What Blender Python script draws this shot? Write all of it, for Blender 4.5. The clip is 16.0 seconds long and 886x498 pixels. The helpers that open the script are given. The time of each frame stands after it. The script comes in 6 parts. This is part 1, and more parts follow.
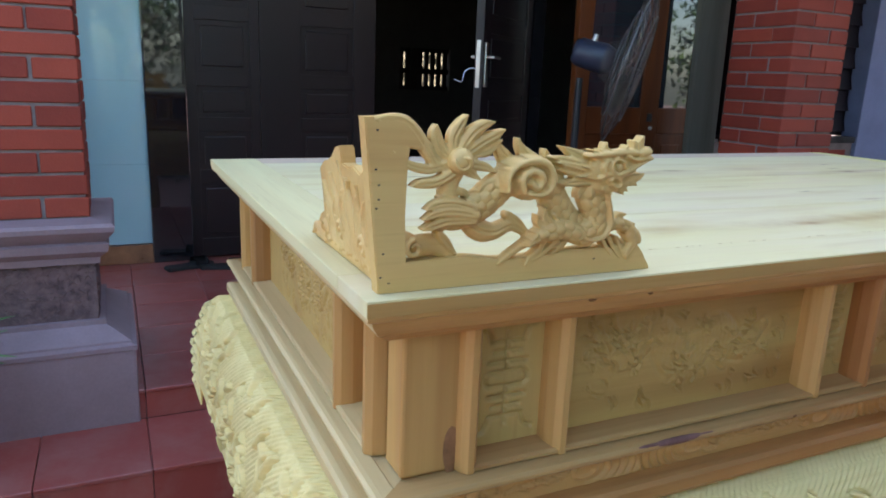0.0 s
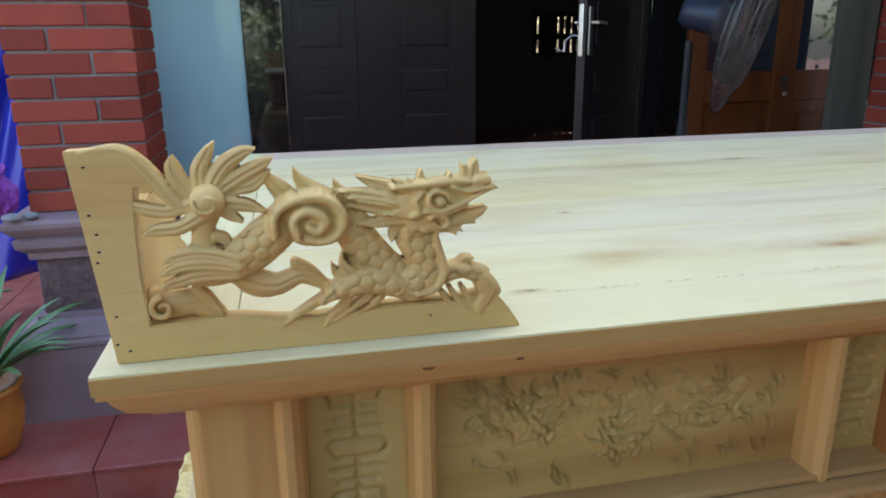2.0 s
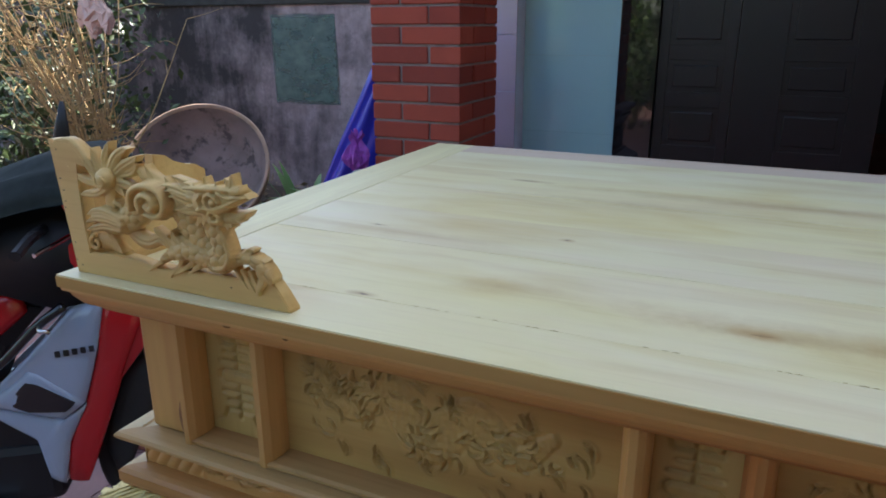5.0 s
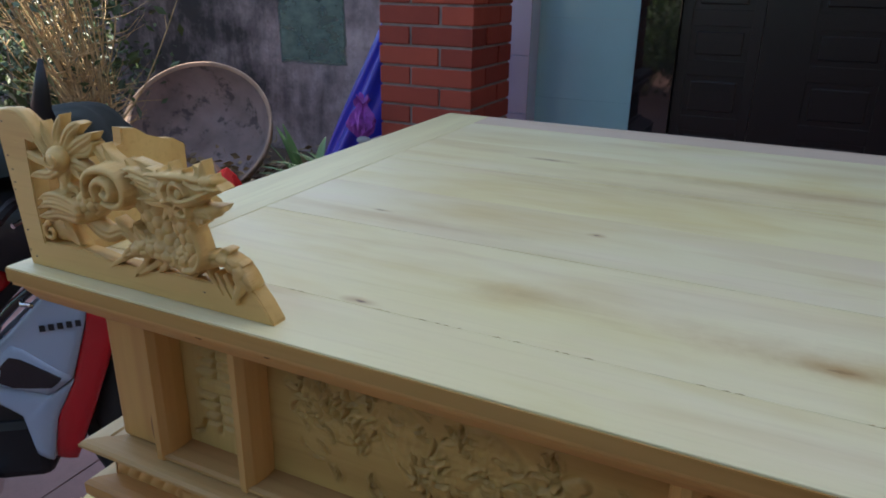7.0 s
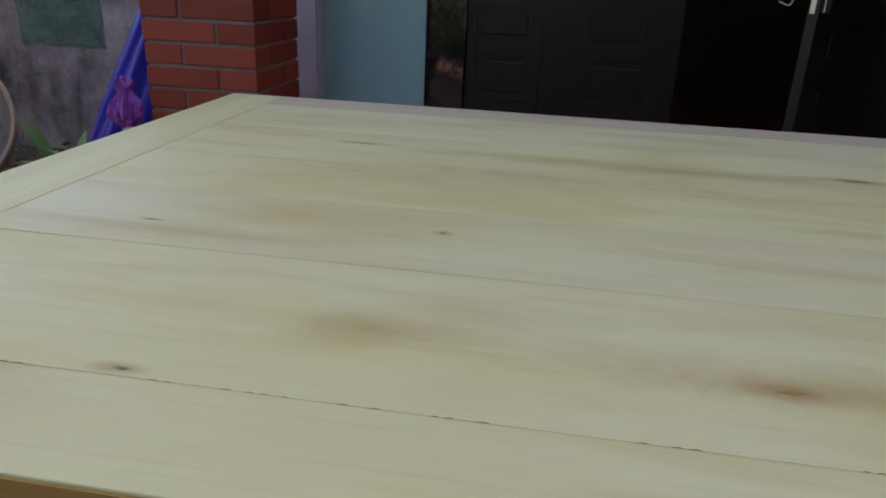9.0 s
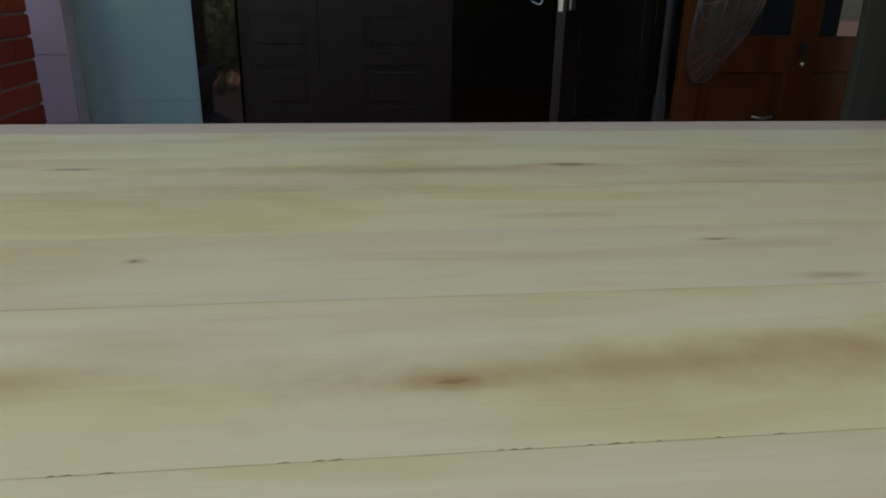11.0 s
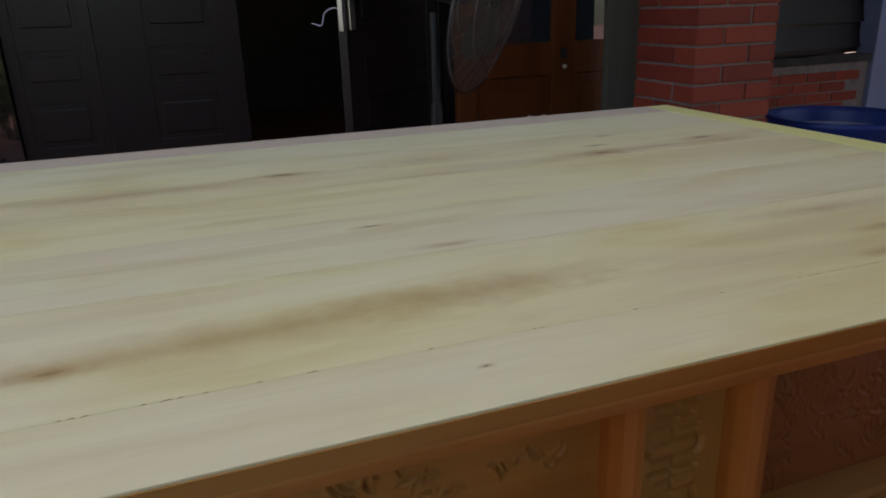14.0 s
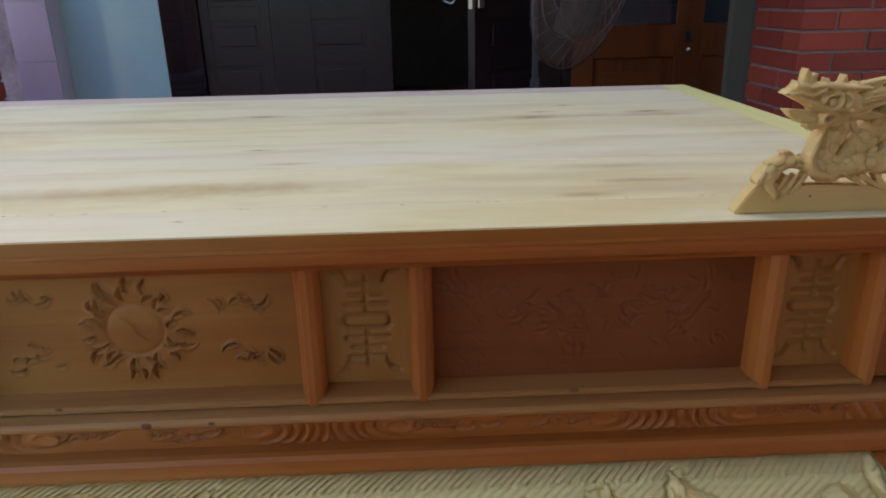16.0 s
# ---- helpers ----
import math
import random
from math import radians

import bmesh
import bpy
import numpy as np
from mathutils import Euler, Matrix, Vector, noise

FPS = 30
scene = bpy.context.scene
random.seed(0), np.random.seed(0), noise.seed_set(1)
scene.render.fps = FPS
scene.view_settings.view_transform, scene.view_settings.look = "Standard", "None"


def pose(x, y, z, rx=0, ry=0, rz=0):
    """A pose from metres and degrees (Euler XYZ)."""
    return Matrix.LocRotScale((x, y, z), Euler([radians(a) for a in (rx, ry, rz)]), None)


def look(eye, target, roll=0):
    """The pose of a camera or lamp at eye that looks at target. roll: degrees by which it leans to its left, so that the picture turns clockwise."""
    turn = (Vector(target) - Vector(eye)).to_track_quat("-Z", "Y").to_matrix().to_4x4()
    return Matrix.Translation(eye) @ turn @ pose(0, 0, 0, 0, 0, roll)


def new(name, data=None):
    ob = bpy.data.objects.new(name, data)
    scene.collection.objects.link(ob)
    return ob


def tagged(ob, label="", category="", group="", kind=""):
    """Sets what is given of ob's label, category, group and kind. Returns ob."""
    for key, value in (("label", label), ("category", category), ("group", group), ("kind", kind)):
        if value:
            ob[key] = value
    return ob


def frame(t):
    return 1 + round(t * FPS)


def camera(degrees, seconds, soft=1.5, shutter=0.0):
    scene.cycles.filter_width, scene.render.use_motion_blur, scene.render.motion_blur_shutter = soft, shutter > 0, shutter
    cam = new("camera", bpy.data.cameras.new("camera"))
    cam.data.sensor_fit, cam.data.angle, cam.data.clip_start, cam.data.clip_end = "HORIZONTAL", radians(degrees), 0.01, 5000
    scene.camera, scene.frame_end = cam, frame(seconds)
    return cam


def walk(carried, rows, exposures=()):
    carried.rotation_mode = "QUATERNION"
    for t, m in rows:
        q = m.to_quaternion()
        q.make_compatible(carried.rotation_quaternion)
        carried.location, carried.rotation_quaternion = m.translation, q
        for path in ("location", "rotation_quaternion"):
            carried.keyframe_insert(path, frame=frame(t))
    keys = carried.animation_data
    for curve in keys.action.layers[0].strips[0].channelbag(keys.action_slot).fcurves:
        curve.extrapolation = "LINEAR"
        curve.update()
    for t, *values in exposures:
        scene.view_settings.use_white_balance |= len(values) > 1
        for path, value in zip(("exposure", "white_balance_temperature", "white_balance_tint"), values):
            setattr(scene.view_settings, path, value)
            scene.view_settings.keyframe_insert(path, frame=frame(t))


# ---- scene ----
cam = camera(64.3, 16.0, 1.8)
PATH = [
    (0, (-0.194, -0.563, 1.465), (0.637, 1.194, 0.993), 2.3),
    (0.5, (-0.117, -0.551, 1.487), (0.712, 1.206, 1.011), 2.0),
    (1, (-0.015, -0.558, 1.494), (0.681, 1.251, 1.001), 1.8),
    (1.5, (0.085, -0.562, 1.509), (0.614, 1.295, 0.987), 0.9),
    (2, (0.153, -0.505, 1.5), (0.561, 1.369, 0.934), -0.6),
    (2.5, (0.256, -0.402, 1.504), (0.335, 1.473, 0.814), 1.2),
    (3, (0.43, -0.379, 1.517), (-0.02, 1.472, 0.907), -2.3),
    (3.5, (0.606, -0.412, 1.538), (-0.175, 1.317, 0.905), -1.0),
    (4, (0.634, -0.493, 1.545), (-0.183, 1.228, 0.936), -0.8),
    (4.5, (0.66, -0.533, 1.552), (-0.125, 1.205, 0.95), -0.9),
    (5, (0.761, -0.524, 1.555), (-0.05, 1.2, 0.946), -0.2),
    (5.2, (0.805, -0.525, 1.557), (-0.012, 1.198, 0.952), 0.1),
    (7.3, (0.688, -0.362, 1.549), (-0.116, 1.323, 0.833), 1.4),
    (7.5, (0.682, -0.324, 1.54), (-0.116, 1.371, 0.84), 2.0),
    (8, (0.629, -0.263, 1.516), (0.054, 1.529, 0.838), 0.4),
    (8.2, (0.609, -0.257, 1.503), (0.12, 1.551, 0.8), 0.6),
    (10.3, (0.657, -0.223, 1.499), (0.631, 1.642, 0.778), 1.5),
    (10.5, (0.676, -0.232, 1.51), (0.699, 1.634, 0.792), 0.7),
    (11, (0.72, -0.218, 1.499), (0.95, 1.645, 0.809), 1.0),
    (11.5, (0.756, -0.249, 1.511), (1.199, 1.58, 0.835), 1.9),
    (12, (0.77, -0.251, 1.518), (1.34, 1.548, 0.857), 2.0),
    (12.5, (0.789, -0.253, 1.517), (1.446, 1.523, 0.874), 1.7),
    (13, (0.795, -0.272, 1.522), (1.567, 1.461, 0.89), 1.8),
    (13.5, (0.784, -0.295, 1.524), (1.668, 1.381, 0.884), 1.5),
    (14, (0.892, -0.35, 1.505), (1.522, 1.435, 0.858), -1.9),
    (14.5, (1.094, -0.452, 1.48), (1.402, 1.41, 0.818), 0.3),
    (15, (1.167, -0.545, 1.487), (1.385, 1.354, 0.898), -2.0),
    (15.5, (1.228, -0.646, 1.48), (1.307, 1.245, 0.833), 0.7),
    (16, (1.316, -0.662, 1.488), (1.377, 1.218, 0.809), -1.2),
]
EXPOSURES = [(0.0, 2.6, 6450, 6), (1.5, 2.65, 6550, 6), (3.0, 2.43, 6500, 9), (5.0, 1.97, 6550, 9), (8.0, 1.63, 7000, 8), (10.5, 1.42, 7950, 7), (13.5, 1.5, 8000, 12), (15.0, 1.95, 7200, 15), (16.0, 2.35, 7150, 19)]
walk(cam, [(t, look(eye, target, roll)) for t, eye, target, roll in PATH], EXPOSURES)

# ---- world, sun, exposure ----
world = bpy.data.worlds.new("world")
scene.world = world
world.use_nodes = True
wn = world.node_tree.nodes
sky = wn.new("ShaderNodeTexSky")
sky.sky_type = "NISHITA"
sky.sun_disc = False
sky.sun_elevation = radians(50)
sky.sun_rotation = radians(20)
sky.air_density, sky.dust_density, sky.ozone_density = 1.0, 2.0, 1.0
wn["Background"].inputs["Strength"].default_value = 0.15
world.node_tree.links.new(sky.outputs["Color"], wn["Background"].inputs["Color"])
sun = new("sun", bpy.data.lights.new("sun", "SUN"))
sun.data.energy, sun.data.angle, sun.data.color = 4.5, radians(0.5), (1.0, 0.95, 0.86)
sun.matrix_world = look((1.7, 4.66, 5.9), (0, 0, 0))

# ---- materials ----


class Mat:
    """A node material with short ways to add nodes."""

    def __init__(self, name, rough=0.6, metal=0.0):
        self.m = bpy.data.materials.new(name)
        self.m.use_nodes = True
        self.t = self.m.node_tree
        self.b = self.t.nodes["Principled BSDF"]
        self.b.inputs["Roughness"].default_value = rough
        self.b.inputs["Metallic"].default_value = metal

    def n(self, kind, operation="", data_type="", blend_type="", use_clamp=False):
        node = self.t.nodes.new("ShaderNode" + kind)
        if operation:
            node.operation = operation
        if data_type:
            node.data_type, node.blend_type = data_type, blend_type
        if use_clamp:
            node.use_clamp = True
        return node

    def link(self, a, b):
        self.t.links.new(a, b)

    def coords(self, scale=(1, 1, 1), random_shift=True, turn=(0, 0, 0)):
        tc = self.n("TexCoord")
        mp = self.n("Mapping")
        mp.inputs["Scale"].default_value = scale
        mp.inputs["Rotation"].default_value = turn
        self.link(tc.outputs["Object"], mp.inputs["Vector"])
        if random_shift:
            oi = self.n("ObjectInfo")
            mu = self.n("Math", operation="MULTIPLY")
            mu.inputs[1].default_value = 37.0
            self.link(oi.outputs["Random"], mu.inputs[0])
            self.link(mu.outputs[0], mp.inputs["Location"])
        return mp.outputs["Vector"]

    def noise(self, vec, scale, detail=4.0, rough=0.55, distort=0.0):
        nt = self.n("TexNoise")
        nt.inputs["Scale"].default_value, nt.inputs["Detail"].default_value = scale, detail
        nt.inputs["Roughness"].default_value, nt.inputs["Distortion"].default_value = rough, distort
        self.link(vec, nt.inputs["Vector"])
        return nt.outputs["Fac"]

    def ramp(self, fac, stops):
        r = self.n("ValToRGB")
        el = r.color_ramp.elements
        while len(el) < len(stops):
            el.new(0.5)
        for e, (p, c) in zip(el, stops):
            e.position, e.color = p, (*c, 1) if len(c) == 3 else c
        self.link(fac, r.inputs["Fac"])
        return r.outputs["Color"]

    def mix(self, fac, a, b, blend="MIX"):
        m = self.n("Mix", data_type="RGBA", blend_type=blend)
        for v, i in ((fac, 0), (a, 6), (b, 7)):
            if isinstance(v, (int, float)):
                m.inputs[i].default_value = v
            elif isinstance(v, tuple):
                m.inputs[i].default_value = (*v, 1)
            else:
                self.link(v, m.inputs[i])
        return m.outputs[2]

    def math(self, op, a, b=0.0, clamp=False):
        m = self.n("Math", operation=op, use_clamp=clamp)
        for v, i in ((a, 0), (b, 1)):
            if isinstance(v, (int, float)):
                m.inputs[i].default_value = v
            else:
                self.link(v, m.inputs[i])
        return m.outputs[0]

    def bump(self, height, strength=0.3, distance=0.002):
        bu = self.n("Bump")
        bu.inputs["Strength"].default_value, bu.inputs["Distance"].default_value = strength, distance
        self.link(height, bu.inputs["Height"])
        self.link(bu.outputs["Normal"], self.b.inputs["Normal"])

    def colour(self, c):
        if isinstance(c, tuple):
            self.b.inputs["Base Color"].default_value = (*c, 1)
        else:
            self.link(c, self.b.inputs["Base Color"])
        return self

    def rough(self, fac, lo, hi):
        mr = self.n("MapRange")
        mr.inputs["To Min"].default_value, mr.inputs["To Max"].default_value = lo, hi
        self.link(fac, mr.inputs["Value"])
        self.link(mr.outputs["Result"], self.b.inputs["Roughness"])
        return self


def wood(name, light, mid, dark, axis=0, rough=0.5, knots=(), streaks=0.5, coarse=1.0, redder=0.0, spec=None):
    """Bare planed timber with its grain along an axis, broad streaks, pores, and knots at (x, y, length, width, strength)."""
    m = Mat(name, rough)
    sc = [16.0 * coarse] * 3
    sc[axis] = (2.4 if knots else 0.9) * coarse
    v = m.coords(tuple(sc))
    broad = m.noise(v, 0.55, 3, 0.5, 0.6)
    grain = m.noise(v, 5.0, 5, 0.6, 0.3)
    sc2 = [170.0] * 3
    sc2[axis] = 6.0
    pores = m.noise(m.coords(tuple(sc2)), 1.0, 3, 0.5)
    c = m.ramp(broad, [(0.25, light), (0.48, light), (0.60, mid), (0.8, dark)])
    c = m.mix(streaks, light, c)
    if knots:
        oi = m.n("ObjectInfo")
        c = m.mix(m.math("MULTIPLY", oi.outputs["Random"], 0.3), c, (0.72, 0.60, 0.42))
        blot = m.noise(m.coords((2.0, 7.0, 1.0)), 1.3, 4, 0.55, 0.5)
        c = m.mix(0.9, c, m.ramp(blot, [(0.3, (0.90, 0.82, 0.62)), (0.5, (1, 1, 0.94)), (0.72, (1, 0.95, 1.0))]), "MULTIPLY")
        haze = m.noise(m.coords((2.6, 13.0, 1.0)), 1.0, 3, 0.5, 0.8)
        c = m.mix(m.math("MULTIPLY", m.ramp(haze, [(0.56, (0, 0, 0)), (0.72, (1, 1, 1))]), 0.5), c, (0.60, 0.44, 0.20))
        wash = m.noise(m.coords((1.6, 4.0, 1.0), True, (0, 0, 0.1)), 1.5, 4, 0.55)
        c = m.mix(m.math("MULTIPLY", m.ramp(wash, [(0.5, (0, 0, 0)), (0.7, (1, 1, 1))]), 0.5), c, (0.81, 0.715, 0.50))
    g = m.ramp(grain, [(0.3, (0.86, 0.83, 0.76)), (0.62, (1, 1, 1))])
    c = m.mix(0.22 if knots else 0.5, c, g, "MULTIPLY")
    p = m.ramp(pores, [(0.3, (0.80, 0.74, 0.64)), (0.45, (1, 1, 1))])
    c = m.mix(0.2 if knots else 0.35, c, p, "MULTIPLY")
    if knots:
        tc = m.n("TexCoord")
        wob = m.noise(tc.outputs["Object"], 22.0, 4, 0.65)
        rag = m.noise(m.coords((70.0, 260.0, 1.0)), 1.0, 4, 0.65)
        for kx, ky, kl, kw, ks in knots:
            ma = m.n("Mapping")
            ma.inputs["Location"].default_value = (-kx / kl, -ky / kw, 0)
            ma.inputs["Scale"].default_value = (1 / kl, 1 / kw, 0)
            m.link(tc.outputs["Object"], ma.inputs["Vector"])
            ln = m.n("VectorMath", operation="LENGTH")
            m.link(ma.outputs["Vector"], ln.inputs[0])
            d = m.math("ADD", ln.outputs["Value"], m.math("MULTIPLY", m.math("SUBTRACT", wob, 0.5), 1.1))
            halo = m.math("MULTIPLY", m.math("POWER", m.math("SUBTRACT", 1.0, d, True), 1.2), 0.8 * ks if ks < 1 else 0.85, True)
            c = m.mix(halo, c, (0.44, 0.26, 0.10))
            if ks >= 1:
                near = m.math("ADD", ln.outputs["Value"], m.math("MULTIPLY", m.math("SUBTRACT", rag, 0.5), 0.9))
                core = m.math("MULTIPLY", m.math("SUBTRACT", 0.27, near, True), 6.0, True)
                c = m.mix(m.math("MULTIPLY", core, 0.9), c, (0.12, 0.062, 0.036))
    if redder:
        # colour turns redder and darker towards the far end of the table
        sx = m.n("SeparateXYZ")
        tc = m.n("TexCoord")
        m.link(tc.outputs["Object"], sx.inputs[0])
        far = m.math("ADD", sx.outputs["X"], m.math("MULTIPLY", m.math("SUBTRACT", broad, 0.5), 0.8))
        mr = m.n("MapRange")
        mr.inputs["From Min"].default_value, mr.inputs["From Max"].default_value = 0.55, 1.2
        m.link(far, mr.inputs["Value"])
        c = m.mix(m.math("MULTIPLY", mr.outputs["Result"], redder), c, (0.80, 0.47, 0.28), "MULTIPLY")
    if spec is not None:
        m.b.inputs["Specular IOR Level"].default_value = spec
    m.colour(c)
    m.rough(grain, rough - 0.08, rough + 0.12)
    m.bump(m.mix(0.5, grain, pores), 0.25, 0.0012)
    return m.m


def plain(name, colour, rough=0.5, metal=0.0, vary=0.15, scale=6.0, bump=0.0, fine=120.0, spec=None):
    """A surface of one colour with soft stains and fine relief."""
    m = Mat(name, rough, metal)
    v = m.coords()
    a = m.noise(v, scale, 5, 0.6)
    b = m.noise(v, fine, 3, 0.6)
    lo, hi = tuple(c * (1 - vary) for c in colour), tuple(min(1, c * (1 + vary)) for c in colour)
    c = m.ramp(a, [(0.3, lo), (0.7, hi)])
    c = m.mix(0.25, c, m.ramp(b, [(0.35, (0.75, 0.75, 0.75)), (0.6, (1, 1, 1))]), "MULTIPLY")
    m.colour(c)
    m.rough(a, max(0.02, rough - 0.08), min(1, rough + 0.1))
    if bump:
        m.bump(b, 0.5, bump)
    if spec is not None:
        m.b.inputs["Specular IOR Level"].default_value = spec
    return m.m


PALE, TAN, BROWN = (0.77, 0.68, 0.37), (0.62, 0.47, 0.22), (0.40, 0.24, 0.10)
KNOTS = [(0.521, 0.389, 0.015, 0.010, 1), (0.369, 0.099, 0.026, 0.009, 1), (0.776, 0.163, 0.040, 0.013, 1), (0.770, 0.165, 0.12, 0.018, 0.55), (1.073, 0.410, 0.034, 0.007, 1)]
KNOTS += [(1.014, 0.733, 0.085, 0.017, 1), (1.530, 0.648, 0.065, 0.030, 1), (1.757, 0.685, 0.060, 0.022, 1), (1.062, 0.051, 0.009, 0.004, 1)]
KNOTS += [(1.545, 0.655, 0.11, 0.026, 0.95), (1.772, 0.650, 0.12, 0.026, 0.9), (1.640, 0.655, 0.07, 0.014, 0.95), (1.25, 0.628, 0.16, 0.006, 0.5), (1.553, 0.708, 0.035, 0.012, 1), (1.615, 0.784, 0.030, 0.011, 1)]
KNOTS += [(0.35, 0.735, 0.07, 0.012, 1), (1.135, 0.311, 0.05, 0.010, 0.8), (1.600, 0.170, 0.085, 0.014, 0.95), (1.511, 0.111, 0.055, 0.013, 0.95), (1.573, 0.249, 0.14, 0.020, 0.8)]
KNOTS += [(0.90, 0.172, 0.34, 0.045, 0.75), (1.12, 0.185, 0.2, 0.04, 0.72), (0.50, 0.183, 0.09, 0.03, 0.6), (0.8, 0.715, 0.45, 0.035, 0.75)]
KNOTS += [(1.26, 0.735, 0.14, 0.04, 0.65), (0.55, 0.63, 0.3, 0.028, 0.55), (0.30, 0.33, 0.2, 0.02, 0.4), (0.242, 0.352, 0.022, 0.005, 1), (0.95, 0.50, 0.12, 0.018, 0.45)]
M_TOP = wood("pale_planed_wood", PALE, TAN, BROWN, 0, 0.42, KNOTS, 0.45)
M_TOPP = wood("pinkish_pale_planed_wood", (0.76, 0.675, 0.42), (0.66, 0.53, 0.29), TAN, 0, 0.42, KNOTS, 0.4)
# darker tan for the top's front face, with its shade put into the colour
M_LIP = wood("shaded_tan_edge_wood", (0.47, 0.265, 0.088), (0.38, 0.20, 0.062), (0.26, 0.12, 0.038), 0, 0.6, (), 0.6, redder=1.0, spec=0.1)
M_END = wood("pale_end_board_wood", PALE, TAN, BROWN, 1, 0.42, (), 0.25)
M_ENDY = wood("yellow_end_board_wood", (0.78, 0.70, 0.26), (0.68, 0.56, 0.2), TAN, 1, 0.42, (), 0.25)
M_BACK = wood("pinkish_rail_wood", (0.66, 0.50, 0.36), (0.55, 0.38, 0.24), BROWN, 0, 0.45, (), 0.5)
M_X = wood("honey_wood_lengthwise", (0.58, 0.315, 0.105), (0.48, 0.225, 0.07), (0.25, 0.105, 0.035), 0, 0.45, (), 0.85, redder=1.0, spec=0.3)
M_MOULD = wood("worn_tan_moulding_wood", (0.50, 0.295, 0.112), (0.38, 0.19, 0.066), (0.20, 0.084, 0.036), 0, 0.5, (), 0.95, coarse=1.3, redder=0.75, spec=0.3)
M_Y = wood("honey_wood_crosswise", (0.66, 0.48, 0.23), (0.56, 0.37, 0.16), (0.40, 0.22, 0.09), 1, 0.45, (), 0.5)
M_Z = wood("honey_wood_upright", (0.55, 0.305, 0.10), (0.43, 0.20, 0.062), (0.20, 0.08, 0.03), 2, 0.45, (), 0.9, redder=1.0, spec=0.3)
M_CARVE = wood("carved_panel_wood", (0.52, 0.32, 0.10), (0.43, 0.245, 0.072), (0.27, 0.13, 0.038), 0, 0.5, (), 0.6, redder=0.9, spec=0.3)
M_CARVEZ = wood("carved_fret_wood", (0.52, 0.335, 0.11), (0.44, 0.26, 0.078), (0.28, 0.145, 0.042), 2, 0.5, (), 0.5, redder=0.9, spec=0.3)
M_RED = wood("reddish_panel_wood", (0.245, 0.070, 0.020), (0.19, 0.051, 0.016), (0.11, 0.031, 0.011), 0, 0.5, (), 0.7, spec=0.2)
M_APRON = wood("pale_carved_apron_wood", (0.85, 0.66, 0.29), (0.75, 0.54, 0.21), (0.62, 0.42, 0.16), 0, 0.55, (), 0.4, spec=0.2)
M_HORN = wood("carved_ornament_wood", (0.66, 0.432, 0.152), (0.56, 0.315, 0.096), (0.37, 0.17, 0.05), 0, 0.5, (), 0.5)

M_BRUISE = plain("purplish_stained_wood", (0.20, 0.10, 0.085), 0.7, 0, 0.3, 40, spec=0.1)
M_HEART = plain("brown_heartwood", (0.27, 0.125, 0.055), 0.6, 0, 0.35, 30, spec=0.2)
M_FIBRE = plain("torn_pale_fibre", (0.44, 0.31, 0.15), 0.9, spec=0.05)
M_TEAR = plain("torn_dark_fibre", (0.19, 0.10, 0.045), 0.9, spec=0.05)


def brick_mat():
    m = Mat("red_clay_brick", 0.75)
    v = m.coords()
    oi = m.n("ObjectInfo")
    base = m.ramp(oi.outputs["Random"], [(0.0, (0.22, 0.030, 0.015)), (0.5, (0.29, 0.040, 0.019)), (1.0, (0.35, 0.056, 0.027))])
    c = m.mix(0.5, base, m.ramp(m.noise(v, 9, 5), [(0.3, (0.7, 0.66, 0.66)), (0.7, (1, 1, 1))]), "MULTIPLY")
    c = m.mix(m.math("MULTIPLY", m.ramp(m.noise(v, 60, 4), [(0.62, (0, 0, 0)), (0.8, (1, 1, 1))]), 0.08), c, (0.38, 0.19, 0.13))
    m.colour(c)
    m.bump(m.noise(v, 140, 4), 0.5, 0.0015)
    return m.m


def tile_mat():
    m = Mat("red_floor_tile", 0.3)
    v = m.coords()
    oi = m.n("ObjectInfo")
    base = m.ramp(oi.outputs["Random"], [(0.0, (0.29, 0.058, 0.044)), (1.0, (0.37, 0.085, 0.064))])
    dust = m.ramp(m.noise(v, 5, 6, 0.65), [(0.45, (0, 0, 0)), (0.75, (1, 1, 1))])
    c = m.mix(m.math("MULTIPLY", dust, 0.4), base, (0.42, 0.26, 0.23))
    m.colour(c)
    m.rough(m.noise(v, 8, 4), 0.22, 0.5)
    m.bump(m.noise(v, 90, 3), 0.15, 0.001)
    return m.m


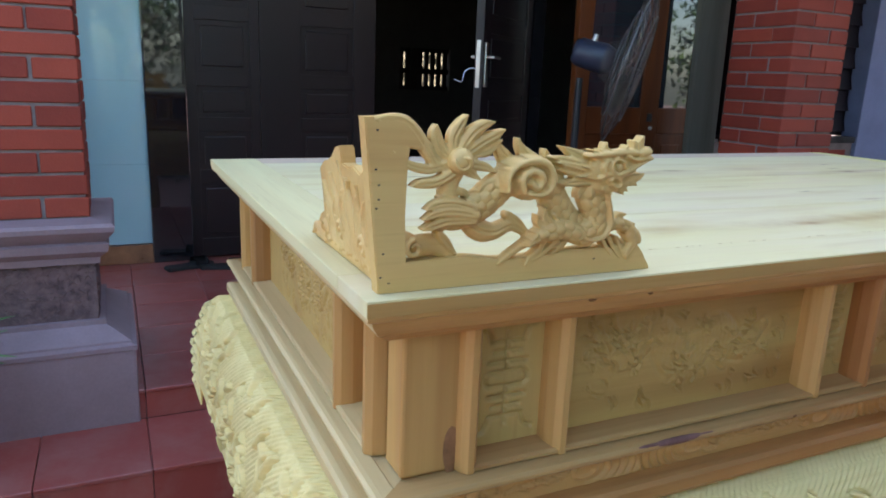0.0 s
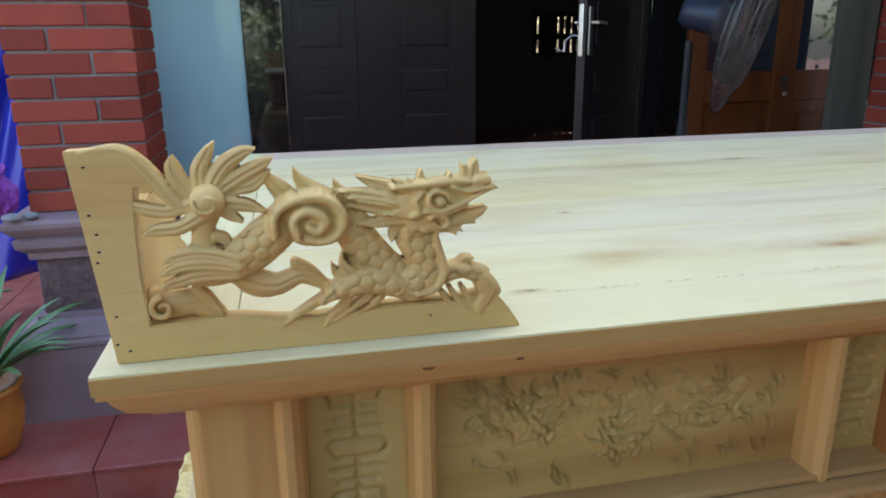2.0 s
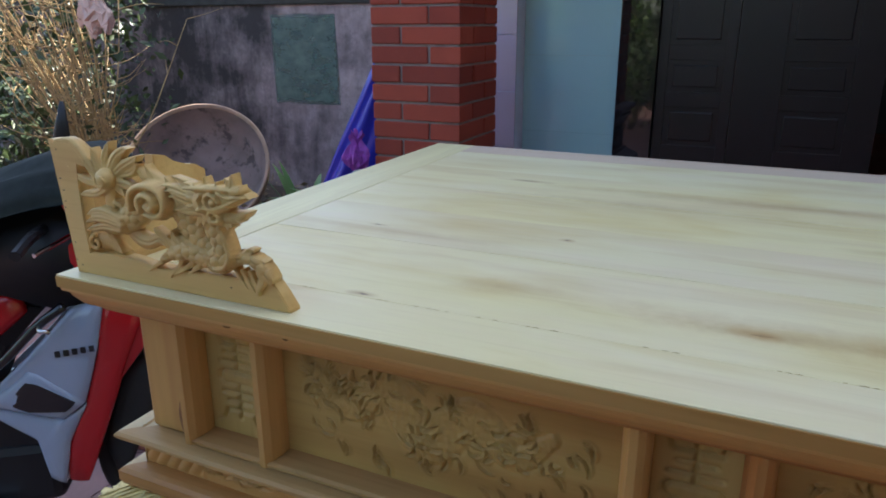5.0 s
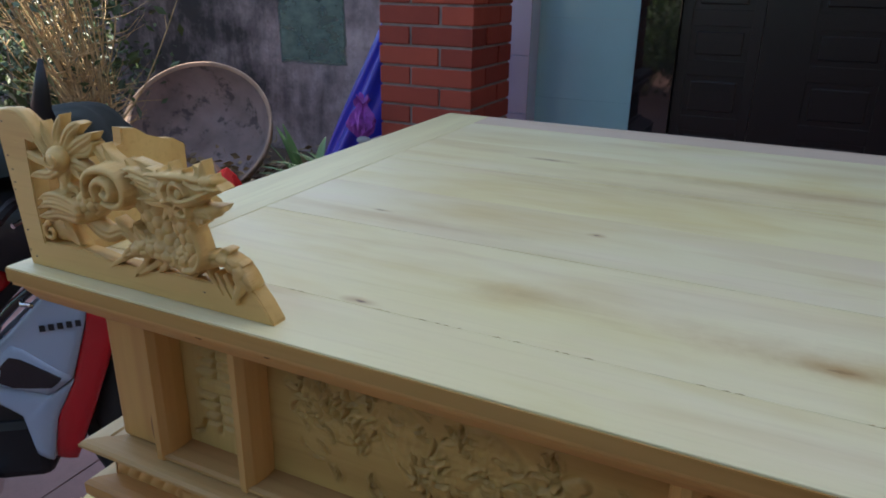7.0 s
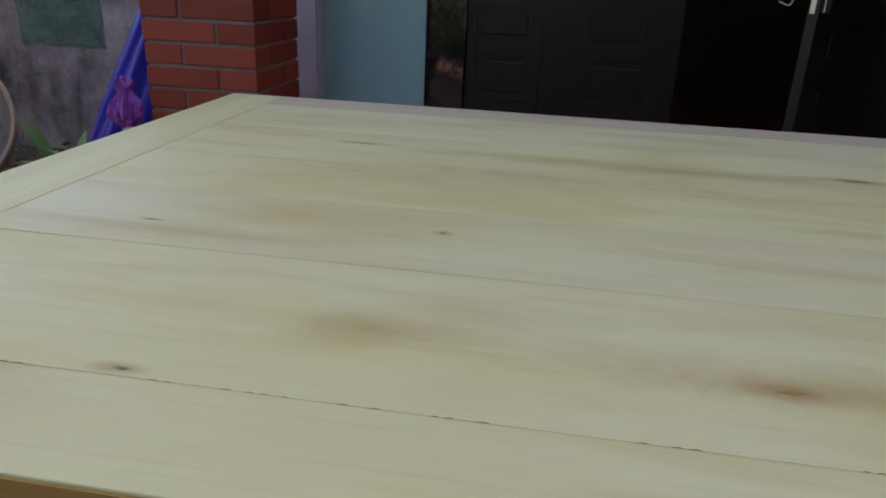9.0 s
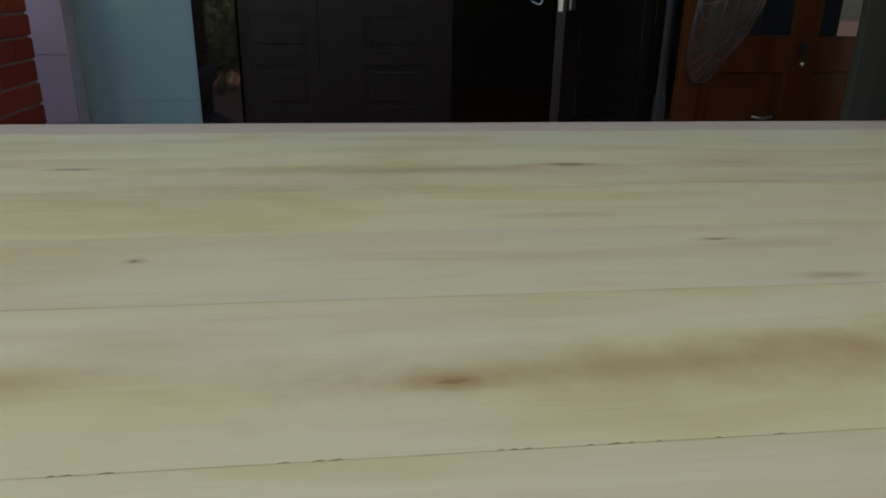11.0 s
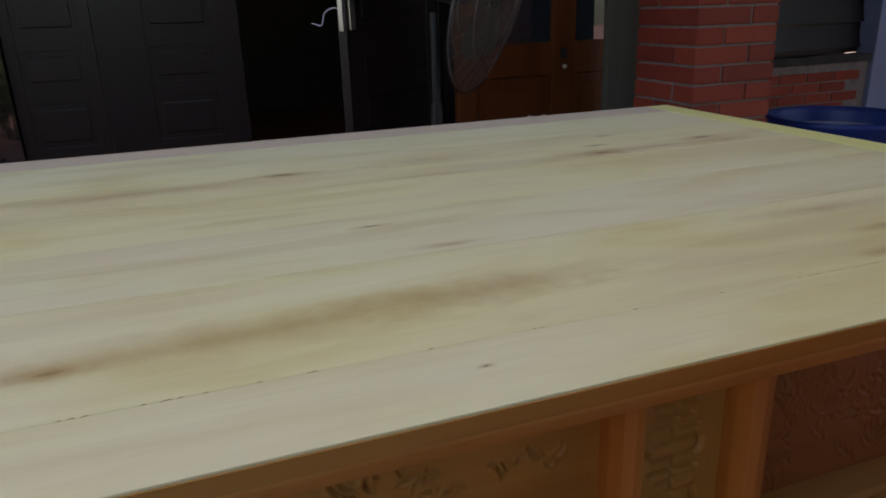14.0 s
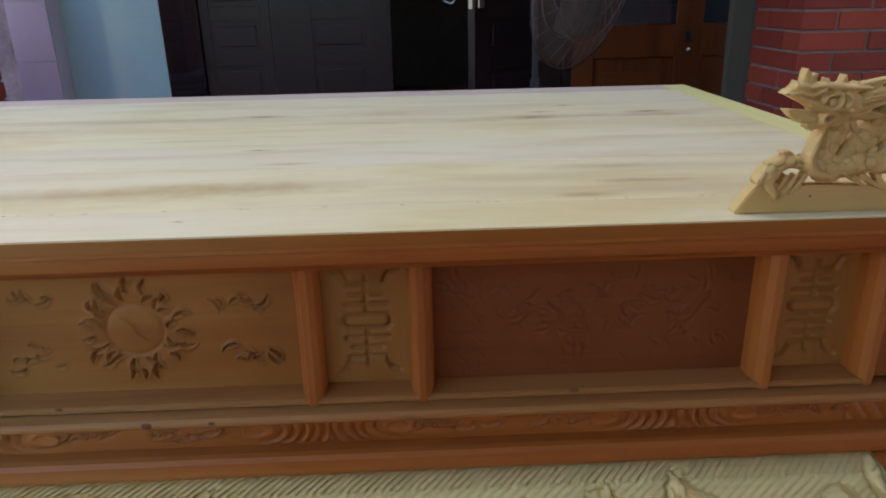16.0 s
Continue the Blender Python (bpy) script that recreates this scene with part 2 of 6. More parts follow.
def old_wall_mat():
    """Old rendered garden wall: pinkish paint with black mould running down and a greenish patch of old paint."""
    m = Mat("mouldy_rendered_wall", 0.9)
    v = m.coords((1, 1, 1), False)
    run = m.noise(m.coords((5.0, 5.0, 0.55), False), 1.7, 8, 0.7, 0.5)
    blot = m.noise(v, 1.7, 8, 0.7)
    c = m.ramp(m.noise(v, 7, 5), [(0.3, (0.30, 0.225, 0.235)), (0.7, (0.46, 0.36, 0.37))])
    sep = m.n("SeparateXYZ")
    tc = m.n("TexCoord")
    m.link(tc.outputs["Object"], sep.inputs[0])
    left = m.n("MapRange")
    left.inputs["From Min"].default_value, left.inputs["From Max"].default_value = -2.85, -3.2
    m.link(sep.outputs["X"], left.inputs["Value"])
    mould = m.math("ADD", m.math("MULTIPLY", left.outputs["Result"], 0.15), m.mix(0.72, run, blot))
    mf = m.ramp(mould, [(0.44, (0, 0, 0)), (0.70, (1, 1, 1))])
    c = m.mix(m.math("MULTIPLY", mf, 0.95), c, (0.024, 0.021, 0.022))
    c = m.mix(m.math("MULTIPLY", m.ramp(m.noise(v, 9, 6, 0.75), [(0.48, (0, 0, 0)), (0.66, (1, 1, 1))]), 0.4), c, (0.05, 0.04, 0.04))
    m.colour(c)
    m.bump(m.noise(v, 40, 5), 0.6, 0.004)
    return m.m


def glossy(name, colour, rough, coat=0.0, vary=0.05):
    m = Mat(name, rough)
    v = m.coords()
    n1 = m.noise(v, 3, 3)
    m.colour(m.ramp(n1, [(0.3, tuple(c * (1 - vary) for c in colour)), (0.7, tuple(c * (1 + vary) for c in colour))]))
    m.b.inputs["Coat Weight"].default_value = coat
    m.b.inputs["Coat Roughness"].default_value = 0.03
    m.bump(m.noise(v, 4, 2), 0.03, 0.004)
    return m.m


def worn_patch():
    """Old green paint worn thin towards its ragged edges."""
    m = Mat("worn_green_paint", 0.85)
    v = m.coords((1, 1, 1), False)
    streak = m.noise(m.coords((1.0, 1.0, 1.6), False), 5.0, 6, 0.65)
    m.colour(m.ramp(streak, [(0.3, (0.10, 0.145, 0.125)), (0.7, (0.145, 0.195, 0.17))]))
    tc, sx = m.n("TexCoord"), m.n("SeparateXYZ")
    m.link(tc.outputs["Generated"], sx.inputs[0])
    gx, gz = sx.outputs["X"], sx.outputs["Z"]
    edge = m.math("MINIMUM", m.math("MINIMUM", gx, m.math("SUBTRACT", 1.0, gx)), m.math("MINIMUM", gz, m.math("SUBTRACT", 1.0, gz)))
    a = m.math("ADD", m.math("MINIMUM", m.math("MULTIPLY", edge, 14.0), 0.8), m.math("MULTIPLY", m.math("SUBTRACT", streak, 0.5), 1.3))
    m.link(m.math("MULTIPLY", a, 0.9, True), m.b.inputs["Alpha"])
    return m.m


M_BRICK, M_TILE, M_OLDWALL = brick_mat(), tile_mat(), old_wall_mat()
M_MORTAR = plain("grey_mortar", (0.22, 0.18, 0.165), 0.95, 0, 0.2, 20, 0.002)
M_GROUND = plain("dusty_pink_yard_tile", (0.24, 0.13, 0.12), 0.6, 0, 0.25, 3, 0.001)
M_STUCCO = plain("mauve_painted_plaster", (0.29, 0.20, 0.21), 0.7, 0, 0.15, 5, 0.001)
M_PEBBLE = plain("mauve_pebbledash", (0.185, 0.115, 0.11), 0.9, 0, 0.35, 40, 0.004, 70.0)
M_BLUE = glossy("pale_blue_glazed_tile", (0.36, 0.60, 0.63), 0.04, 1.0, 0.03)
M_LILAC = glossy("lilac_glazed_tile", (0.50, 0.42, 0.47), 0.25, 0.3)
M_WHITE = glossy("bluish_white_paint", (0.55, 0.58, 0.68), 0.4)
M_SKIRT = plain("brown_marbled_skirting", (0.33, 0.16, 0.08), 0.3, 0, 0.35, 8)
M_DOOR = glossy("dark_brown_door_paint", (0.0115, 0.0062, 0.0078), 0.40, 0.03, 0.2)
M_JAMB = glossy("black_polished_jamb", (0.012, 0.012, 0.014), 0.04, 0.8)
# plaster of the hall, with the dimness of the room put into its colour
M_DARK = plain("shade_dark_room_plaster", (0.10, 0.095, 0.09), 0.9)
M_STEEL = plain("brushed_steel", (0.62, 0.61, 0.58), 0.3, 1.0, 0.05)
M_ORANGE = wood("varnished_orange_wood", (0.12, 0.034, 0.009), (0.078, 0.021, 0.006), (0.04, 0.010, 0.004), 2, 0.4, (), 0.7, spec=0.2)
M_GREYPLANK = wood("weathered_grey_timber", (0.095, 0.088, 0.066), (0.068, 0.062, 0.045), (0.042, 0.035, 0.026), 2, 0.8, (), 0.7)
M_CEIL = plain("off_white_soffit", (0.6, 0.58, 0.55), 0.9)
M_FACADE = plain("cream_painted_facade", (0.55, 0.5, 0.42), 0.85, 0, 0.12, 2)
M_BLACK = plain("black_plastic", (0.010, 0.010, 0.012), 0.5, 0, 0.2)
M_RUBBER = plain("black_rubber", (0.02, 0.02, 0.021), 0.75, 0, 0.2, 10, 0.001)
M_SILVER = glossy("silver_body_paint", (0.35, 0.42, 0.54), 0.22, 0.7)
M_REDP = glossy("red_body_paint", (0.50, 0.008, 0.012), 0.25, 0.6)
M_GLOSSBLACK = glossy("glossy_black_enamel", (0.012, 0.012, 0.014), 0.15, 0.5)
M_CHROME = plain("chrome", (0.7, 0.7, 0.7), 0.12, 1.0, 0.05)
M_GREYGREEN = plain("dull_grey_green_plastic", (0.10, 0.12, 0.10), 0.6, 0, 0.2)
M_COVER = plain("dark_green_cover", (0.040, 0.050, 0.046), 0.7, 0, 0.35, spec=0.3)
M_BOARD = plain("bluish_white_board", (0.22, 0.26, 0.42), 0.6, 0, 0.12, 4)
M_SOIL = plain("dark_garden_soil", (0.09, 0.06, 0.04), 0.95, 0, 0.4, 12, 0.006)
M_TARP = glossy("blue_plastic_sheet", (0.02, 0.035, 0.42), 0.3, 0.2, 0.2)
M_PURPLE = plain("purple_netting", (0.26, 0.05, 0.33), 0.7, 0, 0.3, 30, 0.002)
M_CLAY = plain("weathered_pale_clay", (0.40, 0.275, 0.20), 0.85, 0, 0.2, 8, 0.002)
M_TERRA = plain("orange_glazed_clay", (0.50, 0.19, 0.03), 0.35, 0, 0.25, 8)
M_BLUEDRUM = glossy("blue_drum_plastic", (0.010, 0.032, 0.19), 0.4)
M_COPING = plain("mossy_dark_coping", (0.045, 0.042, 0.04), 0.95, 0, 0.4, 9, 0.006)
M_PATCH = worn_patch()
M_STALK = plain("dry_yellow_stalk", (0.37, 0.25, 0.115), 0.8, 0, 0.5, 15)
M_BARK = plain("rough_grey_bark", (0.14, 0.11, 0.085), 0.95, 0, 0.3, 14, 0.006)
M_PINK = plain("pale_pink_cloth", (0.60, 0.42, 0.36), 0.8)
M_STONE = plain("grey_pebble_stone", (0.28, 0.28, 0.29), 0.8, 0, 0.3, 9, 0.002)
M_FLOWER = plain("bright_red_petal", (0.75, 0.03, 0.02), 0.5, 0, 0.2)


def leaf_mat(name, a, b):
    m = Mat(name, 0.45)
    g = m.n("NewGeometry")
    m.colour(m.ramp(g.outputs["Random Per Island"], [(0.0, a), (1.0, b)]))
    m.b.inputs["Subsurface Weight"].default_value = 0.0
    return m.m


def basin_mat():
    """Inside of an old clay basin: grey limewash with dark dirty blotches."""
    m = Mat("dirty_basin_inside", 0.9)
    v = m.coords()
    c = m.ramp(m.noise(v, 5, 5), [(0.3, (0.17, 0.125, 0.115)), (0.7, (0.29, 0.215, 0.20))])
    spots = m.ramp(m.noise(v, 9, 5, 0.7), [(0.55, (0, 0, 0)), (0.64, (1, 1, 1))])
    c = m.mix(m.math("MULTIPLY", spots, 0.8), c, (0.06, 0.05, 0.05))
    m.colour(c)
    m.bump(m.noise(v, 30, 4), 0.5, 0.003)
    return m.m


def clear_mat(name, tint, rough, alpha):
    """Thin cloudy plastic film."""
    m = Mat(name, rough)
    m.colour(tint)
    v = m.coords()
    f = m.ramp(m.noise(v, 12, 4), [(0.35, (alpha * 0.6,) * 3), (0.7, (min(1, alpha * 1.7),) * 3)])
    m.link(f, m.b.inputs["Alpha"])
    m.bump(m.noise(v, 25, 3), 0.6, 0.006)
    return m.m


M_GREEN = leaf_mat("garden_leaf", (0.010, 0.025, 0.007), (0.065, 0.098, 0.028))
M_TREE = leaf_mat("tree_leaf", (0.03, 0.07, 0.015), (0.10, 0.17, 0.035))
M_STRAP = leaf_mat("strap_leaf", (0.05, 0.13, 0.03), (0.16, 0.30, 0.10))
M_BASIN = basin_mat()
M_FILM = clear_mat("cloudy_plastic_film", (0.15, 0.125, 0.11), 0.22, 0.30)
M_DUSTY = clear_mat("dusty_window_glass", (0.10, 0.11, 0.13), 0.4, 0.62)
M_PANE = glossy("window_glass_dark", (0.02, 0.025, 0.03), 0.03, 0.9)
M_MOTOR = plain("dark_blue_enamel", (0.022, 0.028, 0.05), 0.4, 0, 0.2)
M_LITTER = leaf_mat("dry_leaf", (0.16, 0.10, 0.05), (0.35, 0.25, 0.13))
M_WIRE = plain("dull_grey_wire", (0.16, 0.16, 0.16), 0.5, 0.6, 0.1)
M_BLOCKER = plain("dull_brown_render", (0.16, 0.13, 0.11), 0.9, 0, 0.2, 2)

# ---- mesh helpers ----


def thing(name, label, category, group="", kind="", at=(0, 0, 0)):
    """An empty at the base of a thing, to carry its parts."""
    ob = new(name)
    ob.location = at
    return tagged(ob, label, category, group, kind)


def part(name, bm, material, parent=None, label="", smooth=False, at=None):
    """Links a bmesh as one mesh object under a thing or a part."""
    me = bpy.data.meshes.new(name)
    if smooth:
        for f in bm.faces:
            f.smooth = True
    bm.to_mesh(me)
    bm.free()
    me.materials.append(material)
    ob = new(name, me)
    if at is not None:
        ob.location = at
    if parent is not None:
        ob.parent = parent
        if at is None:
            ob.matrix_parent_inverse = Matrix.Translation(-base_of(parent))
    if label:
        tagged(ob, label)
    return ob


def base_of(ob):
    """Where an object's origin lies in the world, from the plain offsets used here."""
    place = Vector((0, 0, 0))
    while ob is not None:
        place = place + ob.location + ob.matrix_parent_inverse.translation
        ob = ob.parent
    return place


def box(x0, x1, y0, y1, z0, z1, bevel=0.0, bm=None, turn=None):
    """A box with softened edges, added to bm."""
    bm = bm or bmesh.new()
    made = bmesh.ops.create_cube(bm, size=1.0)["verts"]
    m = Matrix.Translation(((x0 + x1) / 2, (y0 + y1) / 2, (z0 + z1) / 2)) @ Matrix.Diagonal((x1 - x0, y1 - y0, z1 - z0, 1))
    bmesh.ops.transform(bm, matrix=m, verts=made)
    if bevel:
        edges = list({e for v in made for e in v.link_edges})
        made = bmesh.ops.bevel(bm, geom=edges, offset=bevel, segments=2, affect="EDGES", profile=0.5)["verts"]
    if turn is not None:
        bmesh.ops.transform(bm, matrix=turn, verts=made)
    return bm


def rod(p, q, r0, r1=None, sides=10, bm=None):
    """A round bar from p to q, tapering from r0 to r1."""
    bm = bm or bmesh.new()
    p, q = Vector(p), Vector(q)
    d = q - p
    made = bmesh.ops.create_cone(bm, cap_ends=True, segments=sides, radius1=r0, radius2=r0 if r1 is None else r1, depth=d.length)["verts"]
    m = Matrix.Translation((p + q) / 2) @ d.to_track_quat("Z", "Y").to_matrix().to_4x4()
    bmesh.ops.transform(bm, matrix=m, verts=made)
    return bm


def ball(c, r, scale=(1, 1, 1), bm=None, u=12, v=8, turn=None):
    """A squashed ball, built point by point so that many of them stay quick."""
    bm = bm or bmesh.new()
    m = Matrix.Translation(c) @ (turn or Matrix()) @ Matrix.Diagonal((r * scale[0], r * scale[1], r * scale[2], 1))
    lo, hi = bm.verts.new(m @ Vector((0, 0, -1))), bm.verts.new(m @ Vector((0, 0, 1)))
    rows = []
    for j in range(1, v):
        a = -math.pi / 2 + math.pi * j / v
        rows.append([bm.verts.new(m @ Vector((math.cos(a) * math.cos(2 * math.pi * k / u), math.cos(a) * math.sin(2 * math.pi * k / u), math.sin(a)))) for k in range(u)])
    for k in range(u):
        n = (k + 1) % u
        bm.faces.new((lo, rows[0][n], rows[0][k]))
        bm.faces.new((hi, rows[-1][k], rows[-1][n]))
        for a, b in zip(rows, rows[1:]):
            bm.faces.new((a[k], a[n], b[n], b[k]))
    return bm


def spline(points, steps=6):
    """Points on a smooth line through the given ones (tuples of any length)."""
    p = [np.array(a, float) for a in points]
    p = [2 * p[0] - p[1]] + p + [2 * p[-1] - p[-2]]
    out = []
    for i in range(1, len(p) - 2):
        for k in range(steps):
            t = k / steps
            a, b, c, d = p[i - 1 : i + 3]
            out.append(0.5 * (2 * b + (c - a) * t + (2 * a - 5 * b + 4 * c - d) * t * t + (3 * b - a - 3 * c + d) * t**3))
    return out + [p[-2]]


def tube(points, radii, bm=None, sides=8, flat=1.0, up=(0, 1, 0)):
    """A tube along points with a radius at each; flat scales it along up."""
    bm = bm or bmesh.new()
    pts = [Vector(p) for p in points]
    rings = []
    for i, p in enumerate(pts):
        d = (pts[min(i + 1, len(pts) - 1)] - pts[max(i - 1, 0)]).normalized()
        a = Vector(up)
        a = (a - d * a.dot(d)).normalized()
        b = d.cross(a)
        r = radii[i] if hasattr(radii, "__len__") else radii
        rings.append([bm.verts.new(p + (a * math.cos(w) * flat + b * math.sin(w)) * r) for w in (2 * math.pi * k / sides for k in range(sides))])
    for r0, r1 in zip(rings, rings[1:]):
        for k in range(sides):
            bm.faces.new((r0[k], r0[(k + 1) % sides], r1[(k + 1) % sides], r1[k]))
    bm.faces.new(rings[0][::-1])
    bm.faces.new(rings[-1])
    return bm


def lathe(profile, bm=None, sides=32, m=None):
    """A solid of turning about z from (radius, height) pairs."""
    bm = bm or bmesh.new()
    rings = [[bm.verts.new((r * math.cos(2 * math.pi * k / sides), r * math.sin(2 * math.pi * k / sides), z)) for k in range(sides)] for r, z in profile]
    for r0, r1 in zip(rings, rings[1:]):
        for k in range(sides):
            bm.faces.new((r0[k], r0[(k + 1) % sides], r1[(k + 1) % sides], r1[k]))
    if m is not None:
        bmesh.ops.transform(bm, matrix=m, verts=[v for r in rings for v in r])
    return bm


def sweep(profile, x0, x1, mitre0=1.0, mitre1=1.0, bm=None):
    """A moulding along x: profile of (depth inwards, height) pairs, with ends cut back by the depth (mitred corners)."""
    bm = bm or bmesh.new()
    a = [bm.verts.new((x0 + mitre0 * d, d, z)) for d, z in profile]
    b = [bm.verts.new((x1 - mitre1 * d, d, z)) for d, z in profile]
    n = len(profile)
    for k in range(n):
        bm.faces.new((a[k], b[k], b[(k + 1) % n], a[(k + 1) % n]))
    bm.faces.new(a)
    bm.faces.new(b[::-1])
    bmesh.ops.recalc_face_normals(bm, faces=bm.faces)
    return bm


def extrude(outline, y0, y1, bevel=0.0, bm=None):
    """A flat shape of (x, z) pairs given a thickness along y."""
    bm = bm or bmesh.new()
    a = [bm.verts.new((x, y0, z)) for x, z in outline]
    b = [bm.verts.new((x, y1, z)) for x, z in outline]
    n = len(outline)
    for k in range(n):
        bm.faces.new((a[k], a[(k + 1) % n], b[(k + 1) % n], b[k]))
    fa, fb = bm.faces.new(a[::-1]), bm.faces.new(b)
    bmesh.ops.recalc_face_normals(bm, faces=bm.faces)
    if bevel:
        bmesh.ops.bevel(bm, geom=list({e for f in (fa, fb) for e in f.edges}), offset=bevel, segments=2, affect="EDGES")
    return bm


def moved(bm, m):
    bmesh.ops.transform(bm, matrix=m, verts=bm.verts)
    return bm


# ---- ground, steps, porch ----
PORCH, STEP2, STEP1 = 0.455, 0.35, 0.18
WALL = 3.36
ground = part("ground", box(-40, 40, -40, 40, -0.3, 0.0), M_GROUND)
tagged(ground, "dusty pink paved yard ground", "ground", kind="structure")
yard = tagged(part("pavement", box(-3.2, 5.0, -3.5, 1.05, 0.001, 0.012), M_MORTAR), "pink tiled yard paving with grey joints", "pavement", kind="structure")
steps = thing("steps", "red tiled entrance steps up to the porch", "steps", kind="structure", at=(0.5, 2.0, 0))
for y0, z in ((1.10, STEP1), (1.412, STEP2), (1.735, PORCH)):
    part("step_core", box(-2.0, 3.1, y0 + 0.012, 3.35, max(0, z - 0.17), z - 0.012), M_MORTAR, steps, "grey mortar bed")

# ---- house front ----


def wall_piece(name, x0, x1, y0, y1, z0, z1, mat, label):
    return tagged(part(name, box(x0, x1, y0, y1, z0, z1), mat), label, "wall", kind="structure")


# unseen upper height, up to 9 m, is added to shade the yard
wall_piece("wall_front", -0.62, -0.04, WALL + 0.02, WALL + 0.24, 0, 9.0, M_FACADE, "plastered house wall beside the entrance")
wall_piece("wall_front_right", 3.3, 3.9, WALL + 0.02, WALL + 0.24, 0, 1.1, M_FACADE, "plastered house wall below the windows")
wall_piece("wall_front_upper", -0.04, 7.2, WALL + 0.02, WALL + 0.24, 2.75, 9.0, M_FACADE, "plastered house wall above the entrance, unseen height added to shade the yard")
wall_piece("wall_front_far", 5.5, 6.11, WALL + 0.02, WALL + 0.24, 0, 2.75, M_FACADE, "plastered house wall at the side yard")
wall_piece("wall_side", -0.62, -0.40, WALL + 0.24, 9.0, 0, 9.0, M_FACADE, "plastered side wall of the house")
tagged(part("ceiling", box(-1.4, 7.19, 1.45, 3.38, 2.95, 3.13), M_CEIL), "off-white soffit over the porch", "ceiling", kind="structure")
tagged(part("roof", box(-0.62, 6.5, 3.6, 9.0, 8.8, 9.0), M_CEIL), "flat concrete roof of the house", "roof", kind="structure")

# room behind the open door
hall_z = PORCH
tagged(part("floor", box(-0.4, 5.2, WALL + 0.24, 8.0, 0.2, hall_z), M_TILE), "dim red tiled hall floor", "floor", kind="structure")
wall_piece("wall_hall_right", 5.2, 5.4, WALL + 0.24, 8.2, 0, 3.1, M_DARK, "plastered wall of the hall, darkened in colour for shade")
wall_piece("wall_hall_left", -0.4, -0.39, WALL + 0.24, 8.0, 0.2, 3.1, M_DARK, "plastered wall of the hall, darkened in colour for shade")
tagged(part("ceiling_hall", box(-0.4, 5.4, WALL + 0.24, 8.2, 3.0, 3.1), M_DARK), "plastered hall ceiling, darkened in colour for shade", "ceiling", kind="structure")
# back wall of the hall with a barred window
WX0, WX1, WZ0, WZ1 = 3.15, 3.85, 1.30, 1.82
bm = box(-0.4, WX0, 8.0, 8.2, 0, 3.1)
box(WX1, 5.4, 8.0, 8.2, 0, 3.1, bm=bm)
box(WX0, WX1, 8.0, 8.2, 0, WZ0, bm=bm)
box(WX0, WX1, 8.0, 8.2, WZ1, 3.1, bm=bm)
tagged(part("wall_hall_back", bm, M_DARK), "plastered back wall of the hall, darkened in colour for shade", "wall", kind="structure")
win = thing("window_1", "small barred window at the back of the hall", "window", kind="structure", at=(3.5, 8.1, 1.30))
part("window_frame", box(WX0, WX1, 8.05, 8.1, WZ0, WZ0 + 0.05, bm=box(WX0, WX1, 8.05, 8.1, WZ1 - 0.05, WZ1)), M_DOOR, win)
for k in range(8):
    x = WX0 + (WX1 - WX0) * (k + 0.5) / 8
    part("bar", box(x - (0.034 if k not in (2, 3) else 0.06), x + 0.026, 8.05, 8.08, WZ0, WZ1), M_DOOR, win)
part("rail", box(WX0, WX1, 8.04, 8.049, WZ0 + 0.2, WZ0 + 0.27), M_DOOR, win)
part("pane", box(WX0, WX1, 8.12, 8.126, WZ0, WZ1), M_DUSTY, win, "dusty glass pane")
part("shutter", box(WX0 + 0.16, WX0 + 0.26, 8.02, 8.039, WZ0, WZ1), M_DOOR, win)

# lilac tiles, white reveal and glazed blue tiles beside the door
tp = thing("tile_cladding", "lilac and pale blue glazed tiles on the wall beside the door", "wall tiles", kind="structure", at=(-0.3, WALL, PORCH))
part("pilaster", box(-0.76, -0.557, 3.215, 3.4, PORCH, 2.95), M_WHITE, tp, "bluish white painted reveal")
for k in range(9):
    z = 0.60 + k * 0.30
    part("tile", box(-0.76, -0.554, 3.205, 3.2145, z, z + 0.296, 0.002), M_LILAC, tp)
for k in range(6):
    z = PORCH + 0.105 + k * 0.415
    part("tile", box(-0.556, -0.035, WALL - 0.012, WALL + 0.02, z, z + 0.4145, 0.001), M_BLUE, tp)
part("skirting", box(-0.556, -0.035, WALL - 0.02, WALL + 0.018, PORCH, PORCH + 0.1, 0.003), M_SKIRT, tp)

# entrance door: polished jamb, two closed leaves, one leaf ajar
door = thing("door_1", "dark brown panelled double door with one leaf ajar", "door", kind="structure", at=(1.0, WALL, PORCH))
part("jamb", box(-0.033, 0.165, WALL - 0.03, WALL + 0.2, PORCH, 2.75, 0.004), M_JAMB, door, "black polished door jamb")
part("jamb", box(2.205, 2.29, WALL - 0.03, WALL + 0.2, PORCH, 2.75, 0.004), M_JAMB, door, "black polished door jamb")
part("lintel", box(0.167, 2.2, WALL - 0.03, WALL + 0.2, 2.68, 2.75, 0.004), M_DOOR, door)


def leaf_mesh(w, left, right, height=2.19):
    """A door leaf of the given width, hinged at the origin, with raised panels between a left and a right stile."""
    bm = box(0, w, 0.008, 0.045, 0, height)
    box(0, left, 0, 0.012, 0, height, 0.002, bm)
    box(w - right, w, 0, 0.012, 0, height, 0.002, bm)
    rails = ((0.0, 0.1), (0.40, 0.475), (0.675, 0.75), (0.91, 0.985), (1.24, 1.315), (1.69, 1.76), (2.09, height))
    for z0, z1 in rails:
        box(left - 0.0005, w - right + 0.0005, 0.0005, 0.012, z0, z1, 0.002, bm)
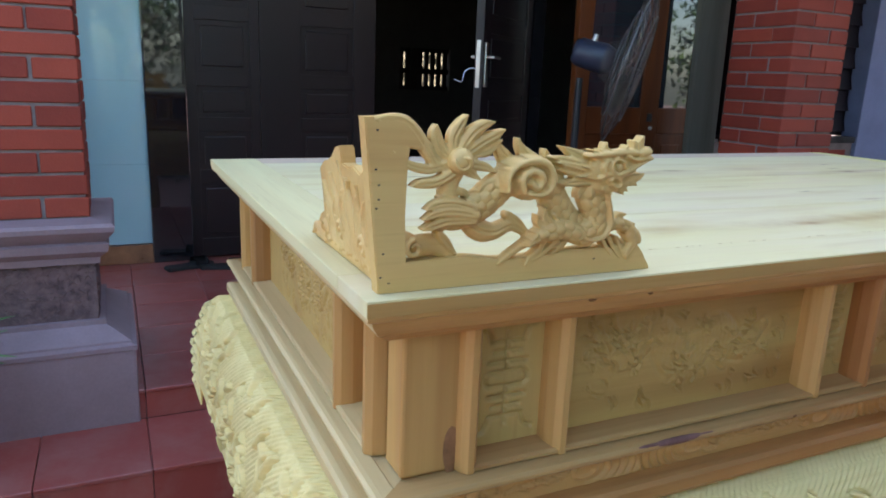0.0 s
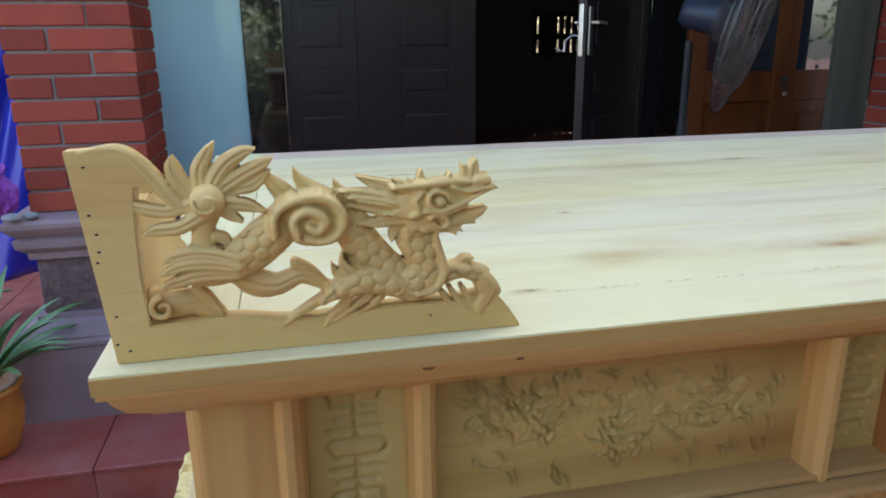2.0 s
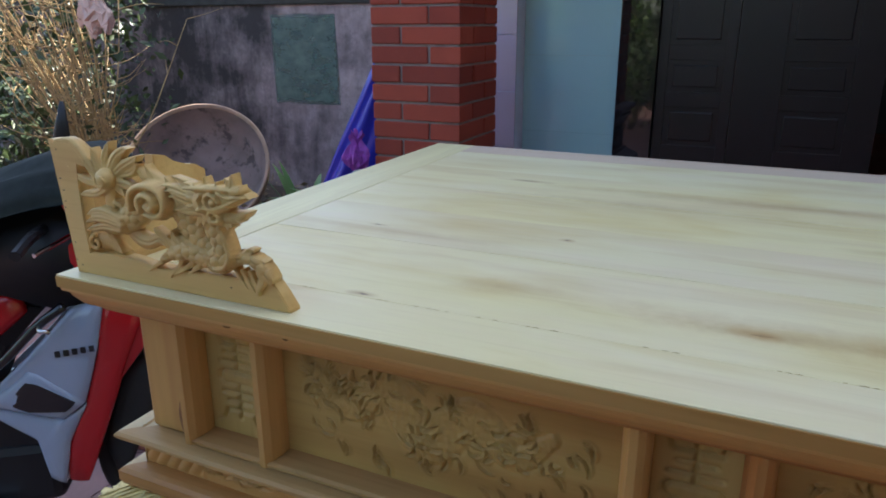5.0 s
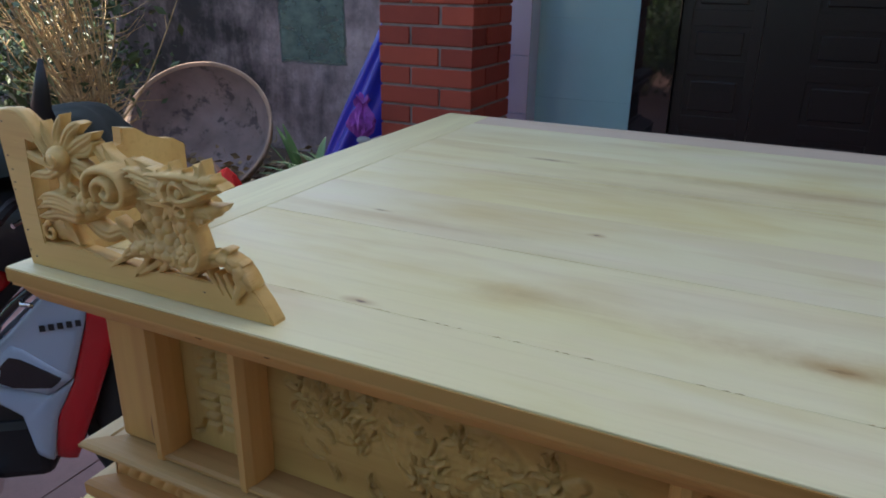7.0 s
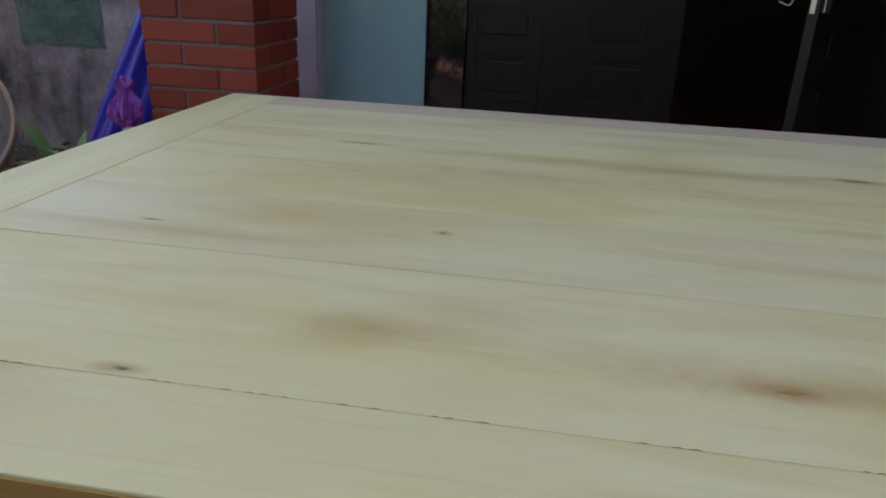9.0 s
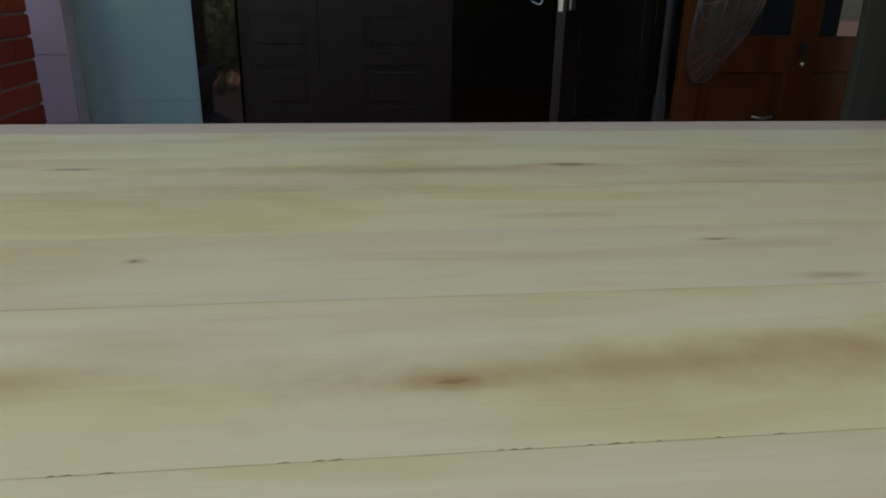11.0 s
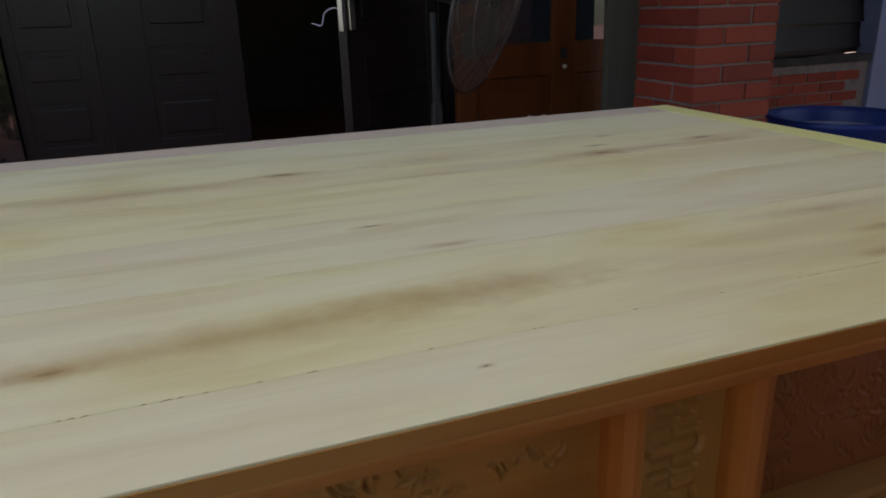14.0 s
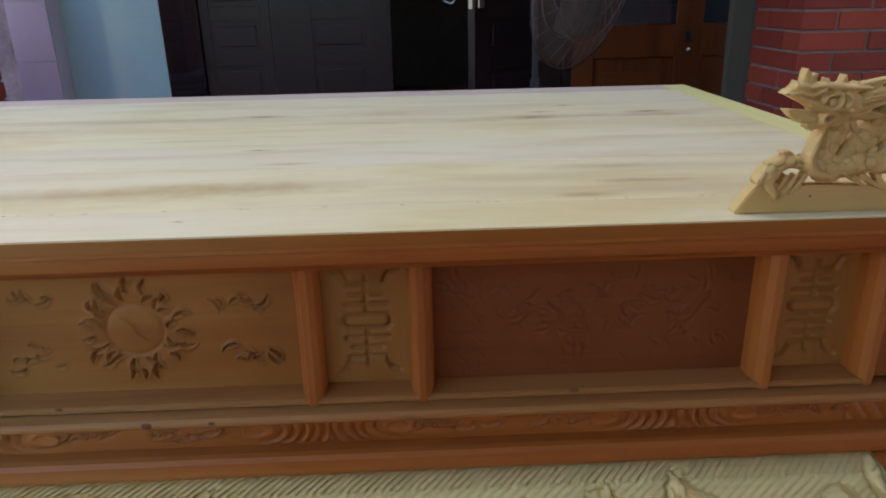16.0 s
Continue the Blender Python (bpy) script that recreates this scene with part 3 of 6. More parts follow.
    for (_, z0), (z1, _) in zip(rails, rails[1:]):
        box(left + 0.028, w - right - 0.028, 0.002, 0.012, z0 + 0.025, z1 - 0.025, 0.006, bm)
    return bm


part("leaf", moved(leaf_mesh(0.372, 0.05, 0.05), Matrix.Translation((0.168, WALL, PORCH + 0.01))), M_DOOR, door)
part("leaf", moved(leaf_mesh(0.648, 0.22, 0.13), Matrix.Translation((0.542, WALL, PORCH + 0.01))), M_DOOR, door)
hinge, lock = Vector((2.2, 3.34, 0)), Vector((1.602, 2.84, 0))
swing = math.atan2(*(hinge - lock).yx)
ajar_m = Matrix.Translation((lock.x, lock.y, PORCH + 0.01)) @ Matrix.Rotation(swing, 4, "Z")
leaf = part("leaf", moved(leaf_mesh((hinge - lock).length, 0.1, 0.1), ajar_m), M_DOOR, door)
bm = box(-0.006, 0.0, 0.012, 0.036, 0.955, 1.20, 0.002)
part("lock_plate", moved(bm, ajar_m), M_STEEL, leaf, "brushed steel lock plate")
bm = box(0.018, 0.058, -0.012, 0.0, 0.96, 1.19, 0.004)
part("lock_plate", moved(bm, ajar_m), M_STEEL, leaf, "brushed steel lock plate")
for side, y in (("handle", -0.045), ("handle", 0.075)):
    bm = rod((0.035, 0.0 if y < 0 else 0.045, 1.115), (0.035, y, 1.115), 0.009)
    tube(spline([(0.035, y, 1.115), (0.08, y, 1.116), (0.13, y, 1.112)], 4), 0.008, bm)
    part(side, moved(bm, ajar_m), M_STEEL, leaf, "steel lever handle")
bm = tube(spline([(1.60, 2.86, 1.50), (1.56, 2.87, 1.52), (1.52, 2.88, 1.50), (1.50, 2.87, 1.45), (1.46, 2.88, 1.46)], 5), 0.0035)
part("cord", bm, M_WHITE, door, "thin white cord hanging by the lock")

# ---- brick pillars ----
BW, PITCH, HIGH = 0.36, 0.0682, 0.0595


def brick_mesh():
    bm = box(-0.116, 0.116, -0.0595, 0.0595, -HIGH / 2, HIGH / 2)
    bmesh.ops.bevel(bm, geom=bm.edges[:], offset=0.003, segments=1, affect="EDGES")
    me = bpy.data.meshes.new("brick")
    bm.to_mesh(me)
    bm.free()
    me.materials.append(M_BRICK)
    return me


BRICK = brick_mesh()


def chip(bm, m):
    """A small sharp-edged stone chip."""
    v = [bm.verts.new(m @ Vector(p)) for p in ((-0.5, -0.5, 0), (0, -0.6, 0.5), (0.5, -0.5, 0), (0, -0.4, -0.5), (-0.5, 0.4, 0), (0, 0.5, 0.5), (0.5, 0.4, 0), (0, 0.5, -0.5))]
    for k in range(4):
        n = (k + 1) % 4
        bm.faces.new((v[k], v[n], v[n + 4], v[k + 4]))
    bm.faces.new(v[:4][::-1])
    bm.faces.new(v[4:])


def pillar(name, x, y, label):
    """A square brick pillar on a moulded plinth; x, y is its front left corner."""
    cx, cy = x + BW / 2, y + BW / 2
    p = thing(name, label, "pillar", "brick porch pillars", "structure", at=(cx, cy, STEP2))
    part("core", box(x + 0.007, x + BW - 0.007, y + 0.007, y + BW - 0.007, 1.0, 2.96), M_MORTAR, p, "grey mortar joints")
    e = 0.104
    part("plinth", box(x - e, x + BW + e, y - e, y + BW + e, STEP2 - 0.01, 0.60, 0.006), M_STUCCO, p)

    def ring(prof):
        """A square moulding turned round the pillar from (projection, height) pairs."""
        bm = bmesh.new()
        rows = [[bm.verts.new((cx + sx * (BW / 2 + d), cy + sy * (BW / 2 + d), z)) for sx, sy in ((-1, -1), (1, -1), (1, 1), (-1, 1))] for d, z in prof]
        for a, b in zip(rows, rows[1:]):
            for k in range(4):
                bm.faces.new((a[k], a[(k + 1) % 4], b[(k + 1) % 4], b[k]))
        bm.faces.new(rows[0][::-1])
        bm.faces.new(rows[-1])
        return bm

    part("base_moulding", ring([(e + 0.004, 0.598), (e + 0.004, 0.612), (e - 0.012, 0.618), (e - 0.012, 0.625), (0.025, 0.665), (0.025, 0.68), (0, 0.68)]), M_STUCCO, p)
    bm = ring([(0.004, 0.672), (0.004, 0.87)])
    rnd = random.Random(7)
    for k in range(2400):
        u, z, s = rnd.uniform(-1, 1) * (BW / 2 - 0.002), rnd.uniform(0.685, 0.865), rnd.randrange(4)
        q = Vector((u, -BW / 2 - 0.004, z))
        q = Matrix.Rotation(s * math.pi / 2, 4, "Z") @ q
        a, w = rnd.uniform(0, 3.14), rnd.uniform(0.0035, 0.008)
        chip(bm, Matrix.Translation((cx + q.x, cy + q.y, q.z)) @ Matrix.Rotation(s * math.pi / 2, 4, "Z") @ Matrix.Rotation(a, 4, "Y") @ Matrix.Rotation(rnd.uniform(-0.4, 0.4), 4, "X") @ Matrix.Diagonal((w * 2.2, w, w * 0.6, 1)))
    part("pebbledash_panel", bm, M_PEBBLE, p, "rough mauve pebbledash")
    part("cap_moulding", ring([(0.0, 0.862), (0.02, 0.864), (0.022, 0.885), (0.045, 0.905), (0.05, 0.93), (0.035, 0.935), (0.05, 0.95), (0.066, 0.97), (0.068, 0.985), (0.06, 0.995), (0.0, 1.004)]), M_STUCCO, p)
    course, z = 0, 1.004 + HIGH / 2 + 0.004
    c = 0.119
    while z < 2.94:
        for k in range(4):
            q = Vector((-BW / 2 + 0.116, -BW / 2 + 0.0595, 0))
            a = k * math.pi / 2
            if course % 2:
                q.x = -q.x
            q = Matrix.Rotation(a, 3, "Z") @ q
            ob = new("brick", BRICK)
            ob.parent = p
            jx = 0.0016 * math.sin(course * 7.3 + k * 2.1)
            ob.location = (q.x + jx, q.y + 0.0016 * math.cos(course * 5.1 + k), z - STEP2)
            ob.rotation_euler = (0, 0, a + 0.004 * math.sin(course * 3.7 + k))
        course, z = course + 1, z + PITCH
    return p


pillar("pillar_1", -0.633, 1.82, "red brick porch pillar on a mauve moulded plinth")
pillar("pillar_2", 2.628, 1.79, "red brick porch pillar by the glazed wooden door")

# ---- altar table ----
L, D, H = 1.97, 1.07, 1.27
table = thing("altar_table", "long unvarnished pale wooden altar table with carved panels and legs", "table", at=(L / 2, D / 2, 0))


def sheet(name, P, material, parent, label=""):
    """A mesh from a grid of places, P[i, j] = (x, y, z)."""
    n, m = P.shape[:2]
    idx = np.arange(n * m).reshape(n, m)
    q = np.stack([idx[:-1, :-1], idx[1:, :-1], idx[1:, 1:], idx[:-1, 1:]], -1).reshape(-1, 4)
    me = bpy.data.meshes.new(name)
    me.from_pydata(P.reshape(-1, 3).tolist(), [], q.tolist())
    me.shade_smooth()
    me.materials.append(material)
    ob = new(name, me)
    ob.parent = parent
    ob.matrix_parent_inverse = Matrix.Translation(-base_of(parent))
    if label:
        tagged(ob, label)
    return ob


def near(X, Z, line):
    """How far each (X, Z) is from a line through points, and how far along it (0 to 1) the nearest place is."""
    best, along = np.full(X.shape, 9.0), np.zeros(X.shape)
    n = len(line) - 1
    for k in range(n):
        (ax, az), (bx, bz) = line[k][:2], line[k + 1][:2]
        dx, dz = bx - ax, bz - az
        t = np.clip(((X - ax) * dx + (Z - az) * dz) / (dx * dx + dz * dz + 1e-12), 0, 1)
        d = np.hypot(X - ax - t * dx, Z - az - t * dz)
        along = np.where(d < best, (k + t) / n, along)
        best = np.minimum(best, d)
    return best, along


def ridge(X, Z, line, wide, high, taper=False):
    """A rounded raised stroke with a thin cut on either side of it."""
    d, a = near(X, Z, line)
    w = wide * (np.sin(np.pi * np.clip(a * 0.85 + 0.12, 0, 1)) if taper else 1.0)
    up = high * np.sqrt(np.clip(1 - (d / np.maximum(w, 1e-4)) ** 2, 0, 1))
    return up - 0.8 * high * np.exp(-(((d - w * 1.25) / (0.35 * wide)) ** 2))


def fret(X, Z):
    """A symmetrical longevity fret of raised bars."""
    h = np.zeros(X.shape)
    ring = [(0.022, 0.0085), (-0.022, 0.0085), (-0.0275, 0.004), (-0.0275, -0.004), (-0.022, -0.0085), (0.022, -0.0085), (0.0275, -0.004), (0.0275, 0.004), (0.022, 0.0085)]
    lines = [ring]
    for s in (1, -1):
        lines += [[(-0.036, s * 0.064), (-0.028, s * 0.061), (-0.0235, s * 0.053), (-0.0215, s * 0.046), (0.0215, s * 0.046), (0.0235, s * 0.053), (0.028, s * 0.061), (0.036, s * 0.064)]]
        lines += [[(0, s * 0.056), (0, s * 0.0085)], [(-0.017, s * 0.0335), (0.017, s * 0.0335)], [(-0.024, s * 0.021), (0.024, s * 0.021)]]
    for line in lines:
        d, _ = near(X, Z, line)
        h = np.minimum(h, -0.0055 * np.exp(-((d / 0.0023) ** 2)))
    return h


def cut(X, Z, line, wide, deep):
    """A tapering gouge cut with a soft raised lip."""
    d, a = near(X, Z, line)
    w = np.maximum(wide * np.sin(np.pi * np.clip(a * 0.85 + 0.1, 0, 1)), 0.0004)
    return 0.45 * deep * np.exp(-(((d - 1.9 * w) / (1.2 * w)) ** 2)) - deep * np.exp(-((d / w) ** 2))


def flame(x, z, size, turn, rnd):
    """The middle line of one curling flame or cloud wisp."""
    c, s = math.cos(turn), math.sin(turn)
    bend = rnd.choice((-1, 1)) * rnd.uniform(0.25, 0.5)
    pts = [(0, 0), (0.4, bend * 0.35), (0.75, bend * 0.1), (1.0, -bend * 0.45)]
    return [(x + size * (u * c - v * s), z + size * (u * s + v * c)) for u, v in (p[:2] for p in spline(pts, 3))]


def medallion(X, Z):
    """A round sun ringed by flames, with cloud wisps in the corners."""
    rnd = random.Random(3)
    r, w = np.hypot(X, Z * 1.02), np.arctan2(Z, X)
    h = 0.0025 * np.clip(1 - (r / 0.030) ** 4, 0, 1) - 0.0018 * np.exp(-(((r - 0.032) / 0.002) ** 2))
    h += cut(X, Z, spline([(-0.014, 0.016), (-0.003, 0.010), (0.004, -0.004), (0.013, -0.013)], 4), 0.0014, 0.0020)
    h += 0.0020 * np.clip(1 - np.abs(r - 0.049) / 0.020, 0, 1)
    for k in range(34):
        a = k / 34 * 2 * math.pi + rnd.uniform(-0.12, 0.12)
        at = 0.036 if k % 2 else 0.047
        h += cut(X, Z, flame(at * math.cos(a), at * math.sin(a), rnd.uniform(0.012, 0.024), a + rnd.uniform(-0.7, 0.7), rnd), 0.0019, 0.0056)
    for sx, sz in ((-1, 1), (1, 1), (-1, -1), (1, -1)):
        for k in range(8):
            h += cut(X, Z, flame(sx * rnd.uniform(0.085, 0.15), sz * rnd.uniform(0.02, 0.045), rnd.uniform(0.010, 0.024), rnd.uniform(-0.9, 0.7) + (0 if sx > 0 else 3.1), rnd), 0.0016, 0.0046)
    return np.clip(h, -0.005, 0.005)


def beast(seed, depth=1.0):
    """A winding dragon among flames and clouds, in low relief."""

    def field(X, Z):
        rnd = random.Random(seed)
        h = np.zeros(X.shape)
        body = spline([(-0.15, 0.035), (-0.11, 0.0), (-0.06, 0.03), (-0.01, -0.02), (0.04, 0.025), (0.09, -0.01), (0.13, 0.02)], 6)
        d, a = near(X, Z, body)
        w = 0.016 * (0.5 + np.sin(np.pi * np.clip(a, 0.05, 1)))
        h += 0.0032 * np.sqrt(np.clip(1 - (d / w) ** 2, 0, 1)) - 0.0016 * np.exp(-(((d - 1.15 * w) / 0.003) ** 2))
        h += 0.0008 * np.cos(a * 260) * (d < w) * np.cos(d * 500)
        for k in range(74):
            p = body[rnd.randrange(len(body))]
            ang = rnd.uniform(0, 6.28)
            x, z = p[0] + 0.018 * math.cos(ang), p[1] + 0.018 * math.sin(ang)
            h += cut(X, Z, flame(x, z, rnd.uniform(0.010, 0.026), ang + rnd.uniform(-0.5, 0.5), rnd), 0.0019, 0.0056)
        for k in range(60):
            h += cut(X, Z, flame(rnd.uniform(-0.17, 0.17), rnd.uniform(-0.058, 0.058), rnd.uniform(0.012, 0.028), rnd.uniform(-1.4, -0.3), rnd), 0.0017, 0.0050)
        return depth * np.clip(h, -0.005, 0.007)

    return field


def relief(name, x0, x1, z0, z1, y, field, material, parent, m=None, step=0.0017, label=""):
    """A carved panel: a fine sheet facing -y with the field's height towards the viewer, fading out at its rim."""
    xs, zs = np.linspace(x0, x1, max(8, int((x1 - x0) / step))), np.linspace(z0, z1, max(8, int((z1 - z0) / step)))
    X, Z = np.meshgrid(xs, zs, indexing="ij")
    rim = np.clip(np.minimum(np.minimum(X - x0, x1 - X), np.minimum(Z - z0, z1 - Z)) / 0.006, 0, 1)
    h = field(X - (x0 + x1) / 2, Z - (z0 + z1) / 2) * rim
    P = np.stack([X, y - h, Z], -1)
    if m is not None:
        P = P @ np.array(m.to_3x3()).T + np.array(m.translation)
    return sheet(name, P, material, parent, label)


# the four sides, each with x along it and y inwards
SIDES = [(L, Matrix(), "front"), (D, Matrix.Translation((0, D, 0)) @ Matrix.Rotation(-math.pi / 2, 4, "Z"), "left")]
SIDES += [(L, Matrix.Translation((L, D, 0)) @ Matrix.Rotation(math.pi, 4, "Z"), "back"), (D, Matrix.Translation((L, 0, 0)) @ Matrix.Rotation(math.pi / 2, 4, "Z"), "right")]

# top boards
part("core", box(0.14, L - 0.14, 0.14, D - 0.14, 0.93, 1.2535), M_X, table)
for x0, x1, mat in ((0.0, 0.0985, M_END), (1.912, L, M_ENDY)):
    part("end_board", box(x0, x1, 0.0911, D, 1.2540, H, 0.0012), mat, table)
seams = [0.0, 0.0905, 0.2925, 0.456, 0.622, 0.80, 0.983, D]
for k, (a, b) in enumerate(zip(seams, seams[1:])):
    part("board", box(0.0992 if k else 0.0, 1.9113 if k else L, a + (0.00035 if k else 0), b - (0.00035 if k < 6 else 0), 1.2540, H - 0.0003 * (k % 2), 0.0009), M_BACK if k == 6 else (M_TOPP if k in (2, 5) else M_TOP), table)

# added thin strip that paints the shaded front face of the pale top
part("front_lip", box(0.0005, L - 0.0005, -0.0016, -0.0001, 1.2545, H - 0.0022), M_LIP, table, "thin tan strip added on the top's front edge, shade in its colour")
# tear-out along the front seam
rnd = random.Random(8)
x = 0.12
while x < 1.88:
    n, w = rnd.uniform(0.003, 0.008), rnd.uniform(0.0001, 0.0003) * (0.3 if x < 0.55 or x > 1.25 else 0.8)
    bm = extrude([(x, 0.0900 - w), (x + 0.3 * n, 0.0904 - 1.6 * w), (x + n, 0.0903), (x + 0.6 * n, 0.0909 + w)], -0.00005, 0.0003)
    part("tear", moved(bm, Matrix(((1, 0, 0, 0), (0, 0, 1, 0), (0, 1, 0, H), (0, 0, 0, 1)))), M_FIBRE, table)
    x += n + rnd.choice((0.003, 0.008, 0.012, 0.03, 0.08))
EDGE = [(0.002, 1.2535), (0.002, 1.249), (0.008, 1.246), (0.0105, 1.240), (0.018, 1.229), (0.031, 1.2205), (0.034, 1.217), (0.041, 1.2148), (0.15, 1.2148), (0.15, 1.2535)]
SILL = [(0.043, 1.0490), (0.043, 1.0525), (0.047, 1.0545), (0.092, 1.0585), (0.15, 1.0585), (0.15, 1.0490)]
ROLL = [(0.15, 1.0445), (0.050, 1.0445), (0.048, 1.0465), (0.032, 1.0465), (0.027, 1.0455), (0.0235, 1.042), (0.0235, 1.0385), (0.027, 1.0345), (0.034, 1.0325), (0.15, 1.0325)]
BASE = [(0.15, 0.993), (0.034, 0.993), (0.027, 0.9915), (0.0225, 0.987), (0.0225, 0.973), (0.026, 0.966), (0.032, 0.9625), (0.15, 0.9625)]


def frieze(X, Z):
    """Facing sets of nested arcs with running scrolls between them on the narrow carved band."""
    u = (X + 10.0 - 0.17) % 0.41 - 0.205
    r = np.hypot(np.abs(u) - 0.085, Z * 1.9)
    arcs = np.where((np.abs(u) < 0.082) & (r > 0.028), 0.003 * np.cos(r * 2 * np.pi / 0.0125), 0)
    c = 0.003 * np.exp(-(((r - 0.016) / 0.004) ** 2)) * (np.abs(u) < 0.10)
    h = arcs + c + 0.0008
    rnd = random.Random(17)
    for k in range(int((X.max() - X.min()) / 0.014)):
        x = rnd.uniform(X.min(), X.max())
        i0, i1 = np.searchsorted(X[:, 0], x - 0.05), np.searchsorted(X[:, 0], x + 0.05)
        away = np.clip((np.abs(u[i0:i1]) - 0.09) / 0.02, 0, 1)
        h[i0:i1] += away * ridge(X[i0:i1], Z[i0:i1], flame(x, rnd.uniform(-0.008, 0.008), rnd.uniform(0.02, 0.04), rnd.choice((0, 3.1)) + rnd.uniform(-0.3, 0.3), rnd), 0.0028, 0.004, True)
    # rope-like rings at either end
    end = np.minimum(X - X.min(), X.max() - X)
    rope = 0.0042 * np.abs(np.cos((end - 0.7 * Z) * np.pi / 0.019)) ** 0.6 * np.sqrt(np.clip(1 - (Z / 0.019) ** 2, 0, 1))
    h = np.where(end < 0.105, rope, h)
    return np.clip(h, -0.004, 0.006)


def apron_field(X, V):
    """Deep carving of the apron: a slanting rope edge, then scrolls and leaves."""
    rope = (V < 0.05) & (V > 0.012)
    h = np.where(rope, 0.0035 * np.cos((X + V * 0.9) * 2 * np.pi / 0.0098), 0)
    rnd = random.Random(11)
    n = int((X.max() - X.min()) / 0.035)
    for k in range(n * 5):
        x, v = rnd.uniform(X.min() + 0.03, X.max() - 0.03), rnd.uniform(0.07, 0.34)
        line = flame(x, v, rnd.uniform(0.03, 0.07), rnd.uniform(0, 6.28), rnd)
        lo, hi = x - 0.09, x + 0.09
        i0, i1 = np.searchsorted(X[:, 0], lo), np.searchsorted(X[:, 0], hi)
        h[i0:i1] += ridge(X[i0:i1], V[i0:i1], line, 0.0075, 0.008, True)
    # slanting tool hatching over the ground of the carving
    h += np.where(h < 0.002, 0.0016 * np.cos((X * 0.8 + V) * 2 * np.pi / 0.0105), 0.0)
    return np.clip(h, -0.008, 0.012)


POSTS = {"front": [0.136, 0.255, 0.682, 0.787, 1.187, 1.313, 1.710, 1.834], "left": [0.126, 0.245, 0.825, 0.944]}
for length, m, side in SIDES:
    crossways = side in ("left", "right")
    wood_along, wood_low = (M_Y, M_Y) if crossways else (M_X, M_MOULD)
    part("edge_moulding", moved(sweep(EDGE, 0, length), m), wood_along, table)
    part("roll_moulding", moved(sweep(ROLL, 0, length), m), wood_low, table)
    part("base_moulding", moved(sweep(BASE, 0, length), m), wood_along, table)
    posts = POSTS["front" if length == L else "left"]
    part("sill", moved(sweep(SILL, posts[0], posts[-1], 0.0, 0.0), m), wood_low, table)
    if not crossways:
        for x0, x1 in ((0.060, posts[0] - 0.006), (posts[-1] + 0.006, length - 0.060)):
            part("corner_board", moved(box(x0, x1, 0.058, 0.104, 1.0468, 1.2152, 0.004), m), M_Z, table)
    for x in posts:
        bm = bmesh.new()
        outline = [(-0.0135, 0.1), (-0.0135, 0.063), (-0.0098, 0.049), (-0.0038, 0.0415), (0.0038, 0.0415), (0.0098, 0.049), (0.0135, 0.063), (0.0135, 0.1)]
        n = len(outline)
        lo = [bm.verts.new((x + dx, dy, 1.0472)) for dx, dy in outline]
        hi = [bm.verts.new((x + dx, dy, 1.2150)) for dx, dy in outline]
        for k in range(n):
            bm.faces.new((lo[k], lo[(k + 1) % n], hi[(k + 1) % n], hi[k]))
        bm.faces.new(lo[::-1])
        bm.faces.new(hi)
        part("mullion", moved(bm, m), M_Z, table)
    kinds = ["fret", "dragon", "fret", "sun", "fret", "red", "fret"] if length == L else ["fret", "dragon", "fret"]
    for kind_of, a, b in zip(kinds, posts, posts[1:]):
        args = (a + 0.0125, b - 0.0125, 1.0545, 1.2165, 0.077)
        if kind_of == "fret":
            relief("fret_panel", *args, fret, M_CARVEZ, table, m, label="panel carved with a longevity fret")
        elif kind_of == "sun":
            relief("sun_panel", *args, medallion, M_CARVE, table, m, label="panel carved with a flaming sun")
        else:
            relief("dragon_panel", *args, beast(5 if kind_of == "red" else 9, 0.35 if kind_of == "red" else 0.8), M_RED if kind_of == "red" else M_CARVE, table, m, label="panel carved with a dragon in clouds" + (", reddish wood" if kind_of == "red" else ""))
    relief("carved_band", 0.047, length - 0.047, 0.9915, 1.0335, 0.050, frieze, wood_along, table, m, 0.0018, "carved scroll band")
    # bulging apron, cut at the corners by its own depth
    prof = np.array(spline([(0.055, 0.961), (0.026, 0.959), (-0.004, 0.946), (-0.026, 0.90), (-0.037, 0.83), (-0.032, 0.74), (-0.012, 0.66), (0.0, 0.60)], 12))
    seg = np.r_[0, np.cumsum(np.hypot(*np.diff(prof, axis=0).T))]
    vs = np.linspace(0, seg[-1], 190)
    py, pz = np.interp(vs, seg, prof[:, 0]), np.interp(vs, seg, prof[:, 1])
    xs = np.linspace(-0.045, length + 0.045, int(length / (0.0017 if side in ("front", "left") else 0.005)))
    X, V = np.meshgrid(xs, vs, indexing="ij")
    h = apron_field(X, V)
    Y = np.broadcast_to(py, X.shape) - h
    Z = np.broadcast_to(pz, X.shape) + 0.3 * h
    Xc = np.clip(X, Y, length - Y)
    P = np.stack([Xc, Y, Z], -1) @ np.array(m.to_3x3()).T + np.array(m.translation)
    sheet("apron", P, M_APRON, table, "pale apron carved with leaves and scrolls")
    if side in ("front", "right"):
        # reddish corner block over the knee of the leg
        lo, hi = (length - 0.125, length + 0.045) if side == "front" else (-0.045, 0.105)
        X, V = np.meshgrid(np.linspace(lo, hi, 60), vs, indexing="ij")
        h = 0.006 + 0.002 * np.cos((X - V * 0.7) * 2 * np.pi / 0.016) * (V > 0.012)
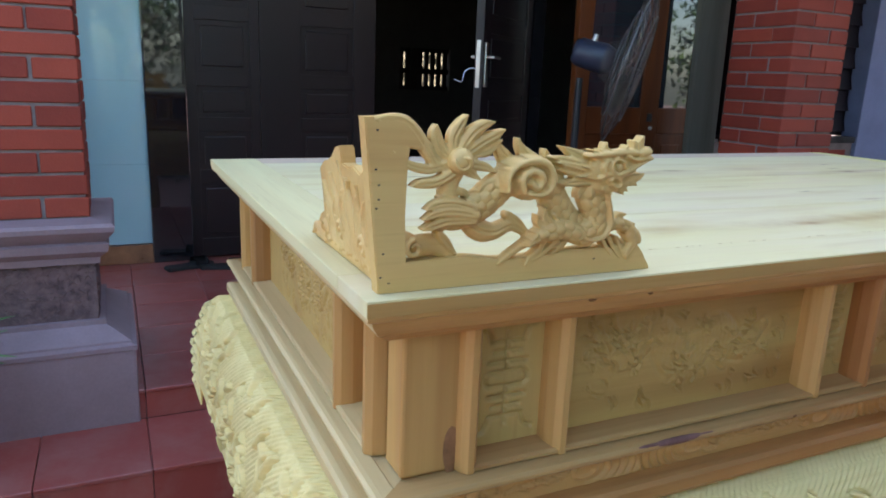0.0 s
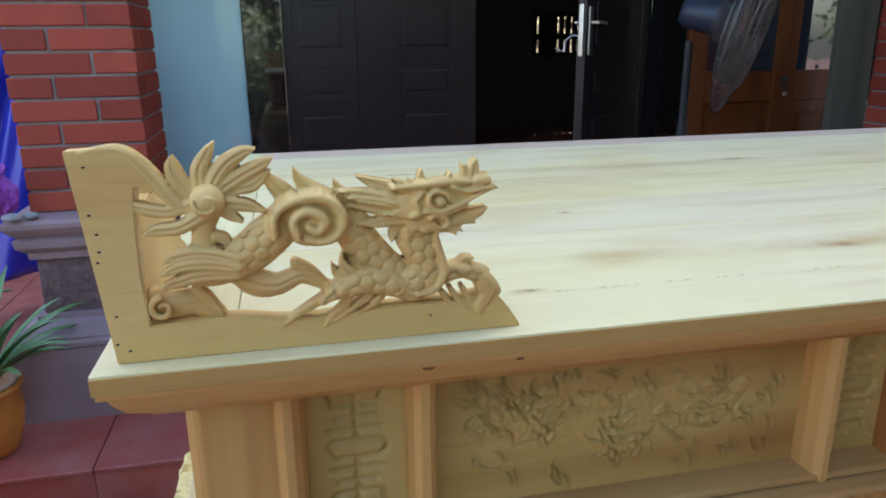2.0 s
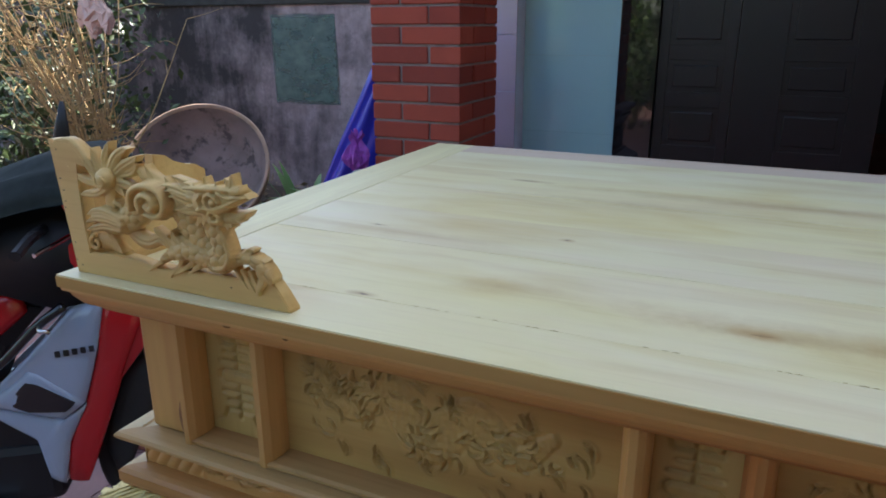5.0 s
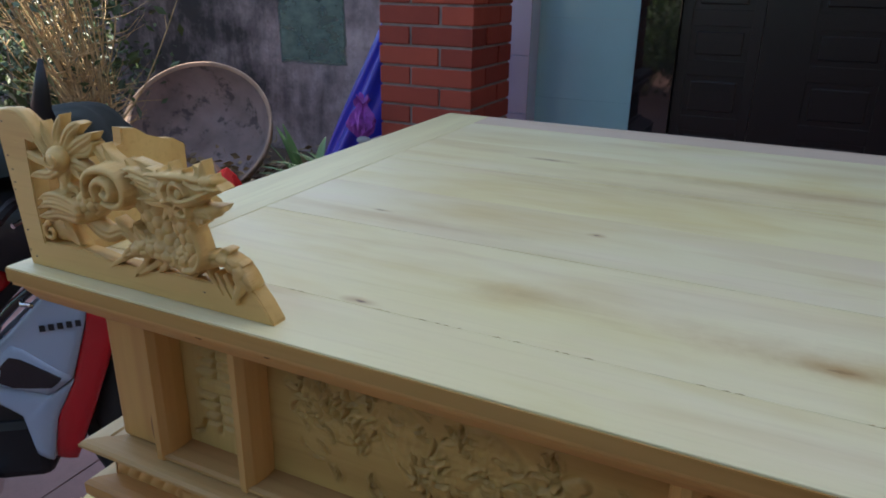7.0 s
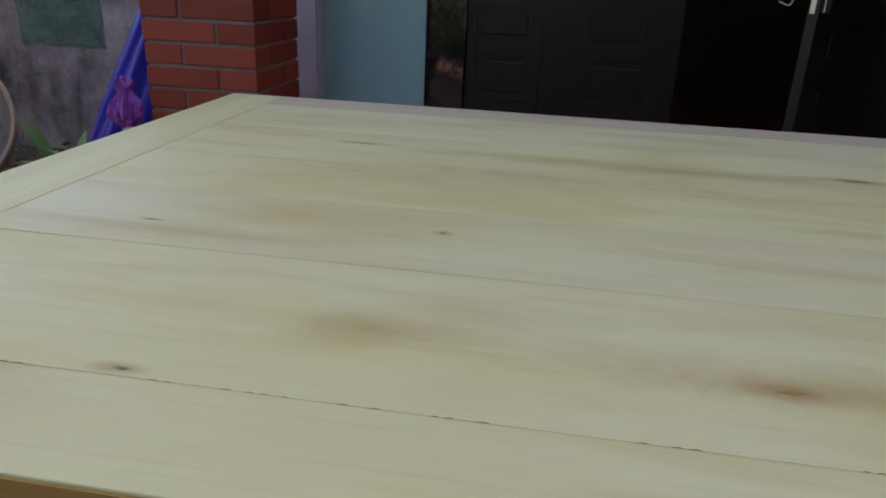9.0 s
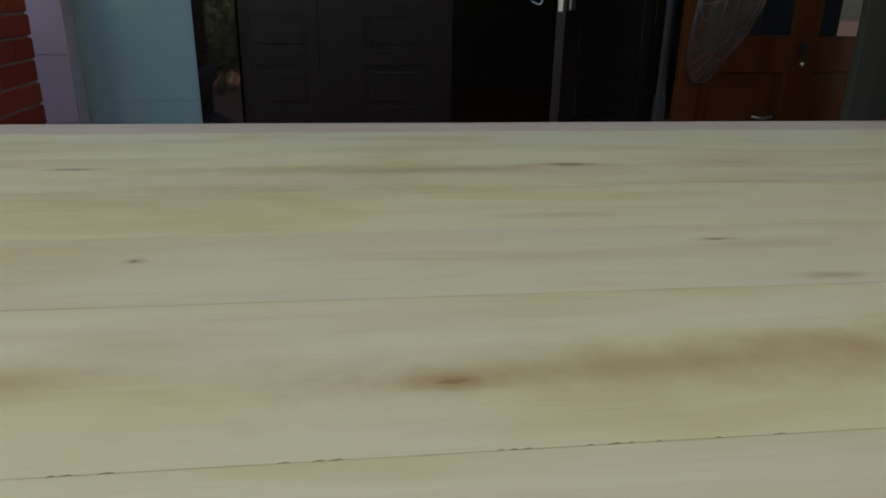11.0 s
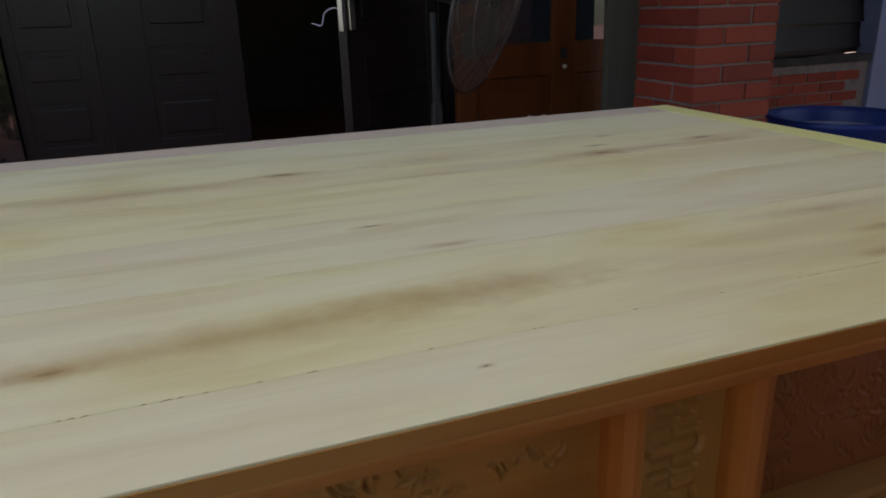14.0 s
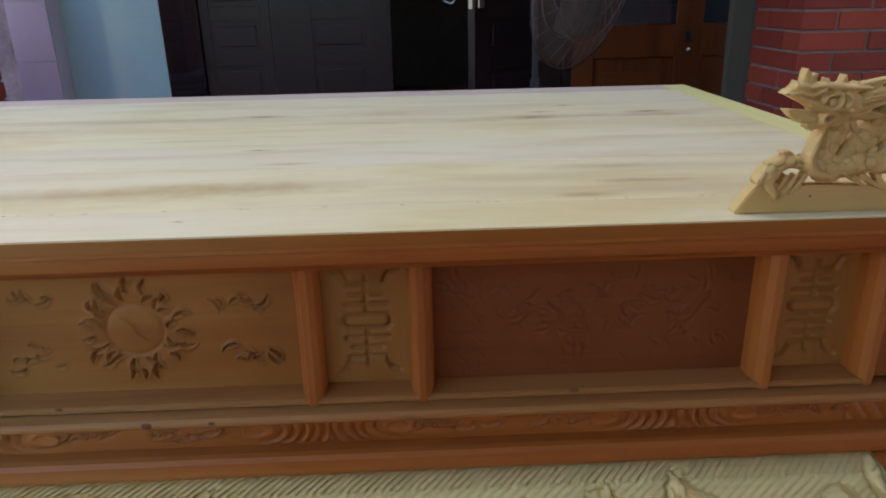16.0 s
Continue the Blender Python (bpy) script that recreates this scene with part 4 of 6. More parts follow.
        Y = np.broadcast_to(py, X.shape) - np.clip(h, 0.0125, 0.0145) - 0.5 * (h - 0.006)
        P = np.stack([np.clip(X, Y, length - Y), Y, np.broadcast_to(pz, X.shape) + 0.003], -1) @ np.array(m.to_3x3()).T + np.array(m.translation)
        sheet("corner_block", P, M_Z, table, "reddish carved block at the corner")

# legs: bowed out at the knee and turned in at the foot
for sx, sy in ((0, 0), (1, 0), (1, 1), (0, 1)):
    bm = bmesh.new()
    rows = []
    for z, out, half in ((0.93, 0.0, 0.075), (0.86, 0.035, 0.08), (0.76, 0.045, 0.078), (0.60, 0.02, 0.062), (0.40, -0.01, 0.048), (0.22, -0.005, 0.044), (0.12, 0.015, 0.055), (0.05, 0.025, 0.062), (0.0, 0.02, 0.06)):
        cx, cy = 0.075 - out, 0.075 - out
        cx, cy = (L - cx if sx else cx), (D - cy if sy else cy)
        rows.append([bm.verts.new((cx + a * half, cy + b * half, z)) for a, b in ((-1, -0.7), (-0.7, -1), (0.7, -1), (1, -0.7), (1, 0.7), (0.7, 1), (-0.7, 1), (-1, 0.7))])
    for a, b in zip(rows, rows[1:]):
        for k in range(8):
            bm.faces.new((b[k], b[(k + 1) % 8], a[(k + 1) % 8], a[k]))
    bm.faces.new(rows[0])
    bm.faces.new(rows[-1][::-1])
    # curled shoulder leaves
    ox, oy = (L if sx else 0), (D if sy else 0)
    dx, dy = (1 if sx else -1), (1 if sy else -1)
    for k in range(9):
        z = 0.925 - 0.024 * k
        for s in (-1, 1):
            pts = []
            for q in range(5):
                f = q / 4
                o = 0.004 + 0.045 * math.sin(min(1, (0.95 - z) / 0.12) * 1.2)
                along = 0.085 * f
                px, py = (ox + dx * o - dx * along, oy + dy * o) if s > 0 else (ox + dx * o, oy + dy * o - dy * along)
                pts.append((px, py, z + 0.02 * math.sin(f * 3.1) - 0.03 * f))
            tube(pts, [0.012, 0.0115, 0.010, 0.007, 0.002], bm, 8)
    part("leg", bm, M_APRON, table, "carved bowed leg", smooth=True)

# dark knots in the mouldings
for x, y, z, r in ((1.003, 0.0240, 1.041, 0.0045), (1.075, 0.0240, 1.041, 0.003), (1.488, 0.0445, 1.0525, 0.0045), (0.62, 0.0240, 1.039, 0.003), (0.90, 0.0440, 1.0535, 0.003), (1.02, 0.012, 1.243, 0.003), (0.252, 0.0085, 1.246, 0.004), (0.33, 0.0085, 1.245, 0.0025)):
    part("knot", ball((x, y, z), r, (1.5, 0.35, 0.8), None, 10, 6), M_TEAR, table, "", True)
part("stain", ball((0.119, 0.0585, 1.072), 0.030, (0.36, 0.045, 1.0), None, 14, 10), M_HEART, table, "brown heartwood stain", True)
for x, long in ((0.375, 0.030), (0.415, 0.045), (0.462, 0.024)):
    part("stain", ball((x, 0.0262, 1.0418), long, (1.0, 0.09, 0.11), None, 16, 8), M_BRUISE, table, "purplish stain in the moulding", True)

# ---- carved corner ornaments on the table ----


CARVED = []


def limb(cut, proud, *pts):
    """Adds one carved limb of the dragon: its cut, how far it stands proud, and (along, up, half width) points."""
    CARVED.append((cut, proud, pts))


# flame tail
limb("leaf", 0.001, (-0.004, 0.158, 0.0025), (0.019, 0.158, 0.0052), (0.033, 0.148, 0.0056), (0.045, 0.132, 0.0057), (0.056, 0.118, 0.0044), (0.066, 0.113, 0.0027))
limb("leaf", 0.001, (0.012, 0.131, 0.0004), (0.019, 0.123, 0.0034), (0.031, 0.117, 0.0043), (0.048, 0.114, 0.0044), (0.068, 0.119, 0.0045))
limb("leaf", 0.004, (0.03, 0.099, 0.0004), (0.039, 0.101, 0.0039), (0.054, 0.102, 0.0048), (0.067, 0.108, 0.0050), (0.077, 0.115, 0.0045))
limb("leaf", 0, (0.054, 0.154, 0.0004), (0.054, 0.145, 0.0053), (0.058, 0.134, 0.0063), (0.068, 0.123, 0.0054))
limb("leaf", 0.001, (0.084, 0.163, 0.0004), (0.078, 0.154, 0.0045), (0.072, 0.143, 0.0059), (0.072, 0.129, 0.0054))
limb("leaf", 0.002, (0.112, 0.157, 0.0005), (0.102, 0.154, 0.0045), (0.089, 0.145, 0.0063), (0.078, 0.129, 0.0054))
limb("leaf", 0.001, (0.124, 0.15, 0.0005), (0.114, 0.144, 0.0046), (0.1, 0.137, 0.0060), (0.083, 0.126, 0.0055))
limb("leaf", 0, (0.121, 0.14, 0.0009), (0.109, 0.13, 0.0042), (0.095, 0.127, 0.0041), (0.083, 0.123, 0.0041))
limb("leaf", 0.002, (0.115, 0.111, 0.0009), (0.105, 0.115, 0.0042), (0.095, 0.117, 0.0051), (0.082, 0.118, 0.0051))
limb("leaf", 0.002, (0.099, 0.104, 0.0009), (0.091, 0.109, 0.0037), (0.081, 0.116, 0.0041))
# stem and hind body
limb("plain", 0, (0.077, 0.112, 0.0078), (0.071, 0.1, 0.0078), (0.07, 0.086, 0.0086), (0.074, 0.074, 0.0104))
limb("leaf", 0, (0.091, 0.085, 0.0005), (0.085, 0.091, 0.0033), (0.079, 0.093, 0.0037))
limb("scale", 0.006, (0.058, 0.066, 0.0081), (0.078, 0.068, 0.0118), (0.099, 0.077, 0.0151), (0.119, 0.092, 0.0155), (0.133, 0.107, 0.0130))
limb("leaf", 0.003, (0.097, 0.093, 0.0005), (0.107, 0.098, 0.0042), (0.12, 0.103, 0.0056))
# hind leg tufts
limb("leaf", 0.009, (0.042, 0.078, 0.0004), (0.053, 0.082, 0.0040), (0.07, 0.083, 0.0050), (0.093, 0.077, 0.0047))
limb("leaf", 0.01, (0.04, 0.069, 0.0005), (0.053, 0.074, 0.0040), (0.07, 0.075, 0.0045), (0.094, 0.071, 0.0042))
limb("leaf", 0.009, (0.04, 0.06, 0.0013), (0.052, 0.063, 0.0045), (0.067, 0.066, 0.0051), (0.092, 0.065, 0.0046))
# belly fin and corner
limb("leaf", -0.002, (0.092, 0.062, 0.0087), (0.106, 0.053, 0.0111), (0.121, 0.051, 0.0084), (0.138, 0.057, 0.0064), (0.152, 0.051, 0.0045), (0.162, 0.045, 0.0015))
limb("leaf", -0.002, (0.135, 0.067, 0.0039), (0.146, 0.06, 0.0039), (0.159, 0.048, 0.0015))
limb("plain", -0.005, (0.03, 0.049, 0.0065), (0.038, 0.041, 0.0102), (0.057, 0.041, 0.0102), (0.069, 0.034, 0.0057), (0.079, 0.03, 0.0019))
limb("leaf", -0.001, (0.061, 0.053, 0.0037), (0.068, 0.045, 0.0042), (0.078, 0.033, 0.0014))
# back fins
limb("leaf", -0.002, (0.116, 0.141, 0.0005), (0.121, 0.132, 0.0042), (0.129, 0.123, 0.0072), (0.136, 0.113, 0.0083))
limb("leaf", 0.004, (0.138, 0.142, 0.0005), (0.141, 0.134, 0.0034), (0.149, 0.126, 0.0062), (0.164, 0.116, 0.0078))
limb("leaf", 0.006, (0.167, 0.132, 0.0005), (0.17, 0.125, 0.0034), (0.176, 0.115, 0.0050), (0.185, 0.101, 0.0070))
# shell on the shoulder
limb("plain", 0.0145, (0.148, 0.105, 0.0221), (0.153, 0.104, 0.0216))
limb("rim", 0.019, (0.122, 0.094, 0.0024), (0.122, 0.108, 0.0032), (0.131, 0.118, 0.0038), (0.149, 0.122, 0.0042), (0.164, 0.118, 0.0043), (0.171, 0.106, 0.0044), (0.168, 0.094, 0.0038), (0.157, 0.089, 0.0034), (0.144, 0.091, 0.0029))
limb("rim", 0.021, (0.138, 0.093, 0.0028), (0.136, 0.105, 0.0042), (0.144, 0.112, 0.0042), (0.154, 0.11, 0.0042), (0.158, 0.103, 0.0043), (0.153, 0.097, 0.0038), (0.147, 0.1, 0.0033))
# body, neck and throat
limb("scale", 0.006, (0.172, 0.103, 0.0110), (0.182, 0.087, 0.0145), (0.195, 0.068, 0.0153), (0.21, 0.052, 0.0151), (0.226, 0.043, 0.0133))
limb("scale", 0.011, (0.223, 0.045, 0.0138), (0.237, 0.054, 0.0144), (0.234, 0.07, 0.0144), (0.227, 0.085, 0.0151), (0.226, 0.1, 0.0143))
limb("rim", 0.013, (0.242, 0.086, 0.0021), (0.246, 0.071, 0.0027), (0.249, 0.055, 0.0032), (0.241, 0.042, 0.0027), (0.227, 0.039, 0.0021))
limb("leaf", 0.008, (0.208, 0.083, 0.0005), (0.21, 0.089, 0.0031), (0.215, 0.096, 0.0042))
# mane
limb("leaf", 0.011, (0.183, 0.135, 0.0005), (0.194, 0.13, 0.0035), (0.209, 0.125, 0.0050), (0.229, 0.116, 0.0051))
limb("leaf", 0.014, (0.169, 0.125, 0.0005), (0.186, 0.122, 0.0040), (0.203, 0.118, 0.0050), (0.228, 0.112, 0.0051))
limb("leaf", 0.013, (0.176, 0.113, 0.0005), (0.19, 0.112, 0.0040), (0.206, 0.108, 0.0050), (0.228, 0.106, 0.0052))
limb("leaf", 0.012, (0.181, 0.099, 0.0005), (0.194, 0.099, 0.0035), (0.209, 0.1, 0.0046), (0.229, 0.1, 0.0051))
limb("leaf", 0.016, (0.175, 0.12, 0.0005), (0.192, 0.117, 0.0025), (0.209, 0.114, 0.0035), (0.23, 0.11, 0.0041))
# head
limb("plain", 0.019, (0.223, 0.112, 0.0122), (0.237, 0.114, 0.0143), (0.25, 0.117, 0.0130), (0.262, 0.121, 0.0101), (0.274, 0.123, 0.0064), (0.283, 0.124, 0.0032), (0.289, 0.123, 0.0005))
limb("rim", 0.0235, (0.209, 0.127, 0.0020), (0.226, 0.128, 0.0030), (0.24, 0.129, 0.0036), (0.255, 0.13, 0.0036), (0.265, 0.129, 0.0026))
limb("leaf", 0.021, (0.272, 0.146, 0.0005), (0.27, 0.138, 0.0042), (0.269, 0.129, 0.0053), (0.265, 0.123, 0.0042))
limb("leaf", 0.021, (0.28, 0.135, 0.0005), (0.277, 0.13, 0.0031), (0.273, 0.124, 0.0042))
limb("leaf", 0.02, (0.262, 0.141, 0.0010), (0.265, 0.135, 0.0036), (0.265, 0.127, 0.0042))
limb("leaf", 0.016, (0.231, 0.139, 0.0005), (0.231, 0.133, 0.0026), (0.233, 0.125, 0.0031))
limb("plain", 0.015, (0.228, 0.099, 0.0092), (0.247, 0.097, 0.0083), (0.262, 0.1, 0.0058), (0.274, 0.103, 0.0038), (0.282, 0.107, 0.0005))
limb("rim", 0.024, (0.252, 0.115, 0.0020), (0.248, 0.121, 0.0021), (0.24, 0.123, 0.0026), (0.235, 0.119, 0.0025), (0.236, 0.112, 0.0026), (0.243, 0.108, 0.0026), (0.257, 0.112, 0.0021), (0.275, 0.12, 0.0016), (0.284, 0.123, 0.0005))
limb("rim", 0.022, (0.236, 0.102, 0.0021), (0.241, 0.105, 0.0026), (0.248, 0.102, 0.0026), (0.249, 0.096, 0.0026), (0.243, 0.095, 0.0020), (0.239, 0.098, 0.0020))
limb("rim", 0.0225, (0.223, 0.105, 0.0026), (0.233, 0.108, 0.0026), (0.248, 0.106, 0.0021), (0.264, 0.112, 0.0016))
limb("rim", 0.0245, (0.253, 0.126, 0.0016), (0.265, 0.122, 0.0021), (0.277, 0.124, 0.0016), (0.284, 0.124, 0.0005))
limb("plain", 0.024, (0.272, 0.129, 0.0042), (0.279, 0.13, 0.0036))
limb("leaf", 0.022, (0.21, 0.133, 0.0005), (0.217, 0.129, 0.0025), (0.228, 0.122, 0.0031))
limb("leaf", 0.019, (0.205, 0.116, 0.0005), (0.215, 0.114, 0.0026), (0.229, 0.109, 0.0031))
limb("leaf", 0.018, (0.202, 0.106, 0.0005), (0.215, 0.106, 0.0025), (0.227, 0.103, 0.0031))
limb("leaf", 0.017, (0.272, 0.096, 0.0005), (0.265, 0.098, 0.0027), (0.255, 0.098, 0.0032))
limb("leaf", 0.016, (0.262, 0.09, 0.0005), (0.256, 0.093, 0.0027), (0.247, 0.094, 0.0027))
limb("leaf", 0.0155, (0.242, 0.086, 0.0005), (0.242, 0.092, 0.0026), (0.238, 0.096, 0.0031))
limb("rim", 0.0235, (0.23, 0.122, 0.0020), (0.225, 0.116, 0.0026), (0.228, 0.109, 0.0020))
limb("leaf", 0.021, (0.221, 0.133, 0.0005), (0.224, 0.128, 0.0026), (0.232, 0.123, 0.0031))
limb("leaf", 0.0225, (0.252, 0.137, 0.0005), (0.251, 0.132, 0.0020), (0.254, 0.128, 0.0020))
limb("leaf", 0.016, (0.257, 0.087, 0.0005), (0.253, 0.092, 0.0032), (0.243, 0.094, 0.0042), (0.233, 0.093, 0.0042))
limb("leaf", 0.013, (0.22, 0.085, 0.0005), (0.222, 0.093, 0.0036), (0.229, 0.097, 0.0041))
# fore leg and claws
limb("scale", 0.012, (0.212, 0.046, 0.0096), (0.192, 0.052, 0.0097), (0.175, 0.049, 0.0087), (0.162, 0.045, 0.0054), (0.153, 0.039, 0.0029))
limb("leaf", 0.008, (0.162, 0.068, 0.0005), (0.165, 0.06, 0.0030), (0.174, 0.054, 0.0051))
limb("leaf", 0.009, (0.17, 0.074, 0.0005), (0.171, 0.066, 0.0035), (0.178, 0.058, 0.0056), (0.189, 0.052, 0.0052))
limb("leaf", 0.009, (0.182, 0.068, 0.0005), (0.186, 0.06, 0.0031), (0.194, 0.054, 0.0042))
limb("claw", 0.0035, (0.165, 0.045, 0.0041), (0.147, 0.035, 0.0030), (0.133, 0.027, 0.0020), (0.122, 0.02, 0.0005))
limb("claw", 0.0035, (0.175, 0.041, 0.0037), (0.169, 0.031, 0.0026), (0.159, 0.023, 0.0020), (0.154, 0.016, 0.0005))
limb("claw", 0.0035, (0.19, 0.038, 0.0037), (0.182, 0.033, 0.0026), (0.17, 0.025, 0.0015), (0.161, 0.02, 0.0005))
limb("claw", 0.0035, (0.199, 0.037, 0.0031), (0.194, 0.032, 0.0021), (0.183, 0.026, 0.0005))
# far arm and claws
limb("scale", 0.006, (0.243, 0.046, 0.0060), (0.259, 0.053, 0.0060), (0.274, 0.051, 0.0066), (0.286, 0.042, 0.0067), (0.293, 0.034, 0.0046))
limb("leaf", 0.002, (0.274, 0.063, 0.0011), (0.267, 0.061, 0.0034), (0.262, 0.054, 0.0044))
limb("leaf", 0.002, (0.288, 0.052, 0.0006), (0.281, 0.052, 0.0028), (0.274, 0.05, 0.0039))
limb("claw", 0.006, (0.282, 0.04, 0.0062), (0.285, 0.032, 0.0051), (0.278, 0.021, 0.0028), (0.279, 0.015, 0.0006))
limb("claw", 0.0018, (0.247, 0.038, 0.0022), (0.253, 0.029, 0.0022), (0.261, 0.019, 0.0006))
limb("claw", 0.0018, (0.256, 0.038, 0.0022), (0.263, 0.027, 0.0022), (0.272, 0.015, 0.0006))
limb("claw", 0.0018, (0.266, 0.038, 0.0022), (0.272, 0.027, 0.0022), (0.28, 0.015, 0.0006))


def carving(limbs, x0, x1, z0, z1, step=0.001):
    """A pierced carving as a fine grid: where the limbs are, and the height of its face."""
    xs, zs = np.arange(x0, x1, step), np.arange(z0, z1, step)
    X, Z = np.meshgrid(xs, zs, indexing="ij")
    inside, face, deep = np.full(X.shape, -0.02), np.full(X.shape, -0.03), np.full(X.shape, -0.012)
    for cut, proud, pts in limbs:
        line = spline(pts, 6)
        top = max(p[2] for p in pts) + 0.004
        i0, i1 = np.searchsorted(xs, min(p[0] for p in line) - top), np.searchsorted(xs, max(p[0] for p in line) + top)
        j0, j1 = np.searchsorted(zs, min(p[1] for p in line) - top), np.searchsorted(zs, max(p[1] for p in line) + top)
        A, B = X[i0:i1, j0:j1], Z[i0:i1, j0:j1]
        best, dist, along, rad = np.full(A.shape, -9.0), np.zeros(A.shape), np.zeros(A.shape), np.full(A.shape, 0.001)
        run = 0.0
        for (ax, az, ar), (bx, bz, br) in zip(line, line[1:]):
            dx, dz = bx - ax, bz - az
            n = math.hypot(dx, dz) + 1e-9
            t = np.clip(((A - ax) * dx + (B - az) * dz) / (n * n), 0, 1)
            r = np.maximum(0.0004, ar + t * (br - ar))
            off = np.hypot(A - ax - t * dx, B - az - t * dz)
            better = r - off > best
            side = np.sign((A - ax) * dz - (B - az) * dx)
            best = np.where(better, r - off, best)
            dist, rad, along = np.where(better, off * side, dist), np.where(better, r, rad), np.where(better, run + t * n, along)
            run += n
        w = np.clip(np.abs(dist) / rad, 0, 1)
        round_off = 1 - np.sqrt(np.clip(1 - w * w, 0, 1))
        h = proud - 0.62 * rad * round_off
        if cut == "leaf":
            ends = np.clip(np.minimum(along, run - along) / 0.008, 0, 1)
            h = proud - 0.8 * rad * round_off - ends * (0.0024 * np.exp(-((dist / 0.0011) ** 2)) + 0.0007 * np.exp(-(((np.abs(dist) - 0.55 * rad) / 0.0008) ** 2)))
        elif cut == "scale":
            # staggered scales parted by fine cuts
            pitch, wide = 0.0098, 0.0112
            first, second = np.full(A.shape, 9.0), np.full(A.shape, 9.0)
            row0 = np.floor(along / pitch)
            for dr in (-1, 0, 1):
                row = row0 + dr
                shift = 0.5 * (row % 2)
                col0 = np.floor(dist / wide - shift)
                for dc in (0, 1):
                    q = np.hypot(along - (row + 0.5) * pitch, dist - (col0 + dc + shift) * wide)
                    second = np.where(q < first, first, np.minimum(second, q))
                    first = np.minimum(first, q)
            edge = np.clip((second - first) / 0.0024, 0, 1)
            h = h - 0.0017 * (1 - edge) ** 1.3 - 0.16 * np.minimum(first, 0.008)
        elif cut == "rim":
            h = proud - 0.9 * rad * round_off - 0.0006 * w
        elif cut == "claw":
            h = proud - 0.9 * rad * round_off - 0.0008 * np.exp(-((dist / 0.0007) ** 2))
        h = np.where(best > 0, h, -0.03)
        face[i0:i1, j0:j1] = np.maximum(face[i0:i1, j0:j1], h)
        inside[i0:i1, j0:j1] = np.maximum(inside[i0:i1, j0:j1], best)
        thick = 0.013 if cut not in ("scale", "plain") else (0.016 if proud > 0.012 else 0.020)
        deep[i0:i1, j0:j1] = np.maximum(deep[i0:i1, j0:j1], np.where(best > -0.0015, min(0.017, thick - proud) - 0.2 * rad * round_off, -0.012))
    return X, Z, inside, face, deep


def pierced(X, Z, inside, face, deep):
    """Closes the carving into a solid: a carved face, a flat back and walls round its holes."""
    step = X[1, 0] - X[0, 0]
    gx, gz = np.gradient(inside, step)
    g = np.maximum(np.hypot(gx, gz), 0.4)
    used = inside > 0
    cell = used[:-1, :-1].astype(int) + used[1:, :-1] + used[:-1, 1:] + used[1:, 1:] > 0
    slide = np.where(used, 0.0, np.clip(-inside / g, 0, 1.3 * step))
    PX, PZ = X + slide * gx / g, Z + slide * gz / g
    # rim takes the height of its neighbours
    for _ in range(2):
        pad = np.pad(face, 1, constant_values=-0.03)
        most = np.max([pad[a : a + face.shape[0], b : b + face.shape[1]] for a in range(3) for b in range(3)], axis=0)
        face = np.where(face < -0.029, most - 0.0006, face)
    pad = np.pad(face, 1, mode="edge")
    soft = sum(pad[a : a + face.shape[0], b : b + face.shape[1]] for a in range(3) for b in range(3)) / 9
    face = 0.6 * face + 0.4 * np.where(soft > face - 0.004, soft, face)
    n, m = X.shape
    idx = np.arange(n * m).reshape(n, m)
    a, b, c, d = idx[:-1, :-1][cell], idx[1:, :-1][cell], idx[1:, 1:][cell], idx[:-1, 1:][cell]
    front = np.stack([a, b, c, d], 1)
    k = n * m
    quads = [front, front[:, ::-1] + k]
    pc = np.pad(cell, 1)
    mid = pc[1:-1, 1:-1]
    for ok, p, q in ((pc[1:-1, :-2], idx[:-1, :-1], idx[1:, :-1]), (pc[2:, 1:-1], idx[1:, :-1], idx[1:, 1:]), (pc[1:-1, 2:], idx[1:, 1:], idx[:-1, 1:]), (pc[:-2, 1:-1], idx[:-1, 1:], idx[:-1, :-1])):
        e = mid & ~ok
        quads.append(np.stack([p[e], p[e] + k, q[e] + k, q[e]], 1))
    quads = np.concatenate(quads)
    P = np.concatenate([np.stack([PX, -face, PZ], -1).reshape(-1, 3), np.stack([PX, deep, PZ], -1).reshape(-1, 3)])
    keep, inv = np.unique(quads, return_inverse=True)
    return P[keep], inv.reshape(-1, 4)


BALL, EYE_AT, CURL = (0.0765, 0.1215), (0.244, 0.115), (0.036, 0.040)
DRAGON = pierced(*carving(CARVED, -0.008, 0.322, -0.004, 0.175))


# leaves and curls on the side wing: (cut, proud, points of (along, up, half width))
WINGS = []
for k, (foot, tip, up) in enumerate(((0.020, 0.036, 0.098), (0.042, 0.072, 0.090), (0.066, 0.102, 0.092), (0.090, 0.132, 0.106), (0.116, 0.160, 0.090), (0.140, 0.186, 0.078), (0.164, 0.194, 0.050))):
    bow = 0.022 + 0.004 * (k % 2)
    WINGS.append(("leaf", 0.0035 + 0.001 * (k % 3), ((foot, 0.010, 0.003), (foot + bow, 0.30 * up, 0.0095), (foot + bow + 0.006, 0.62 * up, 0.0085), (tip, up, 0.0015))))
    WINGS.append(("leaf", 0.0055, ((foot + 0.6 * bow, 0.012, 0.002), (foot + 1.3 * bow, 0.26 * up, 0.0050), (foot + 1.5 * bow, 0.5 * up, 0.0010))))
    WINGS.append(("claw", 0.0055, ((foot + 0.2 * bow, 0.40 * up, 0.0012), (foot + 0.5 * bow, 0.62 * up, 0.0038), (foot + 0.2 * bow, 0.86 * up, 0.0008))))
